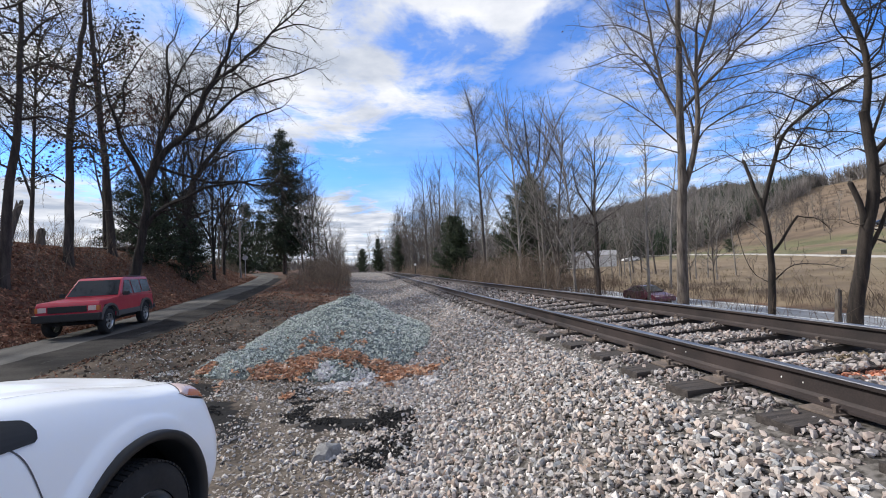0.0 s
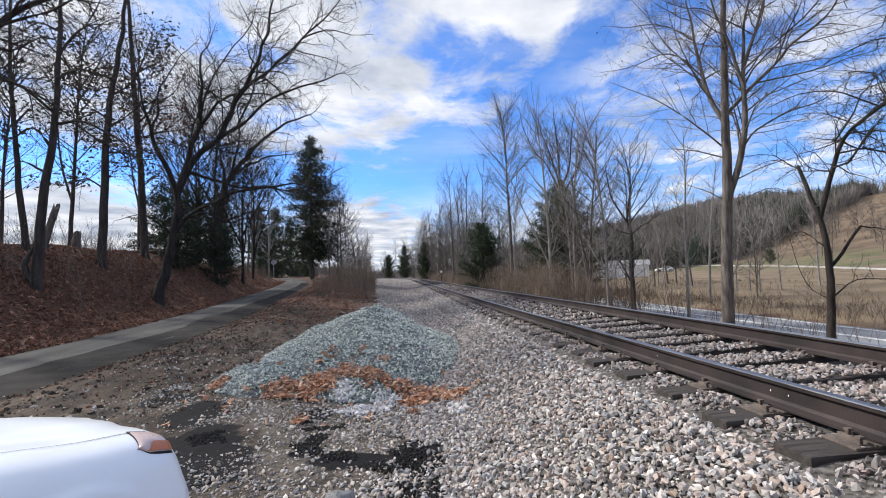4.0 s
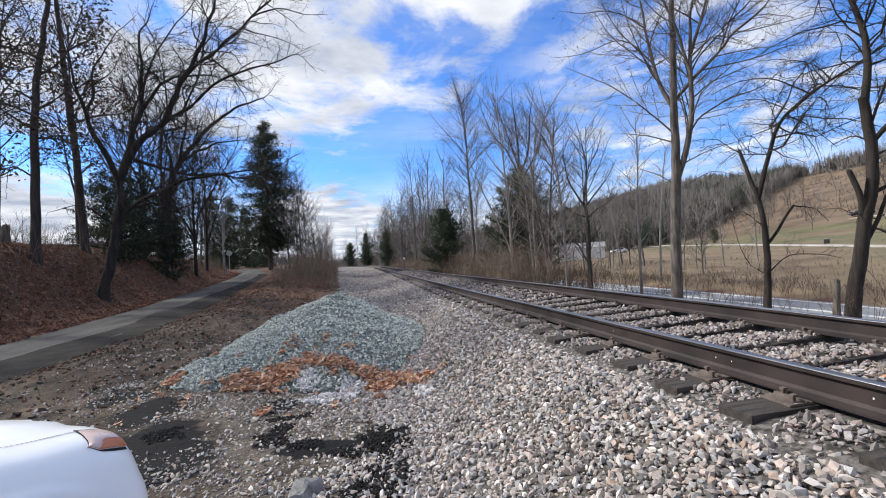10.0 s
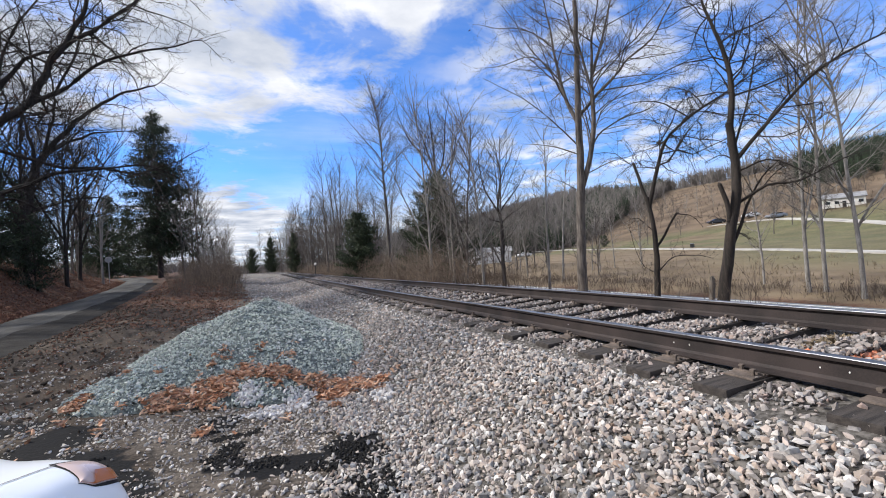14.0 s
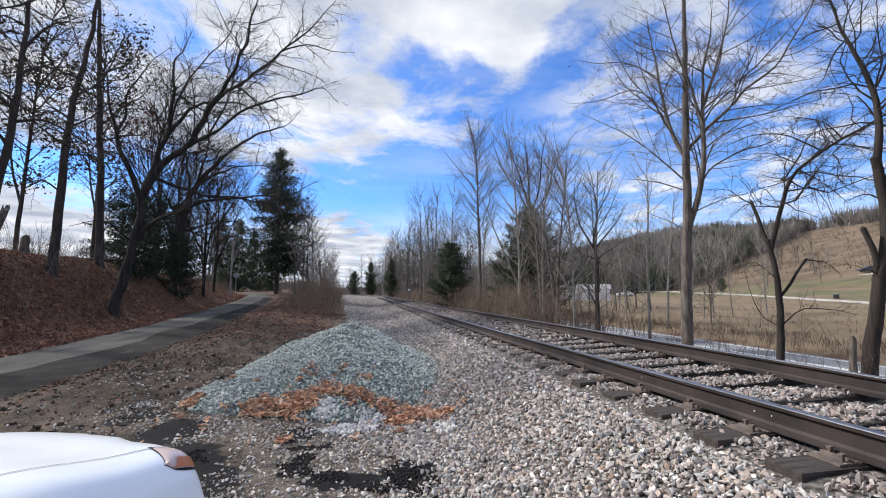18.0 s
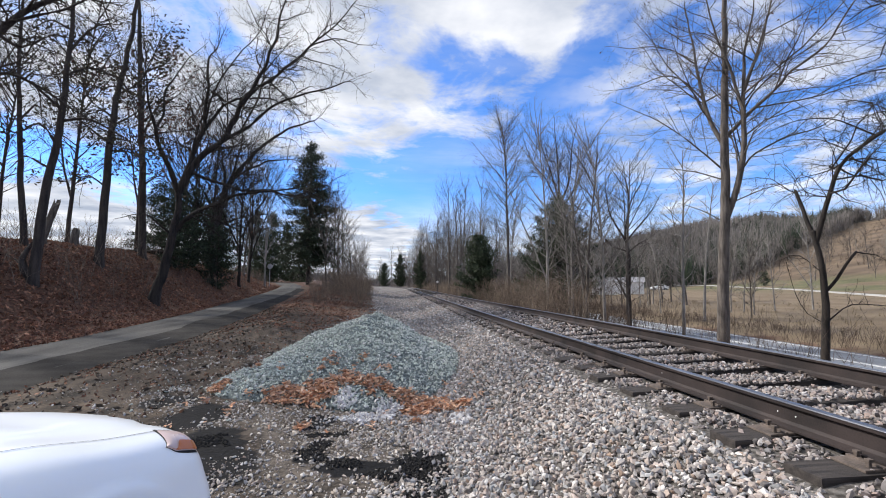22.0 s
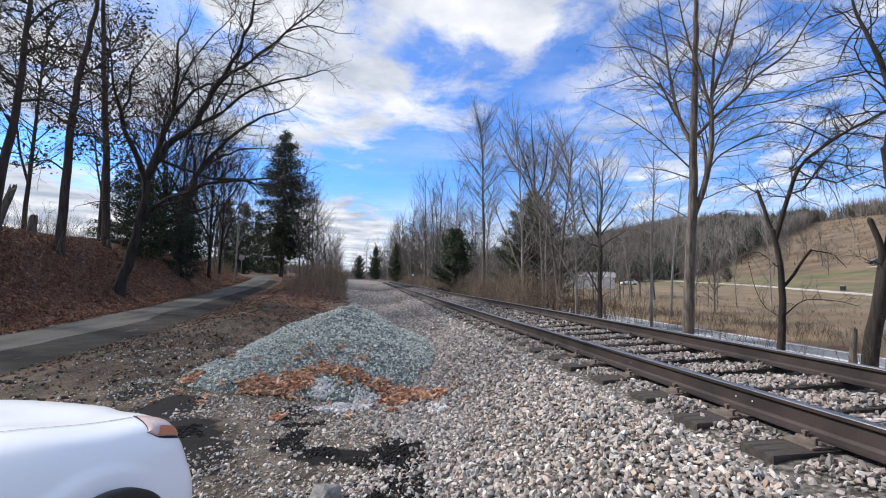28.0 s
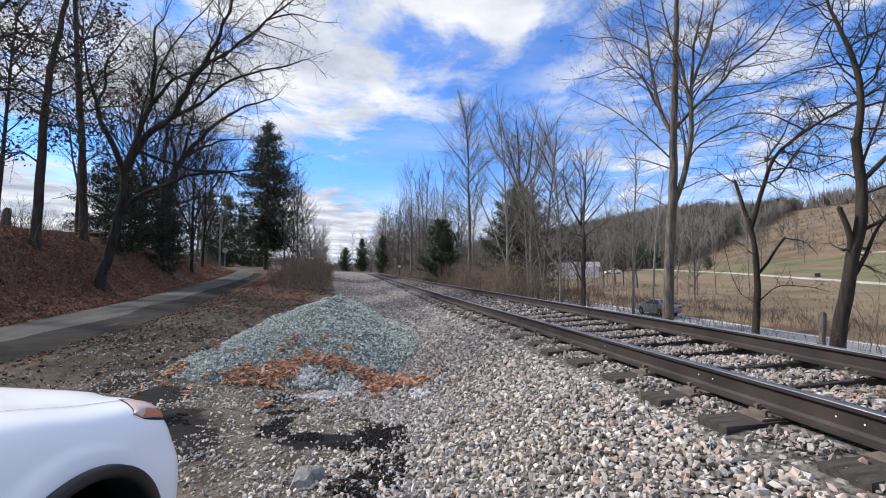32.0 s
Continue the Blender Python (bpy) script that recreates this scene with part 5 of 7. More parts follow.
    w.stem(0.34, (-0, -0.3), (-0.02, 1.88), (0.32, 4.19), (0.92, 6.59))
    w.limb(0.2, -1, (0.93, 6.38), (1.95, 8.26), (3.58, 10.36), (5.57, 11.94), (7.27, 12.82), (8.4, 14.32))
    w.limb(0.12, 1, (0.84, 6.15), (0.58, 8.65), (0.15, 10.26), (-0.22, 12.28))
    w.limb(0.12, 1, (1.26, 7.07), (3.07, 8.6), (5.25, 9.47), (6.97, 9.43))
    w.limb(0.1, -1, (1.09, 6.83), (1.69, 9.73), (1.74, 12.8), (2.59, 15.26))
    w.limb(0.1, -1, (0.32, 4.19), (-0.97, 6.29), (-2.03, 7.73), (-2.94, 9.96))
    w.limb(0.08, 0, (0.18, 3.55), (1.94, 4.17), (3.83, 4.6), (5.49, 3.66))
    bank = dict(most=4, dens=(0, 4.4, 4.4, 4.6), spread=(30, 75), ratio=0.62, lift=0.0, crook=0.24, bend=0.06)
    w = Shaped("bank_tree", 201, facing(-15.32, 18.78), "tall dark trunk with olive-brown leaf clusters on the bank", M_BARK_DARK, "trees on the bank", **bank)
    w.stem(0.16, (-0, -0.3), (0.07, 2.43), (0.11, 5.19), (0.25, 7.33), (0.5, 9.33), (0.69, 11.61), (0.84, 14.18))
    w.limb(0.05, -1, (0.12, 5.07), (-0.45, 5.48), (-1.01, 5.76), (-1.68, 5.76))
    w.limb(0.05, -2, (0.11, 4.84), (0.77, 4.78), (1.32, 4.43), (2.08, 4.49))
    w.limb(0.05, 1, (0.17, 6.36), (-0.52, 6.82), (-1.04, 7.75), (-1.5, 8))
    w.limb(0.05, -1, (0.25, 7.45), (0.96, 8.07), (1.45, 9.5), (1.77, 10.66))
    w.limb(0.05, -1, (0.34, 8.07), (-0.43, 8.23), (-0.94, 8.92), (-1.45, 9.8))
    w.limb(0.04, 1, (0.08, 3.11), (-0.51, 3.67), (-1.26, 3.39), (-1.85, 3.58))
    w.limb(0.05, 0, (0.16, 5.89), (0.85, 6.59), (1.36, 7.49), (1.74, 7.37))
    w.leaves("dead_leaves", M_OLIVE, 10, 22, 0.24, 0.08, "dull olive leaf clusters", lambda p: p.z > 3.4)
    w = Shaped("bank_tree", 203, facing(-16.68, 24.13), "tall straight dark trunk with rust-brown dead leaves", M_BARK_DARK, "trees on the bank", **bank)
    w.stem(0.18, (0, -0.3), (-0.17, 3.44), (-0.41, 6.93), (-0.65, 10.42), (-0.87, 13.93), (-1.07, 16.87))
    w.limb(0.06, -2, (-0.36, 6.35), (0.63, 6.91), (1.6, 7.01), (2.61, 7.44))
    w.limb(0.06, -1, (-0.43, 7.22), (0.32, 8.34), (1.24, 9.26), (1.69, 10.36))
    w.limb(0.06, -2, (-0.52, 8.68), (-1.49, 8.93), (-2.29, 8.37), (-3.08, 8.65))
    w.limb(0.06, 1, (-0.64, 10.13), (0.42, 11.14), (1.09, 12.35))
    w.limb(0.05, 1, (-0.32, 5.47), (-1.12, 5.86), (-1.92, 5.24), (-2.49, 4.69))
    w.limb(0.05, -1, (-0.2, 4.03), (0.51, 4.46), (1.48, 4.34))
    w.leaves("dead_leaves", M_RUSTLEAF, 10, 20, 0.26, 0.085, "rust-brown dead leaves", lambda p: p.z > 4.6)
    w = Shaped("bank_tree", 204, facing(-13.87, 13.8), "leaning dark trunk with a split foot on the bank", M_BARK_DARK, "trees on the bank", **bank)
    w.stem(0.135, (0.02, -0.3), (0.09, 1.2), (0.18, 3.15), (0.35, 4.8), (0.43, 6.67), (0.47, 8.58), (0.51, 10.13))
    w.limb(0.13, 0.3, (-0.37, 0.2), (-0.15, 0.93), (0.07, 1.46))
    w.limb(0.05, -1, (0.38, 5.54), (-0.16, 5.92), (-0.66, 6.1), (-1.24, 6.07))
    w.limb(0.05, -1.5, (0.39, 5.27), (1.08, 5.28), (1.85, 4.8), (2.5, 4.36))
    w.limb(0.05, 1, (0.43, 6.67), (0.99, 7.26), (1.73, 7.34), (2.18, 7.92))
    w.limb(0.05, -1, (0.44, 7.61), (1.07, 8.46), (1.67, 8.52))
    w.limb(0.05, -1, (0.33, 4.52), (-0.1, 4.86), (-0.57, 4.39), (-1.03, 4.44))
    w.limb(0.04, 0, (0.45, 8.19), (-0.02, 8.35), (-0.5, 7.76))
    w.limb(0.04, 1, (0.22, 3.51), (-0.3, 3.93), (-0.75, 3.49))
    w.leaves("dead_leaves", M_OLIVE, 12, 16, 0.22, 0.06, "dull olive leaf clusters", lambda p: p.z > 4.2)
    w = Shaped("bank_tree", 205, facing(-15.79, 15.87), "thin dark trunk on top of the bank", M_BARK_DARK, "trees on the bank", **bank)
    w.stem(0.10, (-0.01, -0.3), (-0.21, 1.8), (-0.39, 3.96), (-0.56, 6.33), (-0.61, 8.37), (-0.64, 10.02))
    w.limb(0.04, -1, (-0.43, 4.35), (0.05, 5.11), (0.65, 5.08))
    w.limb(0.04, 1, (-0.54, 5.93), (-1.13, 6.31), (-1.62, 5.93))
    w.limb(0.04, 1, (-0.57, 7.15), (-0.09, 7.77), (0.37, 7.55))
    w.leaves("dead_leaves", M_OLIVE, 6, 8, 0.25, 0.06, "dull olive leaf clusters", lambda p: p.z > 4.2)
    w = Shaped("bank_tree", 206, facing(-13.4, 11.4), "dark tree whose long limb hangs over the bank", M_BARK_DARK, "trees on the bank", **bank)
    w.stem(0.135, (-0.78, -0.3), (-0.74, 1.76), (-0.71, 3.88), (-0.79, 5.29), (-0.87, 6.57))
    w.limb(0.14, -1.5, (-0.76, 5.09), (-0.28, 6.05), (0.11, 6.65), (0.74, 7.63), (1.57, 8.27), (2.36, 8.45), (2.92, 9.03))
    w.limb(0.06, -1, (-0.74, 4.59), (0.13, 5.58), (0.78, 5.55), (1.5, 5.09), (2.28, 4.51))
    w.limb(0.05, -1.5, (0.11, 6.65), (0.54, 6.34), (1.11, 6.71), (1.73, 6.42))
    w.limb(0.05, -1, (-0.8, 5.72), (-0.11, 7.18), (0.5, 8.41))
    w.leaves("dead_leaves", M_OLIVE, 8, 6, 0.25, 0.05, "dull olive leaf clusters")
    for seed, x, y, tall, wide in ((212, -20.5, 14.5, 14, 2.6), (213, -26.5, 27.0, 13, 3.0), (214, -21.5, 25.5, 15, 3.2), (215, -19.0, 27.5, 14, 3.0), (216, -23.0, 19.0, 13, 2.8), (217, -19.5, 36.0, 15, 3.4)):
        oval_tree("bare_tree", seed, facing(x, y), "thin bare tree behind the top of the bank", tall, 0.11, wide, M_BARK_DARK, "thin trees behind the bank", first=0.25, fork=1)
    for seed, x, y, tall, wide in ((401, -16.3, 26.6, 4.8, 2.0), (402, -17.2, 31.0, 5.4, 2.3), (403, -18.6, 29.5, 5.0, 2.2), (404, -18.0, 36.0, 5.5, 2.6), (405, -15.2, 30.0, 3.6, 1.7)):
        conifer("hemlock_tree", seed, facing(x, y), "dark shaggy evergreen behind the bare oak", tall, wide, M_NEEDLE, "evergreens on the bank", bare=0.03, gap=0.28, sprig=0.34, per=16, taper=0.45, droop=0.1, hang=0.05)
    # round the bend of the lane
    conifer("spruce_tree", 85, facing(-14.4, 54.0), "tall dark shaggy spruce beside the bend of the lane", 18.2, 5.2, M_NEEDLE, bare=0.16, gap=0.25, sprig=0.50, per=17, trunk_r=0.3, taper=0.62, droop=-0.25, hang=0.22)
    for seed, x, y, tall, wide in ((411, -22.5, 66.0, 10.5, 3.4), (412, -26.0, 70.0, 11.0, 3.6), (413, -19.0, 72.0, 8.5, 3.0), (414, -30.5, 66.0, 9.0, 3.2), (415, -23.5, 78, 10, 3.4)):
        conifer("pine_tree", seed, facing(x, y), "dark green conifer closing the end of the lane", tall, wide, M_CEDAR, "conifers at the lane's end", bare=0.05, gap=0.45, sprig=0.8, per=16)
    conifer("cedar_tree", 96, facing(9.8, 33.0), "dark green cedar among bare brush", 9.4, 4.5, M_CEDAR, "cedars by the track", bare=0.02, droop=0.45, sprig=0.36, gap=0.22, per=22, taper=0.55)
    for seed, x, y, tall, wide in ((97, 4.6, 40.0, 6.3, 3.3), (98, 1.7, 110.0, 10.0, 3.0), (99, -4.0, 165.0, 13.0, 4.5), (100, -12.0, 210.0, 12.0, 5.0), (101, 7.2, 52.0, 5.5, 1.8)):
        conifer("cedar_tree", seed, facing(x, y), "dark green cedar among bare brush", tall, wide, M_CEDAR, "cedars by the track", bare=0.03, droop=0.5, sprig=0.42, gap=0.27, per=20, taper=0.52)
    conifer("round_bush", 106, facing(BUSH[0], BUSH[1]), "round dark green bush beside the far drive", 3.0, 2.2, M_CEDAR, bare=0.02, droop=0.7, sprig=0.5, gap=0.3, per=14, taper=0.35)
    # tall bare trees behind the cedars
    oval_tree("ash_tree", 503, facing(8.8, 45.5), "tall upright bare tree with an oval crown of fine branches", 20.5, 0.20, 3.9, M_BARK, "bare trees by the track", first=0.32, count=64, dens=(0, 2.4, 3.2, 3.4), most=4)
    w = Shaped("ash_tree", 504, facing(10.3, 36.0), "bare tree with several upright crooked stems behind the cedar", M_BARK_DARK, "bare trees by the track", dens=(0, 3.2, 3.6, 4.0), spread=(30, 60), ratio=0.48, lift=0.04, crook=0.18, thin=0.8)
    w.stem(0.17, (0.8, -0.3), (0.82, 2.3), (0.87, 6.83), (0.69, 9.89))
    w.limb(0.09, -1, (0.69, 9.37), (-0.44, 11.96), (-1.47, 13.28), (-2.27, 15.4), (-2.5, 16.99))
    w.limb(0.1, 1, (0.74, 9.78), (0.06, 12.46), (-0.73, 15.08), (-1.11, 17.19))
    w.limb(0.11, 0, (0.74, 9.88), (0.54, 14), (0.35, 17.65))
    w.limb(0.1, -1, (0.84, 9.63), (1.56, 11.92), (1.79, 14.48), (2.36, 17.04))
    w.limb(0.09, 1, (0.94, 9.37), (2.3, 11.65), (2.88, 13.93), (3.74, 15.85))
    w.limb(0.06, -1, (0.86, 7.59), (-0.91, 9.39), (-2.46, 10.7))
    w.limb(0.06, 1, (0.86, 8.1), (2.32, 9.61), (3.54, 10.36))
    oval_tree("birch_tree", 506, facing(14.0, 24.0), "thin pale bare tree above the highway", 12.0, 0.10, 1.7, M_BARK_PALE, "bare trees by the track", first=0.2)
    oval_tree("birch_tree", 77, facing(24.2, 36.0), "thin pale bare tree beyond the highway", 13.5, 0.12, 2.0, M_BARK_PALE, "bare trees by the track", first=0.2)


M_RUSTLEAF = mottled("rust brown oak leaves", (0.045, 0.018, 0.012), (0.12, 0.05, 0.03), 3, 0.85, bump=0, island=True, spread=0.5)
M_OLIVE = mottled("dull olive leaves", (0.022, 0.022, 0.012), (0.07, 0.058, 0.03), 3, 0.85, bump=0, island=True, spread=0.5)


def plant_woods():
    """A few forms of bare tree, copied along the track, beyond the highway and on the far side of the lane."""
    rnd = random.Random(9)
    forms = []
    for i, (tall, r, wide, bark, fork) in enumerate(((11, 0.10, 2.4, M_BARK, 1), (15, 0.13, 2.9, M_BARK, 2), (18, 0.16, 3.3, M_BARK, 0), (9, 0.07, 1.7, M_BARK_PALE, 0), (12, 0.09, 2.2, M_BARK_PALE, 1), (7, 0.06, 2.2, M_BARK, 3), (13, 0.11, 3.2, M_BARK, 4), (12, 0.12, 3.2, M_BARK_OAK, 3))):
        forms.append(oval_tree("bare_tree", 600 + i * 10, pose(0, 0, -50), "leafless grey-brown tree in the strip of woods", tall, r, wide, bark, "bare woods", first=0.18, count=38 if fork < 2 else 24, fork=fork)[0])
    spots = []
    for _ in range(58):                              # between the track and the highway
        y = 24 + 150 * rnd.random() ** 1.25
        spots.append((curve(y) + rnd.uniform(5.5, 13.2), y, (0, 3, 4, 5, 5) if y < 55 else (0, 1, 4, 6, 1)))
    for _ in range(22):                              # tall trees that line the far stretch
        y = rnd.uniform(58, 150)
        spots.append((curve(y) + rnd.uniform(5, 9.5), y, (1, 2, 2, 6)))
    for _ in range(30):                              # closing the end of the track, where it swings away
        y = rnd.uniform(110, 230)
        spots.append((curve(y) + rnd.uniform(4.5, 26), y, (1, 2, 6, 0)))
    for _ in range(26):
        y = rnd.uniform(58, 200)
        spots.append((verge_x(y) - rnd.uniform(1.0, 8), y, (0, 5, 5, 3)))
    for _ in range(46):                              # beyond the highway
        y = rnd.uniform(40, 150)
        spots.append((curve(y) + rnd.uniform(23, 42), y, (0, 3, 4, 1)))
    for _ in range(9):                               # thin trees along the highway's far edge
        y = rnd.uniform(14, 62)
        spots.append((curve(y) + rnd.uniform(22.6, 33), y, (3, 5, 5, 4)))
    for _ in range(24):                              # behind the bank
        y = rnd.uniform(32, 72)
        x = lane_x(y) - rnd.uniform(7, 26)
        if x < -0.42 * y - 3.5:
            continue
        spots.append((x, y, (0, 1, 4, 6, 5)))
    for _ in range(64):                              # scattered over the far slope
        y = rnd.uniform(55, 190)
        spots.append((rnd.uniform(84, 150), y, (0, 3, 5, 5, 0)))
    for x, y in ((-16.2, 31.5), (-18.6, 33.5), (-15.6, 35.0), (-20.8, 37.0), (-16.8, 40.5)):
        spots.append((x, y, (6, 7, 7)))
    for x, y in ((-11.8, 52), (-10.8, 58), (-10.0, 49.5), (-12.3, 60), (-17.5, 40), (-18.5, 44), (-19.5, 48), (-17.8, 36.5), (-20, 41), (-22, 46), (-16.6, 44.5)):
        spots.append((x, y, (0, 4, 6)))
    for x, y, pick in spots:
        copy_thing(forms[rnd.choice(pick)], pose(x, y, height(x, y) - 0.05, 0, 0, rnd.uniform(0, 360)))
    for f in forms:
        for o in list(f.children_recursive) + [f]:
            bpy.data.objects.remove(o)


def brush(name, n, place, tall, mat, label, category, seed, stems=5, thick=0.008):
    """Thin upright stems in tufts."""
    rnd = random.Random(seed)
    w = Wood(seed)
    for _ in range(n):
        x, y = place(rnd)
        z = height(x, y)
        for _ in range(stems):
            h = tall * rnd.uniform(0.4, 1.15)
            p = Vector((x + rnd.gauss(0, 0.18), y + rnd.gauss(0, 0.18), z - 0.05))
            pts = w.line(p, Vector((rnd.gauss(0, 0.22), rnd.gauss(0, 0.22), 1)), h, 3, 0.10, 0.02)
            w.tube(pts, thick * rnd.uniform(0.6, 1.4), thick * 0.35, 3)
            for _ in range(2):
                j = rnd.randint(1, 2)
                q = w.line(pts[j], Vector((rnd.gauss(0, 0.8), rnd.gauss(0, 0.8), 0.8)), h * 0.4, 2, 0.1, 0.03)
                w.tube(q, thick * 0.6, thick * 0.3, 3)
    ob = w.mesh(name, mat, None)
    tagged(ob, label, category, kind="stuff")


def plant_brush():
    brush("verge_brush", 150, lambda r: (lambda y: (verge_x(y) - 0.3 - 3.6 * r.random(), y))(25 + 24 * r.random()), 2.3, M_BRUSH, "reddish-brown bare brush on the verge by the track", "brush", 1)
    brush("far_verge_brush", 320, lambda r: (lambda y: (verge_x(y) - r.uniform(0.0, 6.5), y))(46 + 110 * r.random() ** 1.3), 2.6, M_BRUSH, "dark bare brush along the bend of the track", "brush", 9, 5, 0.014)
    brush("track_brush", 620, lambda r: (lambda y: (curve(y) + r.uniform(4.2, 6.8), y))(20 + 110 * r.random() ** 1.4), 2.4, M_BRUSH, "thin bare saplings along the foot of the track", "brush", 2, 5, 0.011)
    brush("wood_brush", 600, lambda r: (lambda y: (curve(y) + r.uniform(6, 14), y))(24 + 60 * r.random()), 3.0, M_WEED, "tangle of bare undergrowth between the trees", "brush", 3, 4, 0.011)
    brush("roadside_brush", 110, lambda r: (r.uniform(7.5, 13.6), r.uniform(7, 34)), 2.2, M_WEED, "bare twigs and saplings above the highway", "brush", 4, 3, 0.007)
    brush("field_edge", 620, lambda r: (curve(30) + r.uniform(22.2, 25.5), r.uniform(6, 70)), 0.8, M_WEED, "brown weeds along the far edge of the highway", "weeds", 5, 5, 0.008)
    brush("bank_brush", 500, lambda r: (lambda y: (lane_x(y) - r.uniform(2.5, 12), y))(r.uniform(9, 62)), 1.5, M_BRUSH, "thin bare saplings on the leafy bank", "brush", 6, 3, 0.008)
    brush("ridge_brush", 260, lambda r: (lambda y: (lane_x(y) - r.uniform(7, 22), y))(r.uniform(10, 60)), 1.8, M_BRUSH, "bare brush along the top of the bank", "brush", 8, 4, 0.012)
    # fallen leaves
    rnd = np.random.RandomState(8)
    centres = []
    for _ in range(46000):
        y = rnd.uniform(8, 50) if rnd.rand() < 0.7 else rnd.uniform(8, 24)
        x = lane_x(y) - 1.15 - 7 * rnd.rand() ** 1.3
        centres.append((x, y, height(x, y) + 0.015))
    for _ in range(12000):
        y = rnd.uniform(14, 46)
        x = rnd.uniform(lane_x(y) + 2.0, verge_x(y) + 0.15)
        if rnd.rand() < 0.35 + 0.6 * noise.noise((x * 0.6, y * 0.6, 9)) + 0.25 * ease((y - 18) / 10):
            centres.append((x, y, height(x, y) + 0.012))
    bits = []
    for _ in range(7500):                            # bits of leaf and bark on the churned verge
        y = rnd.uniform(5.5, 26)
        x = lane_x(y) + 1.7 + 4.6 * rnd.rand() ** 1.3
        if x < min(verge_x(y), -3.8) and pile_height(x, y) < 0.02 and rnd.rand() < 0.5 + 0.9 * noise.noise((x * 1.3, y * 0.8, 44)):
            bits.append((x, y, height(x, y) + 0.008))
    ob = leaf_cloud("leaf_litter", centres, 1, 0.02, 0.055, M_LITTER, None, 12, 0.25)
    tagged(ob, "fallen brown oak leaves over the bank and verge", "leaves", kind="stuff")
    ob = leaf_cloud("bark_bits", bits, 1, 0.02, 0.030, M_LITTER, None, 13, 0.25)
    tagged(ob, "bits of leaf and bark on the churned verge", "leaves", kind="stuff")
    # dry grass by the far field
    brush("field_grass", 420, lambda r: (r.uniform(22.0, 44), r.uniform(6, 75)), 0.45, M_GRASS, "tufts of dry tan grass in the field", "grass", 7, 4, 0.02)
    brush("hill_scrub", 1500, lambda r: (r.uniform(116, 218), r.uniform(10, 185)), 1.3, M_BRUSH, "reddish-brown scrub over the far slope", "scrub", 17, 3, 0.05)


def far_woods():
    """Wooded ridges: thousands of plain bare crowns too far to tell apart."""
    rnd = np.random.RandomState(6)
    v, f = [], []

    def crown(x, y, z, tall, wide):
        """A fan of coarse upright sticks."""
        for k in range(13):
            az, out = rnd.uniform(0, 6.28), wide * rnd.rand() ** 0.7
            z0 = z + (0 if k == 0 else tall * rnd.uniform(0.0, 0.45))
            top = (x + out * math.cos(az), y + out * math.sin(az), z + tall * rnd.uniform(0.6, 1.05) * (1 - 0.25 * out / wide))
            r = (0.10 if k == 0 else 0.16) * rnd.uniform(0.6, 1.3)
            base = len(v)
            for j in range(3):
                v.append((x + 0.25 * out * math.cos(az) + r * math.cos(az + 2.0944 * j), y + 0.25 * out * math.sin(az) + r * math.sin(az + 2.0944 * j), z0))
            v.append(top)
            for j in range(3):
                f.append((base + j, base + (j + 1) % 3, base + 3))

    for k in range(9500):
        y = rnd.uniform(20, 480) if k > 4200 else rnd.uniform(130, 250)
        x = rnd.uniform(90, 330) if k > 4200 else rnd.uniform(42, 230)
        n = noise.noise((x * 0.03, y * 0.03, 0))
        if x < 222 + 10 * n and y < max(122.0, 68 + 0.56 * x) + 8 * n:
            continue
        crown(x, y, height(x, y), rnd.uniform(7, 12.5), rnd.uniform(1.6, 3.6))
    for _ in range(1800):
        y = rnd.uniform(230, 520)
        x = rnd.uniform(-160, 130)
        crown(x, y, height(x, y), rnd.uniform(5, 11), rnd.uniform(1.5, 3.2))
    bare_v, bare_f = v, f
    v, f = [], []
    for _ in range(420):
        x = rnd.uniform(60, 260)
        y = max(122.0, 68 + 0.56 * x) + 3 + 60 * rnd.rand() ** 2
        for _ in range(2):
            crown(x, y, height(x, y), rnd.uniform(8, 14), rnd.uniform(1.6, 2.8))
    for _ in range(420):                             # a stand of pines above the house
        x = rnd.uniform(158, 235)
        y = x * rnd.uniform(0.25, 0.55)
        for _ in range(2):
            crown(x, y, height(x, y), rnd.uniform(6, 11), rnd.uniform(1.6, 2.8))
    tagged(mesh_of("far_pines", v, f, M_NEEDLE), "dark evergreens among the distant woods", "woods", kind="stuff")
    v, f = bare_v, bare_f
    ob = mesh_of("far_woods", v, f, M_FARWOOD)
    tagged(ob, "bare brown woods on the distant ridge", "woods", kind="stuff")


plant_near()
plant_woods()
plant_brush()
far_woods()


# ---- vehicles ----
M_WHITE = plain("white car paint", (0.86, 0.90, 0.95), 0.34, 0, 0.5)
M_RED = plain("red car paint", (0.45, 0.018, 0.045), 0.35, 0, 0.4)
M_MAROON = plain("maroon car paint", (0.09, 0.012, 0.03), 0.28, 0.1, 0.6)
M_SILVER = plain("silver blue car paint", (0.27, 0.305, 0.34), 0.32, 0.4, 0.6)
M_DARKCAR = plain("black car paint", (0.015, 0.017, 0.022), 0.25, 0.1, 0.7)
M_TRIM = plain("black plastic trim", (0.012, 0.013, 0.015), 0.55)
M_GREYTRIM = plain("grey plastic cladding", (0.09, 0.085, 0.08), 0.7)
M_TYRE = mottled("tyre rubber", (0.007, 0.007, 0.008), (0.018, 0.018, 0.019), 6, 0.85, 0, 0.2, 50, dist=0.004)
M_RIM = plain("cast alloy rim", (0.40, 0.41, 0.42), 0.4, 0.8)
M_GLASS = plain("dark car glass", (0.010, 0.013, 0.016), 0.05, 0.0, 0.0)
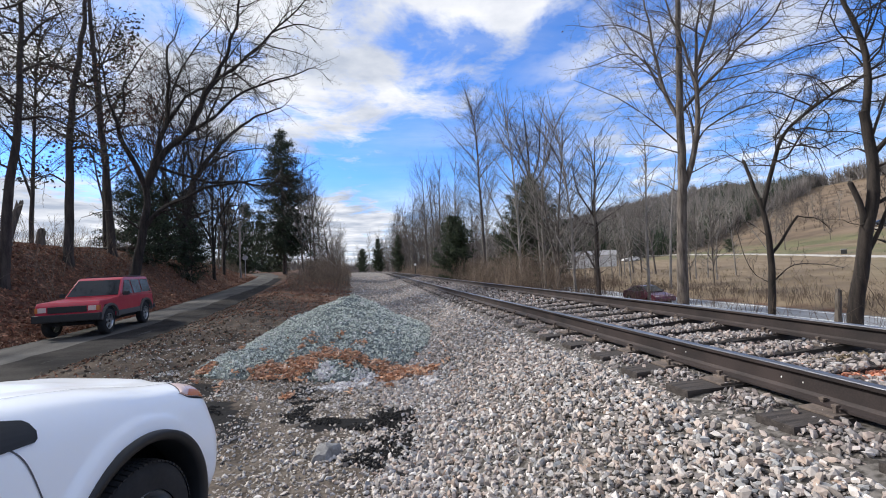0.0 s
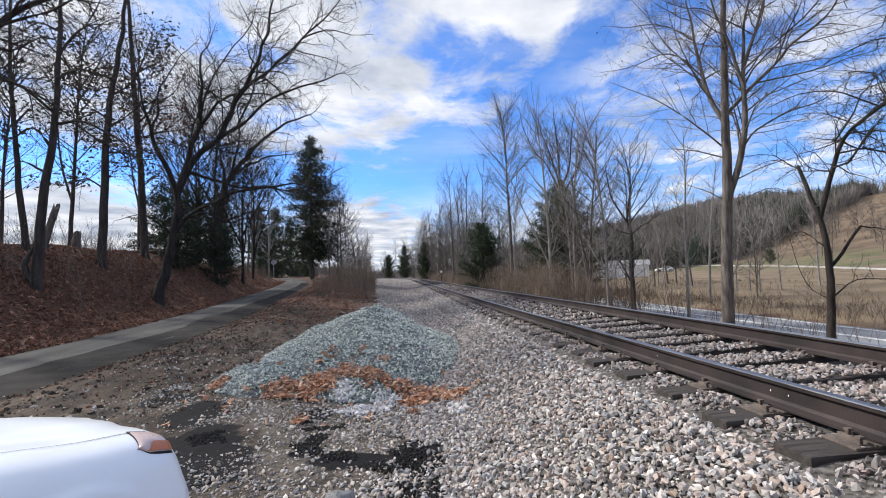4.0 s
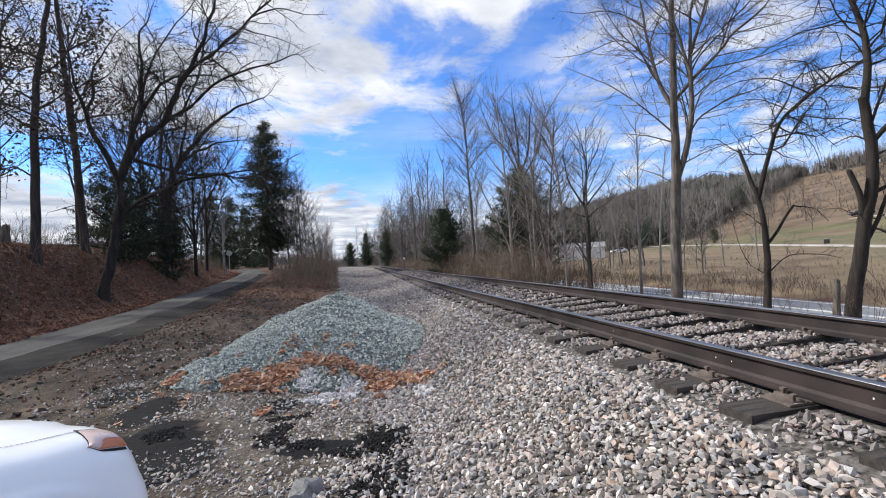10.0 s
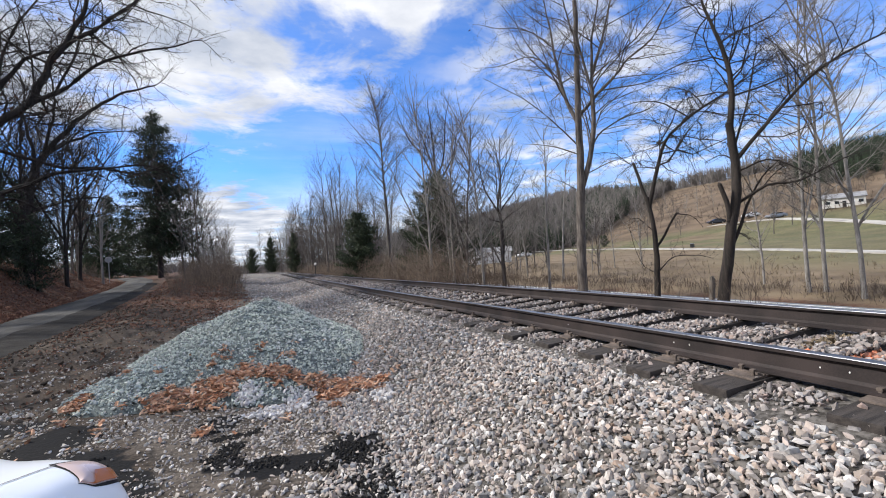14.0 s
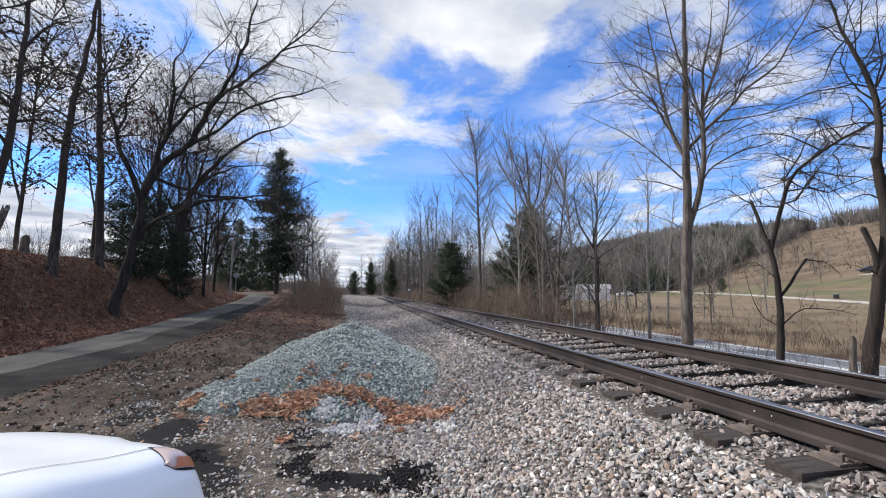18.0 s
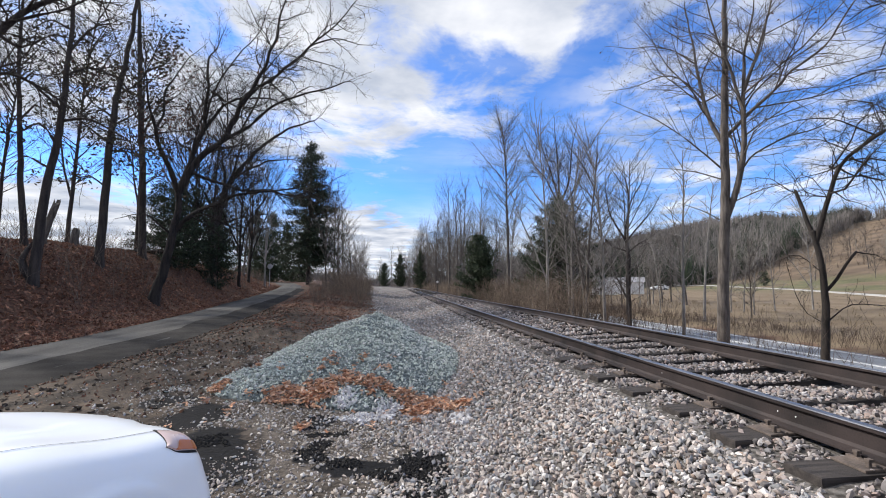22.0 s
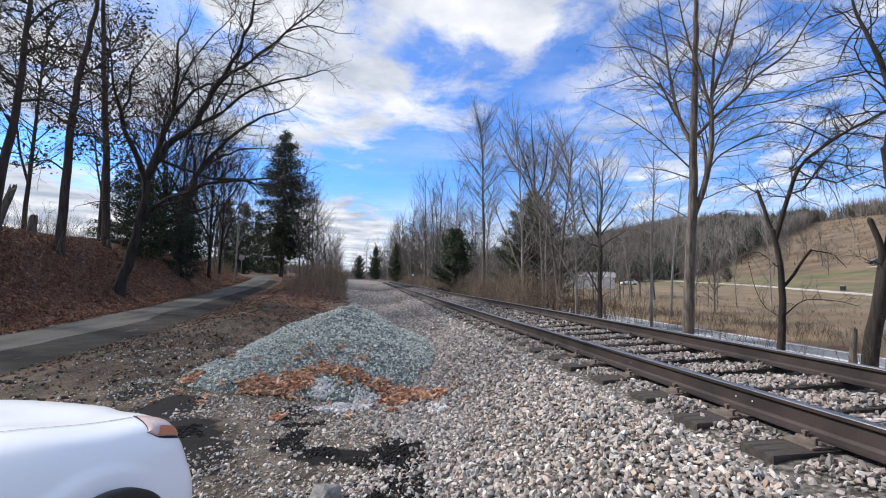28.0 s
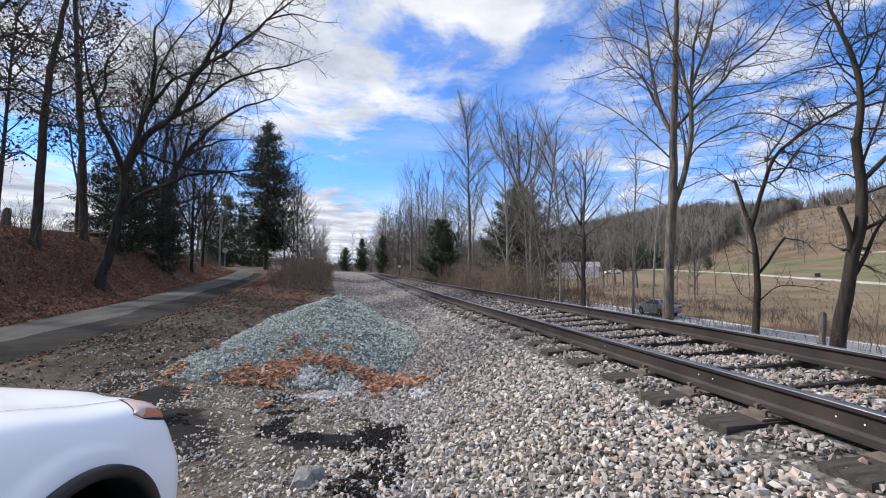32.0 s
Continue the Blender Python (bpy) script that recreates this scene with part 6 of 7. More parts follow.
M_SEAM = plain("dark seam", (0.004, 0.004, 0.005), 0.9)
M_GREYSEAM = plain("shadowed panel gap", (0.10, 0.10, 0.11), 0.8)
M_LENS = plain("clear lamp lens", (0.58, 0.45, 0.43), 0.28, 0.0, 0.25)
M_AMBER = plain("amber lamp lens", (0.50, 0.16, 0.05), 0.25, 0, 0.3)
M_REDLENS = plain("red lamp lens", (0.30, 0.012, 0.012), 0.2, 0, 0.6)
M_METAL = plain("galvanised metal", (0.35, 0.36, 0.37), 0.5, 0.7)
M_WHITEWALL = mottled("white sheet wall", (0.66, 0.66, 0.66), (0.80, 0.80, 0.80), 1.2, 0.7, 0, 0.1, 20)
M_ROOF = mottled("grey roof sheet", (0.20, 0.20, 0.21), (0.34, 0.34, 0.35), 1.0, 0.6, 0.2, 0.1, 20)
M_TAN = mottled("pale siding", (0.50, 0.48, 0.46), (0.62, 0.60, 0.57), 1.0, 0.8, 0, 0.1, 20)
M_POST = mottled("weathered post wood", (0.06, 0.05, 0.042), (0.16, 0.138, 0.118), 5, 0.95, 0, 0.5, 40, stretch=(3, 3, 0.5))


def lathe(profile, n, axis="x"):
    """A bmesh turned round the x axis from (x, radius) points."""
    bm = bmesh.new()
    rings = []
    for a, r in profile:
        rings.append([bm.verts.new((a, r * math.cos(2 * math.pi * k / n), r * math.sin(2 * math.pi * k / n))) for k in range(n)])
    for p, q in zip(rings, rings[1:]):
        for k in range(n):
            bm.faces.new((p[k], p[(k + 1) % n], q[(k + 1) % n], q[k]))
    return bm


def make_wheel(parent, x, y, r, width, side, spokes=6, detail=40, tread=False):
    """A wheel on the x axis; side +1: its face looks to +x."""
    w = new("wheel")
    w.parent, w.location = parent, (x, y, r)
    if side < 0:
        w.rotation_euler = (0, 0, math.pi)
    h, ri = width / 2, r * 0.64
    bm = lathe([(-h, ri), (-h, r * 0.86), (-h * 0.8, r * 0.97), (-h * 0.45, r), (h * 0.45, r), (h * 0.8, r * 0.97), (h, r * 0.86), (h * 0.98, ri)], detail)
    tyre = part("tyre", bm, M_TYRE, w, smooth=True)
    if tread:
        bm = bmesh.new()
        for k in range(detail):
            for x0, x1 in ((-h * 0.84, -h * 0.46), (-h * 0.38, -h * 0.04), (h * 0.04, h * 0.38), (h * 0.46, h * 0.84)):
                ring = []
                for x in (x0, x1):
                    for up in (0.0, 0.009):
                        rr = r * (0.972 if abs(x) > h * 0.6 else 0.997) + up
                        for da in (0.12, 0.88):
                            t = 2 * math.pi * (k + da + 0.35 * abs(x) / h) / detail
                            ring.append(bm.verts.new((x, rr * math.cos(t), rr * math.sin(t))))
                for q in ((2, 3, 7, 6), (0, 1, 3, 2), (4, 6, 7, 5), (0, 2, 6, 4), (1, 5, 7, 3)):
                    bm.faces.new([ring[i] for i in q])
        part("tread", bm, M_TYRE, tyre)
    bm = lathe([(-h * 0.9, ri), (h * 0.90, ri), (h * 0.95, ri * 0.97), (h * 0.6, ri * 0.9), (h * 0.2, ri * 0.86)], detail)
    for k in range(spokes):
        t = bmesh.new()
        box(t, h * 0.45, h * 0.8, -ri * 0.14, ri * 0.14, 0, ri * 0.93, 0.008)
        bmesh.ops.rotate(t, verts=t.verts, cent=(0, 0, 0), matrix=Matrix.Rotation(2 * math.pi * k / spokes, 3, "X"))
        me = bpy.data.meshes.new("t")
        t.to_mesh(me)
        t.free()
        bm.from_mesh(me)
        bpy.data.meshes.remove(me)
    part("rim", bm, M_RIM, w)
    bm = lathe([(h * 0.25, 0.001), (h * 0.25, ri * 0.86)], 16)
    part("brake_disc", bm, M_TRIM, w)
    bm = lathe([(h * 0.9, 0.001), (h * 0.9, ri * 0.16), (h * 0.5, ri * 0.22)], 16)
    part("hub_cap", bm, M_TRIM, w)
    return w


# the parked white car: x to its right side, y forward from the front axle, z up from the ground
HOOD_Y = [-3.9, -2.6, -1.2, -0.6, -0.1, 0.25, 0.5, 0.7, 0.975]
HOOD_Z = [0.98, 1.06, 1.09, 1.10, 1.03, 0.945, 0.897, 0.84, 0.745]
SIDE_V = [0, 0.1, 0.25, 0.4, 0.52, 0.63, 0.72, 0.80, 0.87, 0.91, 1.0]
NOSE = 0.975
ARCH_Z, ARCH_R = 0.38, 0.41


def smooth_table(k, xs, vals):
    """A smooth curve through the knots."""
    k = min(xs[-1], max(xs[0], k))
    i = 0
    while i < len(xs) - 2 and k > xs[i + 1]:
        i += 1
    h = xs[i + 1] - xs[i]
    u = (k - xs[i]) / h

    def slope(j):
        a, b = max(0, j - 1), min(len(xs) - 1, j + 1)
        return (vals[b] - vals[a]) / (xs[b] - xs[a]) * h
    return (2 * u ** 3 - 3 * u * u + 1) * vals[i] + (u ** 3 - 2 * u * u + u) * slope(i) + (-2 * u ** 3 + 3 * u * u) * vals[i + 1] + (u ** 3 - u * u) * slope(i + 1)


def white_surface(y, v):
    """A point of the body's right half: v from 0 at the sill to 1 on the centre line."""
    w = 0.905
    if y > 0.52:
        w = 0.905 * max(0.0, 1 - ((y - 0.52) / (NOSE - 0.52)) ** 1.65) ** (1 / 1.6)
    elif y < -3.2:
        w = 0.905 - 0.12 * ((-3.2 - y) / 0.7) ** 2
    h = smooth_table(y, HOOD_Y, HOOD_Z)
    low = 0.27 + 0.05 * ease((y - 0.3) / 0.5)
    q = 0.055 * ease((y - 0.50) / 0.4)                # the shoulder draws in towards the nose
    xs = [w - 0.04, w, w + 0.012, w + 0.006, w - 0.018 - q * 0.3, w - 0.055 - q * 0.7, w - 0.12 - q, w - 0.22 - q, w * 0.58 - q * 0.5, w * 0.48 - q * 0.3, 0.0]
    g = h - 0.28 - low
    zs = [low, low + 0.09, low + 0.09 + 0.40 * g, low + 0.09 + 0.74 * g, h - 0.19, h - 0.095, h - 0.028, h + 0.006, h + 0.018, h + 0.037, h + 0.055]
    x, z = smooth_table(v, SIDE_V, xs), smooth_table(v, SIDE_V, zs)
    if v < 0.6:
        for ay in (0.0, -2.66):                      # the flared lip round each wheel arch
            d = math.hypot(y - ay, z - ARCH_Z)
            x += 0.018 * ease((0.505 - d) / 0.035) * ease((z - 0.30) / 0.1) * ease((0.46 - y + ay) / 0.25)
    return Vector((max(0.0, x), y, z))


def white_car():
    car = thing("suv", pose(-4.438, 1.395, -0.585, 0, 0, -11), "white compact suv parked on the dirt with black wheel-arch trim", "car")
    ys = [-3.9 + 0.06 * k for k in range(55)] + [-0.60 + 0.02 * k for k in range(57)] + [0.54 + 0.0155 * k for k in range(29)]
    vs = [0, 0.05] + [0.10 + 0.0145 * k for k in range(37)] + [0.65 + 0.018 * k for k in range(15)] + [0.93, 0.96, 1.0]
    for side, tag in ((1, "body"), (-1, "far_body")):
        bm = bmesh.new()
        grid = [[bm.verts.new(white_surface(y, v)) for v in vs] for y in ys]
        for i in range(len(ys) - 1):
            for j in range(len(vs) - 1):
                bm.faces.new((grid[i][j], grid[i + 1][j], grid[i + 1][j + 1], grid[i][j + 1]))
        for ay in (0.0, -2.66):
            inside = [f for f in bm.faces if math.hypot(f.calc_center_median().y - ay, f.calc_center_median().z - ARCH_Z) < ARCH_R and f.calc_center_median().x > 0.5]
            bmesh.ops.delete(bm, geom=inside, context="FACES")
            for v in bm.verts:
                if v.is_boundary and v.co.x > 0.5:
                    d = Vector((v.co.y - ay, v.co.z - ARCH_Z))
                    if abs(d.length - ARCH_R) < 0.06 and v.co.z > 0.28:
                        d = d.normalized() * ARCH_R
                        v.co.y, v.co.z = ay + d.x, ARCH_Z + d.y
        bmesh.ops.delete(bm, geom=[v for v in bm.verts if not v.link_faces], context="VERTS")
        if side < 0:
            for v in bm.verts:
                v.co.x = -v.co.x
            bmesh.ops.reverse_faces(bm, faces=bm.faces)
        part(tag, bm, M_WHITE, car, smooth=True)
        for ay in (0.0, -2.66):
            # black trim round the arches, and dark wells behind them
            bm = bmesh.new()
            rows = []
            for k in range(49):
                t = radians(-16 + 212 * k / 48)
                rows.append([bm.verts.new((side * x, ay + r * math.cos(t), ARCH_Z + r * math.sin(t))) for r, x in ((0.424, 0.918), (0.421, 0.944), (0.404, 0.948), (0.381, 0.940), (0.376, 0.92), (0.376, 0.78))])
            for a, b in zip(rows, rows[1:]):
                for j in range(5):
                    bm.faces.new((a[j], a[j + 1], b[j + 1], b[j]))
            part("arch_trim", bm, M_TRIM, car, "black plastic wheel-arch trim", smooth=True)
            bm = bmesh.new()
            rows = []
            for k in range(25):
                t = radians(-24 + 228 * k / 24)
                rows.append([bm.verts.new((side * x, ay + 0.40 * math.cos(t), ARCH_Z + 0.40 * math.sin(t))) for x in (0.90, 0.45)])
            for a, b in zip(rows, rows[1:]):
                bm.faces.new((a[0], a[1], b[1], b[0]))
            c = bm.verts.new((side * 0.45, ay, 0.2))
            for a, b in zip(rows, rows[1:]):
                bm.faces.new((a[1], c, b[1]))
            part("wheel_well", bm, M_SEAM, car)
            make_wheel(car, side * 0.805, ay, 0.335, 0.235, side, 5, 72, tread=True)

        # seams: hood edge, door cut and cowl
        def ribbon(name, pts, width, mat):
            bm = bmesh.new()
            prev = None
            for k, (y, v) in enumerate(pts):
                p = white_surface(y, v)
                y2, v2 = pts[min(k + 1, len(pts) - 1)]
                y1, v1 = pts[max(k - 1, 0)]
                along = (white_surface(y2, v2) - white_surface(y1, v1)).normalized()
                n = (white_surface(y + 0.01, v) - p).cross(white_surface(y, min(1, v + 0.01)) - p).normalized()
                if n.x + n.z < 0:
                    n = -n
                a = along.cross(n) * (width / 2)
                q = [bm.verts.new((side * s.x, s.y, s.z)) for s in (p + n * 0.002 - a, p + n * 0.002 + a)]
                if prev:
                    bm.faces.new((prev[0], prev[1], q[1], q[0]))
                prev = q
            part(name, bm, mat, car)

        ribbon("hood_seam", [(-0.62 + 1.13 * k / 40, 0.79 + 0.012 * math.sin(math.pi * k / 40)) for k in range(41)], 0.0042, M_GREYSEAM)
        ribbon("door_seam", [(smooth_table(s, [0, 0.12, 0.3, 0.5, 1.0], [-0.52, -0.475, -0.445, -0.42, -0.40]), 0.60 - 0.52 * s) for s in [k / 30 for k in range(31)]], 0.006, M_GREYSEAM)
        ribbon("cowl_seam", [(-0.50 + 0.13 * math.sin(math.pi * 0.5 * s), 0.70 + 0.30 * s) for s in [k / 24 for k in range(25)]], 0.007, M_SEAM)

        # headlamp: a teardrop lens wrapped over the corner, amber at its low end
        def lens(name, mat, label, lo, hi, push):
            bm = bmesh.new()
            rows = []
            for k in range(25):
                s = k / 24
                y = 0.395 + 0.165 * s
                top = 0.692 + 0.100 * ease(s / 0.55) - 0.02 * max(0, s - 0.55) / 0.45
                bot = 0.692 - 0.022 * ease(s / 0.25) - 0.022 * s
                a, b = bot + (top - bot) * lo(s), bot + (top - bot) * hi(s)
                row = []
                for j in range(7):
                    v = a + (b - a) * j / 6
                    p = white_surface(y, v)
                    n = (white_surface(y + 0.01, v) - p).cross(white_surface(y, v + 0.01) - p).normalized()
                    if n.x + n.z < 0:
                        n = -n
                    p = p + n * (push + 0.008 * math.sin(math.pi * min(1, max(0, (v - bot) / max(1e-4, top - bot)))))
                    row.append(bm.verts.new((side * p.x, p.y, p.z)))
                rows.append(row)
            for a, b in zip(rows, rows[1:]):
                for j in range(6):
                    bm.faces.new((a[j], b[j], b[j + 1], a[j + 1]))
            return part(name, bm, mat, car, label, smooth=True)

        lens("lamp_surround", M_SEAM, "dark gap round the lamp", lambda s: -0.09, lambda s: 1.09, 0.0008)
        lens("headlight", M_LENS, "clear pinkish lamp lens", lambda s: 0.0, lambda s: 1.0, 0.003)
        lens("turn_signal", M_AMBER, "amber lens", lambda s: 0.02, lambda s: 0.04 + 0.30 * ease((s - 0.12) / 0.40), 0.0065)
        # sail panel with a rounded tip
        bm = bmesh.new()
        rows = []
        for k in range(17):
            s = k / 16
            y = -0.405 - 0.50 * s ** 1.5
            half = 0.040 * min(1, (s / 0.12)) ** 0.5 + 0.055 * s
            mid = 0.622 + 0.03 * s
            rows.append([bm.verts.new((side * (p.x + 0.007), p.y, p.z + 0.003)) for p in (white_surface(y, mid + half * q) for q in (-1, -0.6, -0.2, 0.2, 0.6, 1))])
        for a, b in zip(rows, rows[1:]):
            for j in range(5):
                bm.faces.new((a[j], a[j + 1], b[j + 1], b[j]))
        part("sail_panel", bm, M_TRIM, car, "black corner panel below the pillar")
        bm = boxed(side * 0.90 if side > 0 else -1.10, 1.10 if side > 0 else side * 0.90, -1.42, -1.24, 1.03, 1.17, 0.04)
        part("mirror", bm, M_WHITE, car, smooth=True)
        bm = bmesh.new()
        q = [(-0.98, 1.06), (-3.1, 1.06), (-2.9, 1.42), (-1.55, 1.47)]
        bm.faces.new([bm.verts.new((side * (0.82 - 0.30 * (z - 1.0)), y, z)) for y, z in q])
        part("side_window", bm, M_GLASS, car)
    # roof, screens
    bm = bmesh.new()
    prof = [(-0.80, 1.075, 0.80), (-1.60, 1.52, 0.66), (-2.3, 1.60, 0.66), (-3.2, 1.56, 0.64), (-3.75, 1.10, 0.76)]
    rows = [[bm.verts.new((s * w * (1 if abs(s) < 1 else 1), y, z + 0.03 * (1 - s * s))) for s in (-1, -0.6, -0.2, 0.2, 0.6, 1)] for y, z, w in prof]
    for i in (1, 2):
        for j in range(5):
            bm.faces.new((rows[i][j], rows[i][j + 1], rows[i + 1][j + 1], rows[i + 1][j]))
    for s in (0, 5):
        x = 1 if s else -1
        low = [bm.verts.new((x * 0.79, y, z)) for y, z in ((-0.80, 1.05), (-1.55, 1.45), (-2.3, 1.50), (-3.2, 1.46), (-3.85, 1.05))]
        for i in range(4):
            bm.faces.new((rows[i][s], rows[i + 1][s], low[i + 1], low[i]))
    part("roof", bm, M_WHITE, car, smooth=True)
    for name, i in (("windscreen", 0), ("rear_window", 3)):
        bm = bmesh.new()
        rows = [[bm.verts.new((s * w * 0.99, y, z + 0.03 * (1 - s * s) - 0.004)) for s in (-1, -0.6, -0.2, 0.2, 0.6, 1)] for y, z, w in prof[i:i + 2]]
        for j in range(5):
            bm.faces.new((rows[0][j], rows[0][j + 1], rows[1][j + 1], rows[1][j]))
        part(name, bm, M_GLASS, car)
    part("bumper_grille", boxed(-0.42, 0.42, 0.86, 0.965, 0.36, 0.56, 0.02), M_TRIM, car)
    part("underside", boxed(-0.70, 0.70, -3.7, 0.62, 0.22, 0.34, 0.02), M_SEAM, car)


white_car()


def wedge(profile, half_low, half_high, zlow, zhigh):
    """A car body: a side profile (y, z) drawn across, narrowing from half_low at zlow to half_high at zhigh."""
    bm = bmesh.new()

    def w(z):
        return half_low + (half_high - half_low) * min(1, max(0, (z - zlow) / (zhigh - zlow)))

    left = [bm.verts.new((-w(z), y, z)) for y, z in profile]
    right = [bm.verts.new((w(z), y, z)) for y, z in profile]
    n = len(profile)
    bm.faces.new(list(reversed(left)))
    bm.faces.new(right)
    for k in range(n):
        bm.faces.new((left[k], left[(k + 1) % n], right[(k + 1) % n], right[k]))
    bmesh.ops.recalc_face_normals(bm, faces=bm.faces)
    return bm


def bevelled(bm, off, seg=2):
    bmesh.ops.bevel(bm, geom=[e for e in bm.edges if e.calc_face_angle(0) > 0.5], offset=off, segments=seg, affect="EDGES", profile=0.7)
    return bm


def side_pane(name, car, pts, x_at, mat=None):
    for s in (-1, 1):
        bm = bmesh.new()
        f = [bm.verts.new((s * x_at(z), y, z)) for y, z in pts]
        b = [bm.verts.new((s * (x_at(z) - 0.02), y, z)) for y, z in pts]
        bm.faces.new(f)
        bm.faces.new(list(reversed(b)))
        for k in range(len(pts)):
            bm.faces.new((f[k], b[k], b[(k + 1) % len(pts)], f[(k + 1) % len(pts)]))
        bmesh.ops.recalc_face_normals(bm, faces=bm.faces)
        part(name, bm, mat or M_GLASS, car)


def red_jeep():
    """Boxy red estate four-by-four; y forward, origin on the ground between the axles."""
    car = thing("jeep", pose(-10.4, 13.1, -0.5), "boxy red four-by-four with black bumper and grey cladding", "car")
    car.scale = (0.82, 0.98, 0.93)
    body = [(-1.95, 0.55), (-1.93, 1.02), (0.55, 1.05), (0.62, 1.04), (1.83, 0.98), (1.89, 0.90), (1.89, 0.58), (1.72, 0.52), (1.70, 0.70), (1.55, 0.86), (1.08, 0.86), (0.92, 0.70), (0.90, 0.48), (-0.86, 0.48), (-0.88, 0.70), (-1.02, 0.86), (-1.50, 0.86), (-1.66, 0.70), (-1.68, 0.55)]
    part("body", bevelled(wedge(body, 0.83, 0.81, 0.5, 1.05), 0.03), M_RED, car)
    cabin = [(-1.93, 1.03), (-1.78, 1.58), (-1.70, 1.62), (-0.05, 1.62), (0.10, 1.58), (0.62, 1.05)]
    part("cabin", bevelled(wedge(cabin, 0.80, 0.66, 1.05, 1.6), 0.03), M_RED, car)

    def x_at(z):
        return 0.815 + (0.665 - 0.80) * (z - 1.05) / 0.55

    side_pane("front_window", car, [(-0.32, 1.09), (0.42, 1.09), (0.06, 1.52), (-0.28, 1.53)], x_at)
    side_pane("rear_window", car, [(-1.02, 1.09), (-0.40, 1.09), (-0.36, 1.53), (-0.98, 1.53)], x_at)
    side_pane("quarter_window", car, [(-1.80, 1.10), (-1.10, 1.10), (-1.06, 1.53), (-1.70, 1.53)], x_at)
    for s in (-1, 1):
        part("cladding", boxed(min(s * 0.82, s * 0.85), max(s * 0.82, s * 0.85), -0.86, 0.90, 0.46, 0.62, 0.01), M_GREYTRIM, car, "grey lower cladding")
        for ay in (1.31, -1.27):
            make_wheel(car, s * 0.72, ay, 0.36, 0.22, s, 5, 28)
            bm = bmesh.new()
            rows = []
            for k in range(9):
                t = radians(8 + 164 * k / 8)
                rows.append([bm.verts.new((s * x, ay + r * 1.12 * math.cos(t), 0.38 + r * math.sin(t))) for r, x in ((0.50, 0.82), (0.50, 0.875), (0.44, 0.88), (0.42, 0.80))])
            for a, b in zip(rows, rows[1:]):
                for j in range(3):
                    bm.faces.new((a[j], a[j + 1], b[j + 1], b[j]))
            part("fender_flare", bm, M_GREYTRIM, car)
            part("wheel_well", boxed(min(s * 0.40, s * 0.80), max(s * 0.40, s * 0.80), ay - 0.42, ay + 0.42, 0.50, 0.84), M_SEAM, car)
        part("headlight", boxed(min(s * 0.54, s * 0.74), max(s * 0.54, s * 0.74), 1.86, 1.915, 0.73, 0.86, 0.01), M_LENS, car, "square glass headlight")
        part("turn_signal", boxed(min(s * 0.75, s * 0.825), max(s * 0.75, s * 0.825), 1.80, 1.90, 0.72, 0.86, 0.01), M_AMBER, car, "amber corner lens")
        part("mirror", boxed(min(s * 0.84, s * 1.0), max(s * 0.84, s * 1.0), 0.36, 0.50, 1.06, 1.18, 0.02), M_TRIM, car)
        part("roof_rail", boxed(min(s * 0.55, s * 0.58), max(s * 0.55, s * 0.58), -1.6, -0.15, 1.635, 1.665, 0.008), M_TRIM, car)
        part("tail_light", boxed(min(s * 0.70, s * 0.81), max(s * 0.70, s * 0.81), -1.97, -1.93, 0.75, 1.0, 0.01), M_REDLENS, car)
    for y in (-1.3, -0.4):
        part("cross_bar", boxed(-0.56, 0.56, y - 0.02, y + 0.02, 1.645, 1.67, 0.006), M_TRIM, car)
    part("grille", boxed(-0.50, 0.50, 1.86, 1.91, 0.70, 0.87, 0.01), M_TRIM, car)
    part("front_bumper", boxed(-0.86, 0.86, 1.82, 1.99, 0.46, 0.66, 0.03), M_TRIM, car)
    part("rear_bumper", boxed(-0.84, 0.84, -2.12, -1.93, 0.48, 0.62, 0.03), M_TRIM, car)
    bm = bmesh.new()
    f = [bm.verts.new(p) for p in ((-0.74, 0.60, 1.085), (0.74, 0.60, 1.085), (0.62, 0.155, 1.545), (-0.62, 0.155, 1.545))]
    bm.faces.new(f)
    r = bmesh.ops.extrude_face_region(bm, geom=list(bm.faces))
    for v in r["geom"]:
        if isinstance(v, bmesh.types.BMVert):
            v.co.y -= 0.02
    part("windscreen", bm, M_GLASS, car)
    part("underside", boxed(-0.6, 0.6, -1.8, 1.8, 0.34, 0.50), M_SEAM, car)
    return car


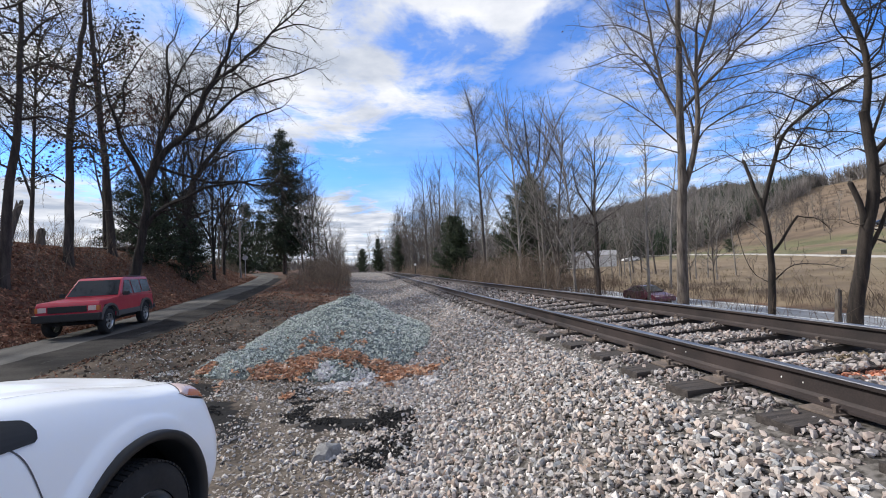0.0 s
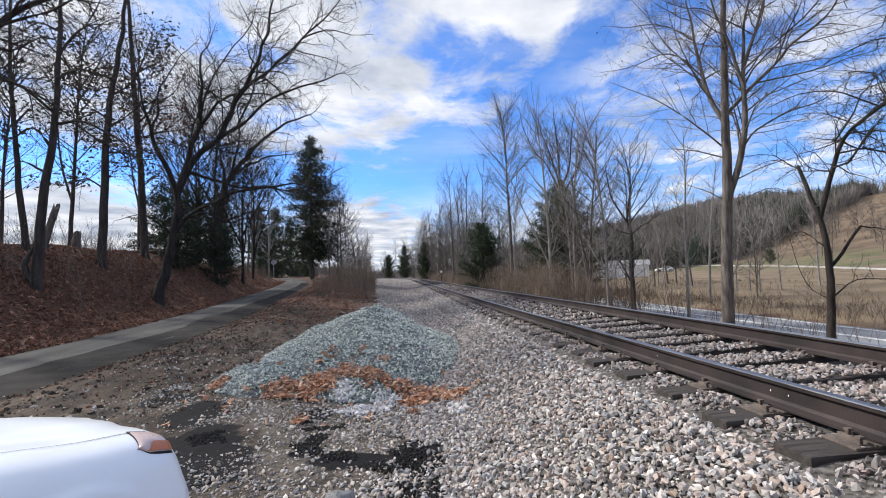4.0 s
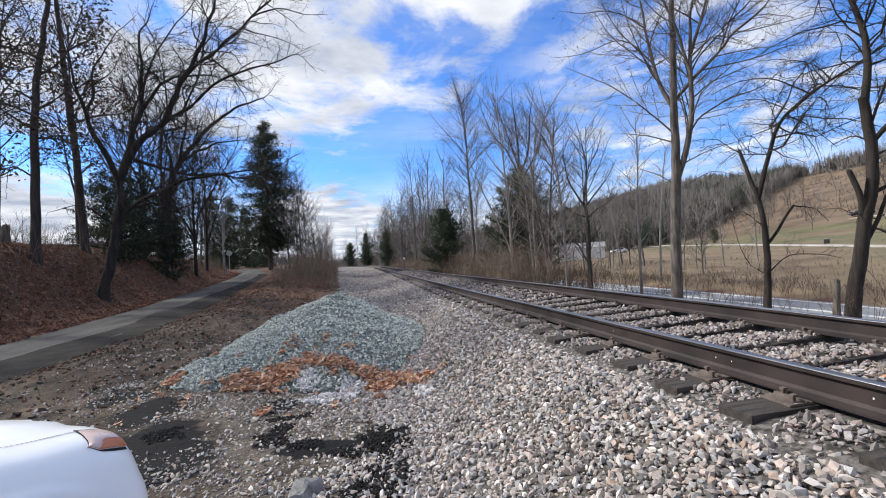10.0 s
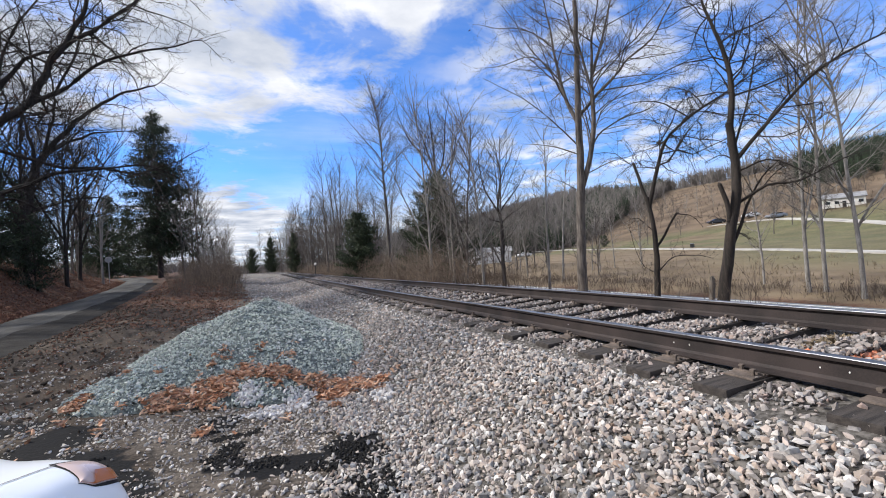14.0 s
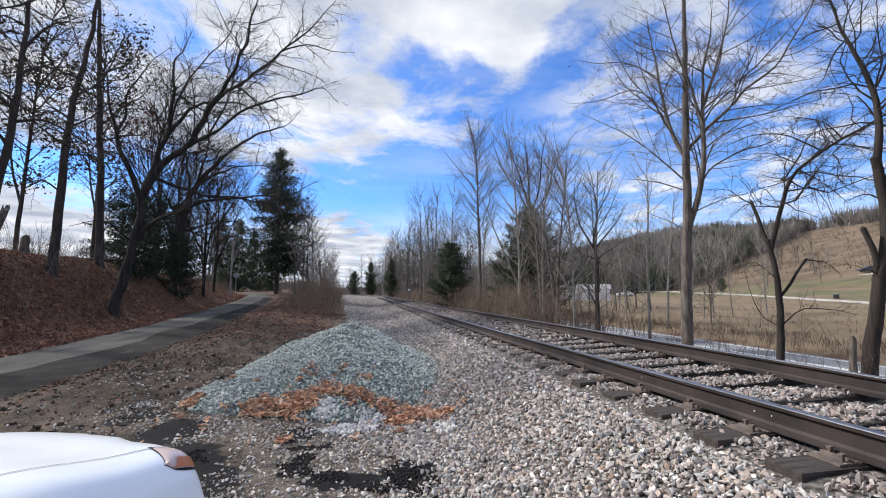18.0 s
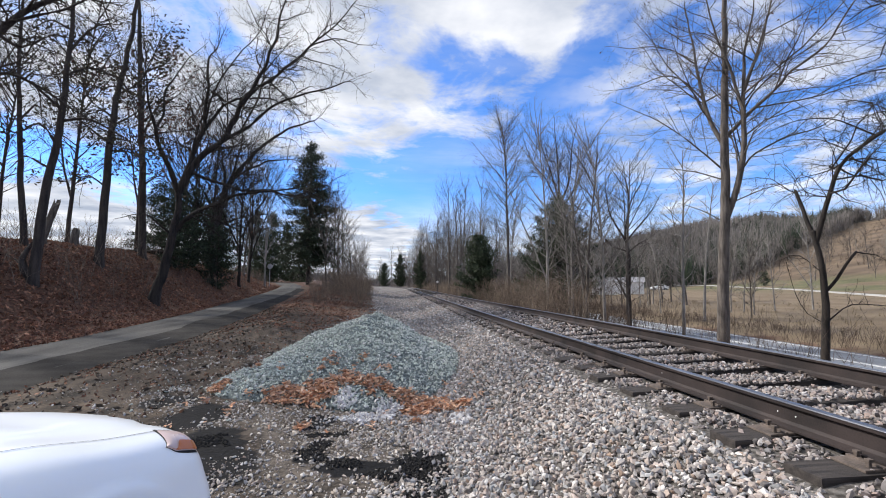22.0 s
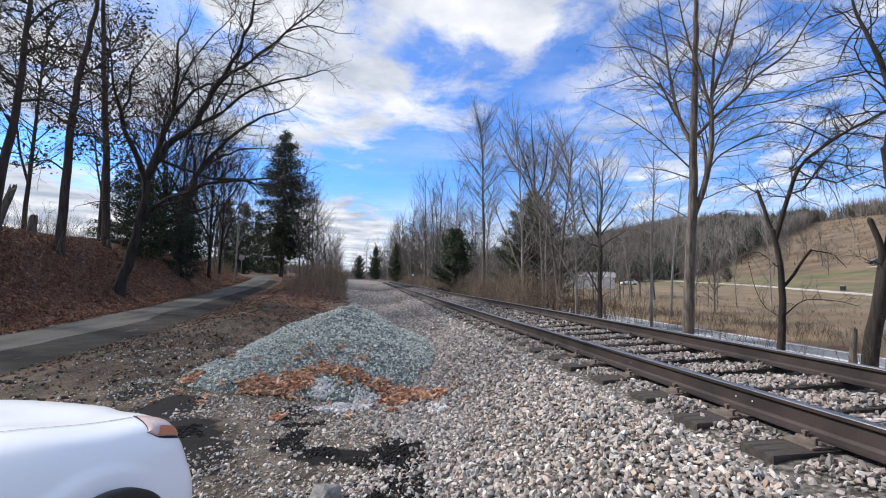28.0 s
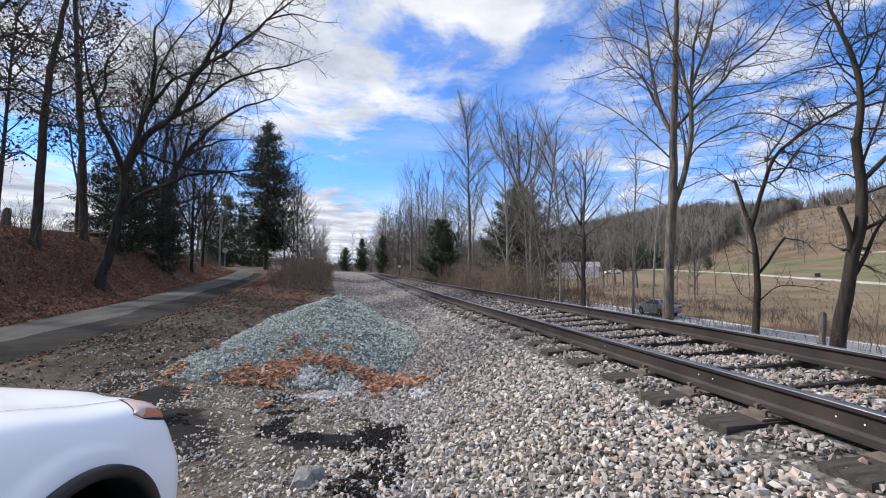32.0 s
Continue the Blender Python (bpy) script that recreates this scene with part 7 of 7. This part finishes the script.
def sedan(paint, label, m, hatch=False):
    car = thing("sedan", m, label, "car")
    tail = [(-2.25, 0.55), (-2.25, 0.90), (-2.12, 1.02), (-1.75, 1.04)] if not hatch else [(-2.1, 0.5), (-2.13, 0.9), (-2.05, 1.03), (-1.85, 1.06)]
    body = tail + [(0.70, 0.98), (1.75, 0.82), (2.10, 0.70), (2.20, 0.52), (2.15, 0.32), (1.72, 0.28), (1.66, 0.52), (1.50, 0.66), (1.20, 0.66), (1.02, 0.52), (0.98, 0.25), (-0.98, 0.25), (-1.02, 0.52), (-1.20, 0.66), (-1.50, 0.66), (-1.68, 0.52), (-1.72, 0.32), (-2.15, 0.34)]
    part("body", bevelled(wedge(body, 0.88, 0.80, 0.5, 1.05), 0.05), paint, car)
    cabin = [(-1.85, 1.0), (-1.05, 1.40), (-0.2, 1.46), (0.15, 1.42), (1.0, 0.94)] if not hatch else [(-2.0, 1.02), (-1.75, 1.40), (-0.3, 1.52), (0.1, 1.48), (0.95, 0.96)]
    part("cabin", bevelled(wedge(cabin, 0.80, 0.58, 1.0, 1.46), 0.05), paint, car)

    def x_at(z):
        return 0.815 - 0.478 * (z - 1.0)

    side_pane("front_window", car, [(-0.28, 1.04), (0.72, 1.03), (0.14, 1.36), (-0.24, 1.39)], x_at)
    side_pane("rear_window", car, [(-1.35, 1.06), (-0.38, 1.04), (-0.34, 1.39), (-0.95, 1.35)], x_at)
    for name, a, b in (("windscreen", (0.96, 0.99, 0.72), (0.22, 1.41, 0.56)), ("back_glass", (-1.80, 1.05, 0.70), (-1.12, 1.40, 0.56)) if not hatch else ("back_glass", (-2.0, 1.08, 0.7), (-1.80, 1.38, 0.56))):
        bm = bmesh.new()
        d = 0.018 if name == "windscreen" else -0.018
        f = [bm.verts.new(p) for p in ((-a[2], a[0] + d, a[1] + 0.015), (a[2], a[0] + d, a[1] + 0.015), (b[2], b[0] + d, b[1] + 0.015), (-b[2], b[0] + d, b[1] + 0.015))]
        bm.faces.new(f)
        part(name, bm, M_GLASS, car)
    for s in (-1, 1):
        for ay in (1.36, -1.35):
            make_wheel(car, s * 0.76, ay, 0.32, 0.20, s, 7, 24)
            part("wheel_well", boxed(min(s * 0.40, s * 0.83), max(s * 0.40, s * 0.83), ay - 0.32, ay + 0.32, 0.30, 0.63), M_SEAM, car)
        part("headlight", boxed(min(s * 0.5, s * 0.78), max(s * 0.5, s * 0.78), 2.02, 2.12, 0.62, 0.74, 0.02), M_LENS, car)
        part("tail_light", boxed(min(s * 0.52, s * 0.80), max(s * 0.52, s * 0.80), -2.27, -2.20, 0.78, 0.92, 0.02), M_REDLENS, car)
        part("mirror", boxed(min(s * 0.82, s * 0.96), max(s * 0.82, s * 0.96), 0.50, 0.64, 1.0, 1.10, 0.02), paint, car)
    part("underside", boxed(-0.6, 0.6, -2.0, 1.95, 0.2, 0.32), M_SEAM, car)
    return car


JEEP = red_jeep()
DARK = sedan(M_DARKCAR, "black hatchback driving along the highway", pose(19.2, -110, -2.51), True)
SILVER = sedan(M_SILVER, "pale silver-blue sedan driving along the highway", pose(19.2, -112, -2.51))
MAROON = sedan(M_MAROON, "maroon sedan driving along the highway", pose(16.6, 25, -2.51))

DARK.scale = (0.80, 0.80, 0.80)
MAROON.scale = (0.9, 0.9, 0.9)
SILVER.scale = (0.85, 0.72, 0.85)


# ---- far things ----
def far_things():
    # long white shed and a smaller one beyond the field
    for x, y, w, d, h, turn in ((47.1, 95.7, 11.0, 6.0, 2.9, -28), (56.0, 165.0, 14.0, 6.0, 3.0, -20)):
        z = height(x, y)
        shed = thing("shed", pose(x, y, z - 0.1, 0, 0, turn), "long low white shed beyond the field", "shed", "white sheds")
        part("wall", boxed(-w / 2, w / 2, -d / 2, d / 2, 0, h, 0.03), M_WHITEWALL, shed)
        bm = bmesh.new()
        r = [bm.verts.new(p) for p in ((-w / 2 - 0.3, -d / 2 - 0.3, h), (w / 2 + 0.3, -d / 2 - 0.3, h), (w / 2 + 0.3, 0, h + 1.2), (-w / 2 - 0.3, 0, h + 1.2), (-w / 2 - 0.3, d / 2 + 0.3, h), (w / 2 + 0.3, d / 2 + 0.3, h))]
        bm.faces.new((r[0], r[1], r[2], r[3]))
        bm.faces.new((r[3], r[2], r[5], r[4]))
        bm.faces.new((r[0], r[3], r[4]))
        bm.faces.new((r[1], r[5], r[2]))
        bm.faces.new((r[0], r[4], r[5], r[1]))
        part("roof", bm, M_ROOF, shed)
        for k in range(2):
            part("door", boxed(-w / 2 + 1.5 + k * 3.4, -w / 2 + 3.6 + k * 3.4, -d / 2 - 0.04, -d / 2 + 0.02, 0.05, 2.2), M_WHITEWALL, shed)
    # house on the hill
    x, y = 121.0, 58.0
    house = thing("house", pose(x, y, height(x, y) - 0.5, 0, 0, -62), "low pale house with a grey roof on the hillside", "house")
    house.scale = (0.66, 0.66, 0.66)
    part("wall", boxed(-5.5, 5.5, -4, 4, 0, 3.4, 0.03), M_TAN, house)
    bm = bmesh.new()
    r = [bm.verts.new(p) for p in ((-6, -4.5, 3.3), (6, -4.5, 3.3), (6, 0, 5.2), (-6, 0, 5.2), (-6, 4.5, 3.3), (6, 4.5, 3.3))]
    for f in ((0, 1, 2, 3), (3, 2, 5, 4), (0, 3, 4), (1, 5, 2), (0, 4, 5, 1)):
        bm.faces.new([r[i] for i in f])
    part("roof", bm, M_ROOF, house)
    for k in (-4.2, -1.8, 2.0, 4.3):
        win = part("window", boxed(k - 0.7, k + 0.7, -4.06, -3.98, 1.2, 2.5, 0.01), M_WHITEWALL, house)
        part("pane", boxed(k - 0.6, k + 0.6, -4.085, -4.05, 1.3, 2.4), M_GLASS, win)
    part("door", boxed(-0.4, 0.6, -4.07, -3.98, 0.1, 2.2, 0.01), M_TRIM, house)
    # cars standing about
    for x, y, paint, turn, label in ((64.3, 107.0, M_WHITEWALL, 75, "white car parked beside the far drive"), (114.9, 84.6, M_DARKCAR, 60, "dark car parked on the hillside"), (118.8, 77.4, M_WHITEWALL, 70, "white car parked on the hillside"), (114.2, 68.5, M_SILVER, 65, "silver car parked on the hillside")):
        car = sedan(paint, label, pose(x, y, height(x, y), 0, 0, turn))
    # dark bin with a pale lid by the drive
    x, y = 68.8, 56.4
    bin_ = thing("dumpster", pose(x, y, height(x, y) - 0.02, 0, 0, 30), "dark green dumpster with a pale lid by the drive", "dumpster")
    bin_.scale = (0.66, 0.66, 0.8)
    part("tub", boxed(-0.62, 0.62, -0.45, 0.45, 0, 0.85, 0.04), M_TRIM, bin_)
    part("lid", boxed(-0.64, 0.64, -0.47, 0.47, 0.85, 1.0, 0.03), M_METAL, bin_)
    # railway signal lamp on a post, round sign by the lane
    x, y = 2.1, 60.0
    post = thing("track_marker", pose(x, y, height(x, y)), "low black post with a white disc beside the track", "track marker")
    part("post", boxed(-0.05, 0.05, -0.05, 0.05, -0.2, 1.75, 0.01), M_TRIM, post)
    bm = lathe([(-0.02, 0.001), (-0.02, 0.17), (0.02, 0.17), (0.02, 0.001)], 16)
    bmesh.ops.rotate(bm, verts=bm.verts, cent=(0, 0, 0), matrix=Matrix.Rotation(math.pi / 2, 3, "Z"))
    bmesh.ops.translate(bm, verts=bm.verts, vec=(0, -0.08, 1.55))
    part("disc", bm, M_WHITEWALL, post)
    x, y = -16.6, 46.0
    sign = thing("road_sign", pose(x, y, height(x, y), 0, 0, 10), "grey back of a round road sign on a metal post", "road sign")
    part("post", boxed(-0.03, 0.03, -0.02, 0.02, 0, 2.2), M_METAL, sign)
    bm = lathe([(-0.004, 0.001), (-0.004, 0.28), (0.004, 0.28), (0.004, 0.001)], 8)
    bmesh.ops.rotate(bm, verts=bm.verts, cent=(0, 0, 0), matrix=Matrix.Rotation(math.pi / 2, 3, "Z"))
    bmesh.ops.translate(bm, verts=bm.verts, vec=(0, -0.03, 2.1))
    part("plate", bm, M_METAL, sign)


far_things()


def stump(x, y, tall, r, lean, label, seed):
    """A broken trunk with a jagged top."""
    bm = bmesh.new()
    rnd = random.Random(seed)
    n = 12
    rings = []
    for k, (h, q) in enumerate(((-0.2, 1.4), (0.1, 1.15), (0.5, 1.0), (0.8, 0.9), (1.0, 0.8))):
        ring = []
        for i in range(n):
            a = 2 * math.pi * i / n
            rr = r * q * (1 + 0.15 * rnd.uniform(-1, 1))
            z = tall * h + (rnd.uniform(-0.35, 0.1) * tall * 0.5 if k == 4 else 0)
            ring.append(bm.verts.new((rr * math.cos(a) + lean * tall * max(0, h), rr * math.sin(a), z)))
        rings.append(ring)
    for p, q in zip(rings, rings[1:]):
        for i in range(n):
            bm.faces.new((p[i], p[(i + 1) % n], q[(i + 1) % n], q[i]))
    bm.faces.new(rings[-1])
    ob = part("tree_stump", bm, M_POST, None)
    ob.matrix_basis = facing(x, y)
    tagged(ob, label, "tree stump")


stump(12.3, 11.4, 1.6, 0.10, 0.05, "broken weathered stump before the leaning tree", 1)
stump(-16.2, 17.0, 1.7, 0.12, 0.22, "weathered leaning stump on the bank", 2)
stump(-16.7, 19.3, 0.7, 0.14, 0.05, "short cut stump on the bank", 3)


def log():
    w = Wood(4)
    w.tube(w.line(Vector((0, 0, 0.1)), Vector((1, 0.1, 0.02)), 3.0, 6, 0.05, 0), 0.14, 0.08, 8)
    ob = w.mesh("fallen_log", M_BARK_DARK, None)
    ob.matrix_basis = pose(-19.0, 26.5, height(-19, 26.5))
    tagged(ob, "fallen log lying along the top of the bank", "log")


log()


def paint_splash():
    """Orange marking paint on the stones between the rails, and a tuft of straw."""
    rnd = np.random.RandomState(17)
    pl = [(rnd.normal(0.92, 0.14), rnd.normal(1.83, 0.09), -0.01 + 0.012 * rnd.rand()) for _ in range(190)]
    scatter("painted_stone", pl, [0.028 * (0.6 + 0.7 * rnd.rand()) for _ in pl], M_PAINTED, "ballast stones marked with orange paint", "ballast", 3)
    straw = [(rnd.normal(1.25, 0.16), rnd.normal(2.08, 0.06), 0.0) for _ in range(700)]
    ob = leaf_cloud("straw", straw, 1, 0.02, 0.035, M_GRASS, None, 3, 0.3)
    tagged(ob, "flattened straw between the rails", "straw", kind="stuff")


M_PAINTED = stones("orange painted stone", [(0.55, 0.16, 0.08), (0.62, 0.25, 0.15), (0.40, 0.28, 0.22)])
paint_splash()


# ---- what moves ----
def drive(car, x_lane, z, t0, y0, speed, turn, start, stop):
    """Runs a car along the highway: at t0 it is at y0; it stands at start before and at stop after."""
    rows = []
    ta, tb = t0 + (start - y0) / speed, t0 + (stop - y0) / speed
    times = sorted({0.0, 32.0} | {ta - 1, tb + 1} | {ta + (tb - ta) * k / 14 for k in range(15)})
    for t in times:
        if 0 <= t <= 32:
            y = y0 + speed * (min(max(t, ta), tb) - t0)
            rows.append((t, pose(curve(y) + x_lane, y, z, 0, 0, turn)))
    walk(car, rows)


def motions():
    drive(DARK, 19.5, -2.515, 18.3, 18.8, 20.5, 0, -105, 260)
    drive(SILVER, 19.6, -2.515, 31.5, 19.0, 20.0, 3, -105, 260)
    drive(MAROON, 16.75, -2.515, 0.3, 21.5, -22.0, 180, 60, -110)
    rows = []
    for k in range(0, 8):
        t = 0.4 * k
        y = 13.04 - 7.6 * t
        rows.append((t, pose(-10.66 + 1.72 * t if t < 1.3 else -8.42 + 0.25 * (t - 1.3), y, lane_z(y) + 0.02, 0, 0, 188.5 if t < 1.0 else 183)))
    rows += [(3.6, rows[-1][1]), (32.0, rows[-1][1])]
    walk(JEEP, rows)


motions()
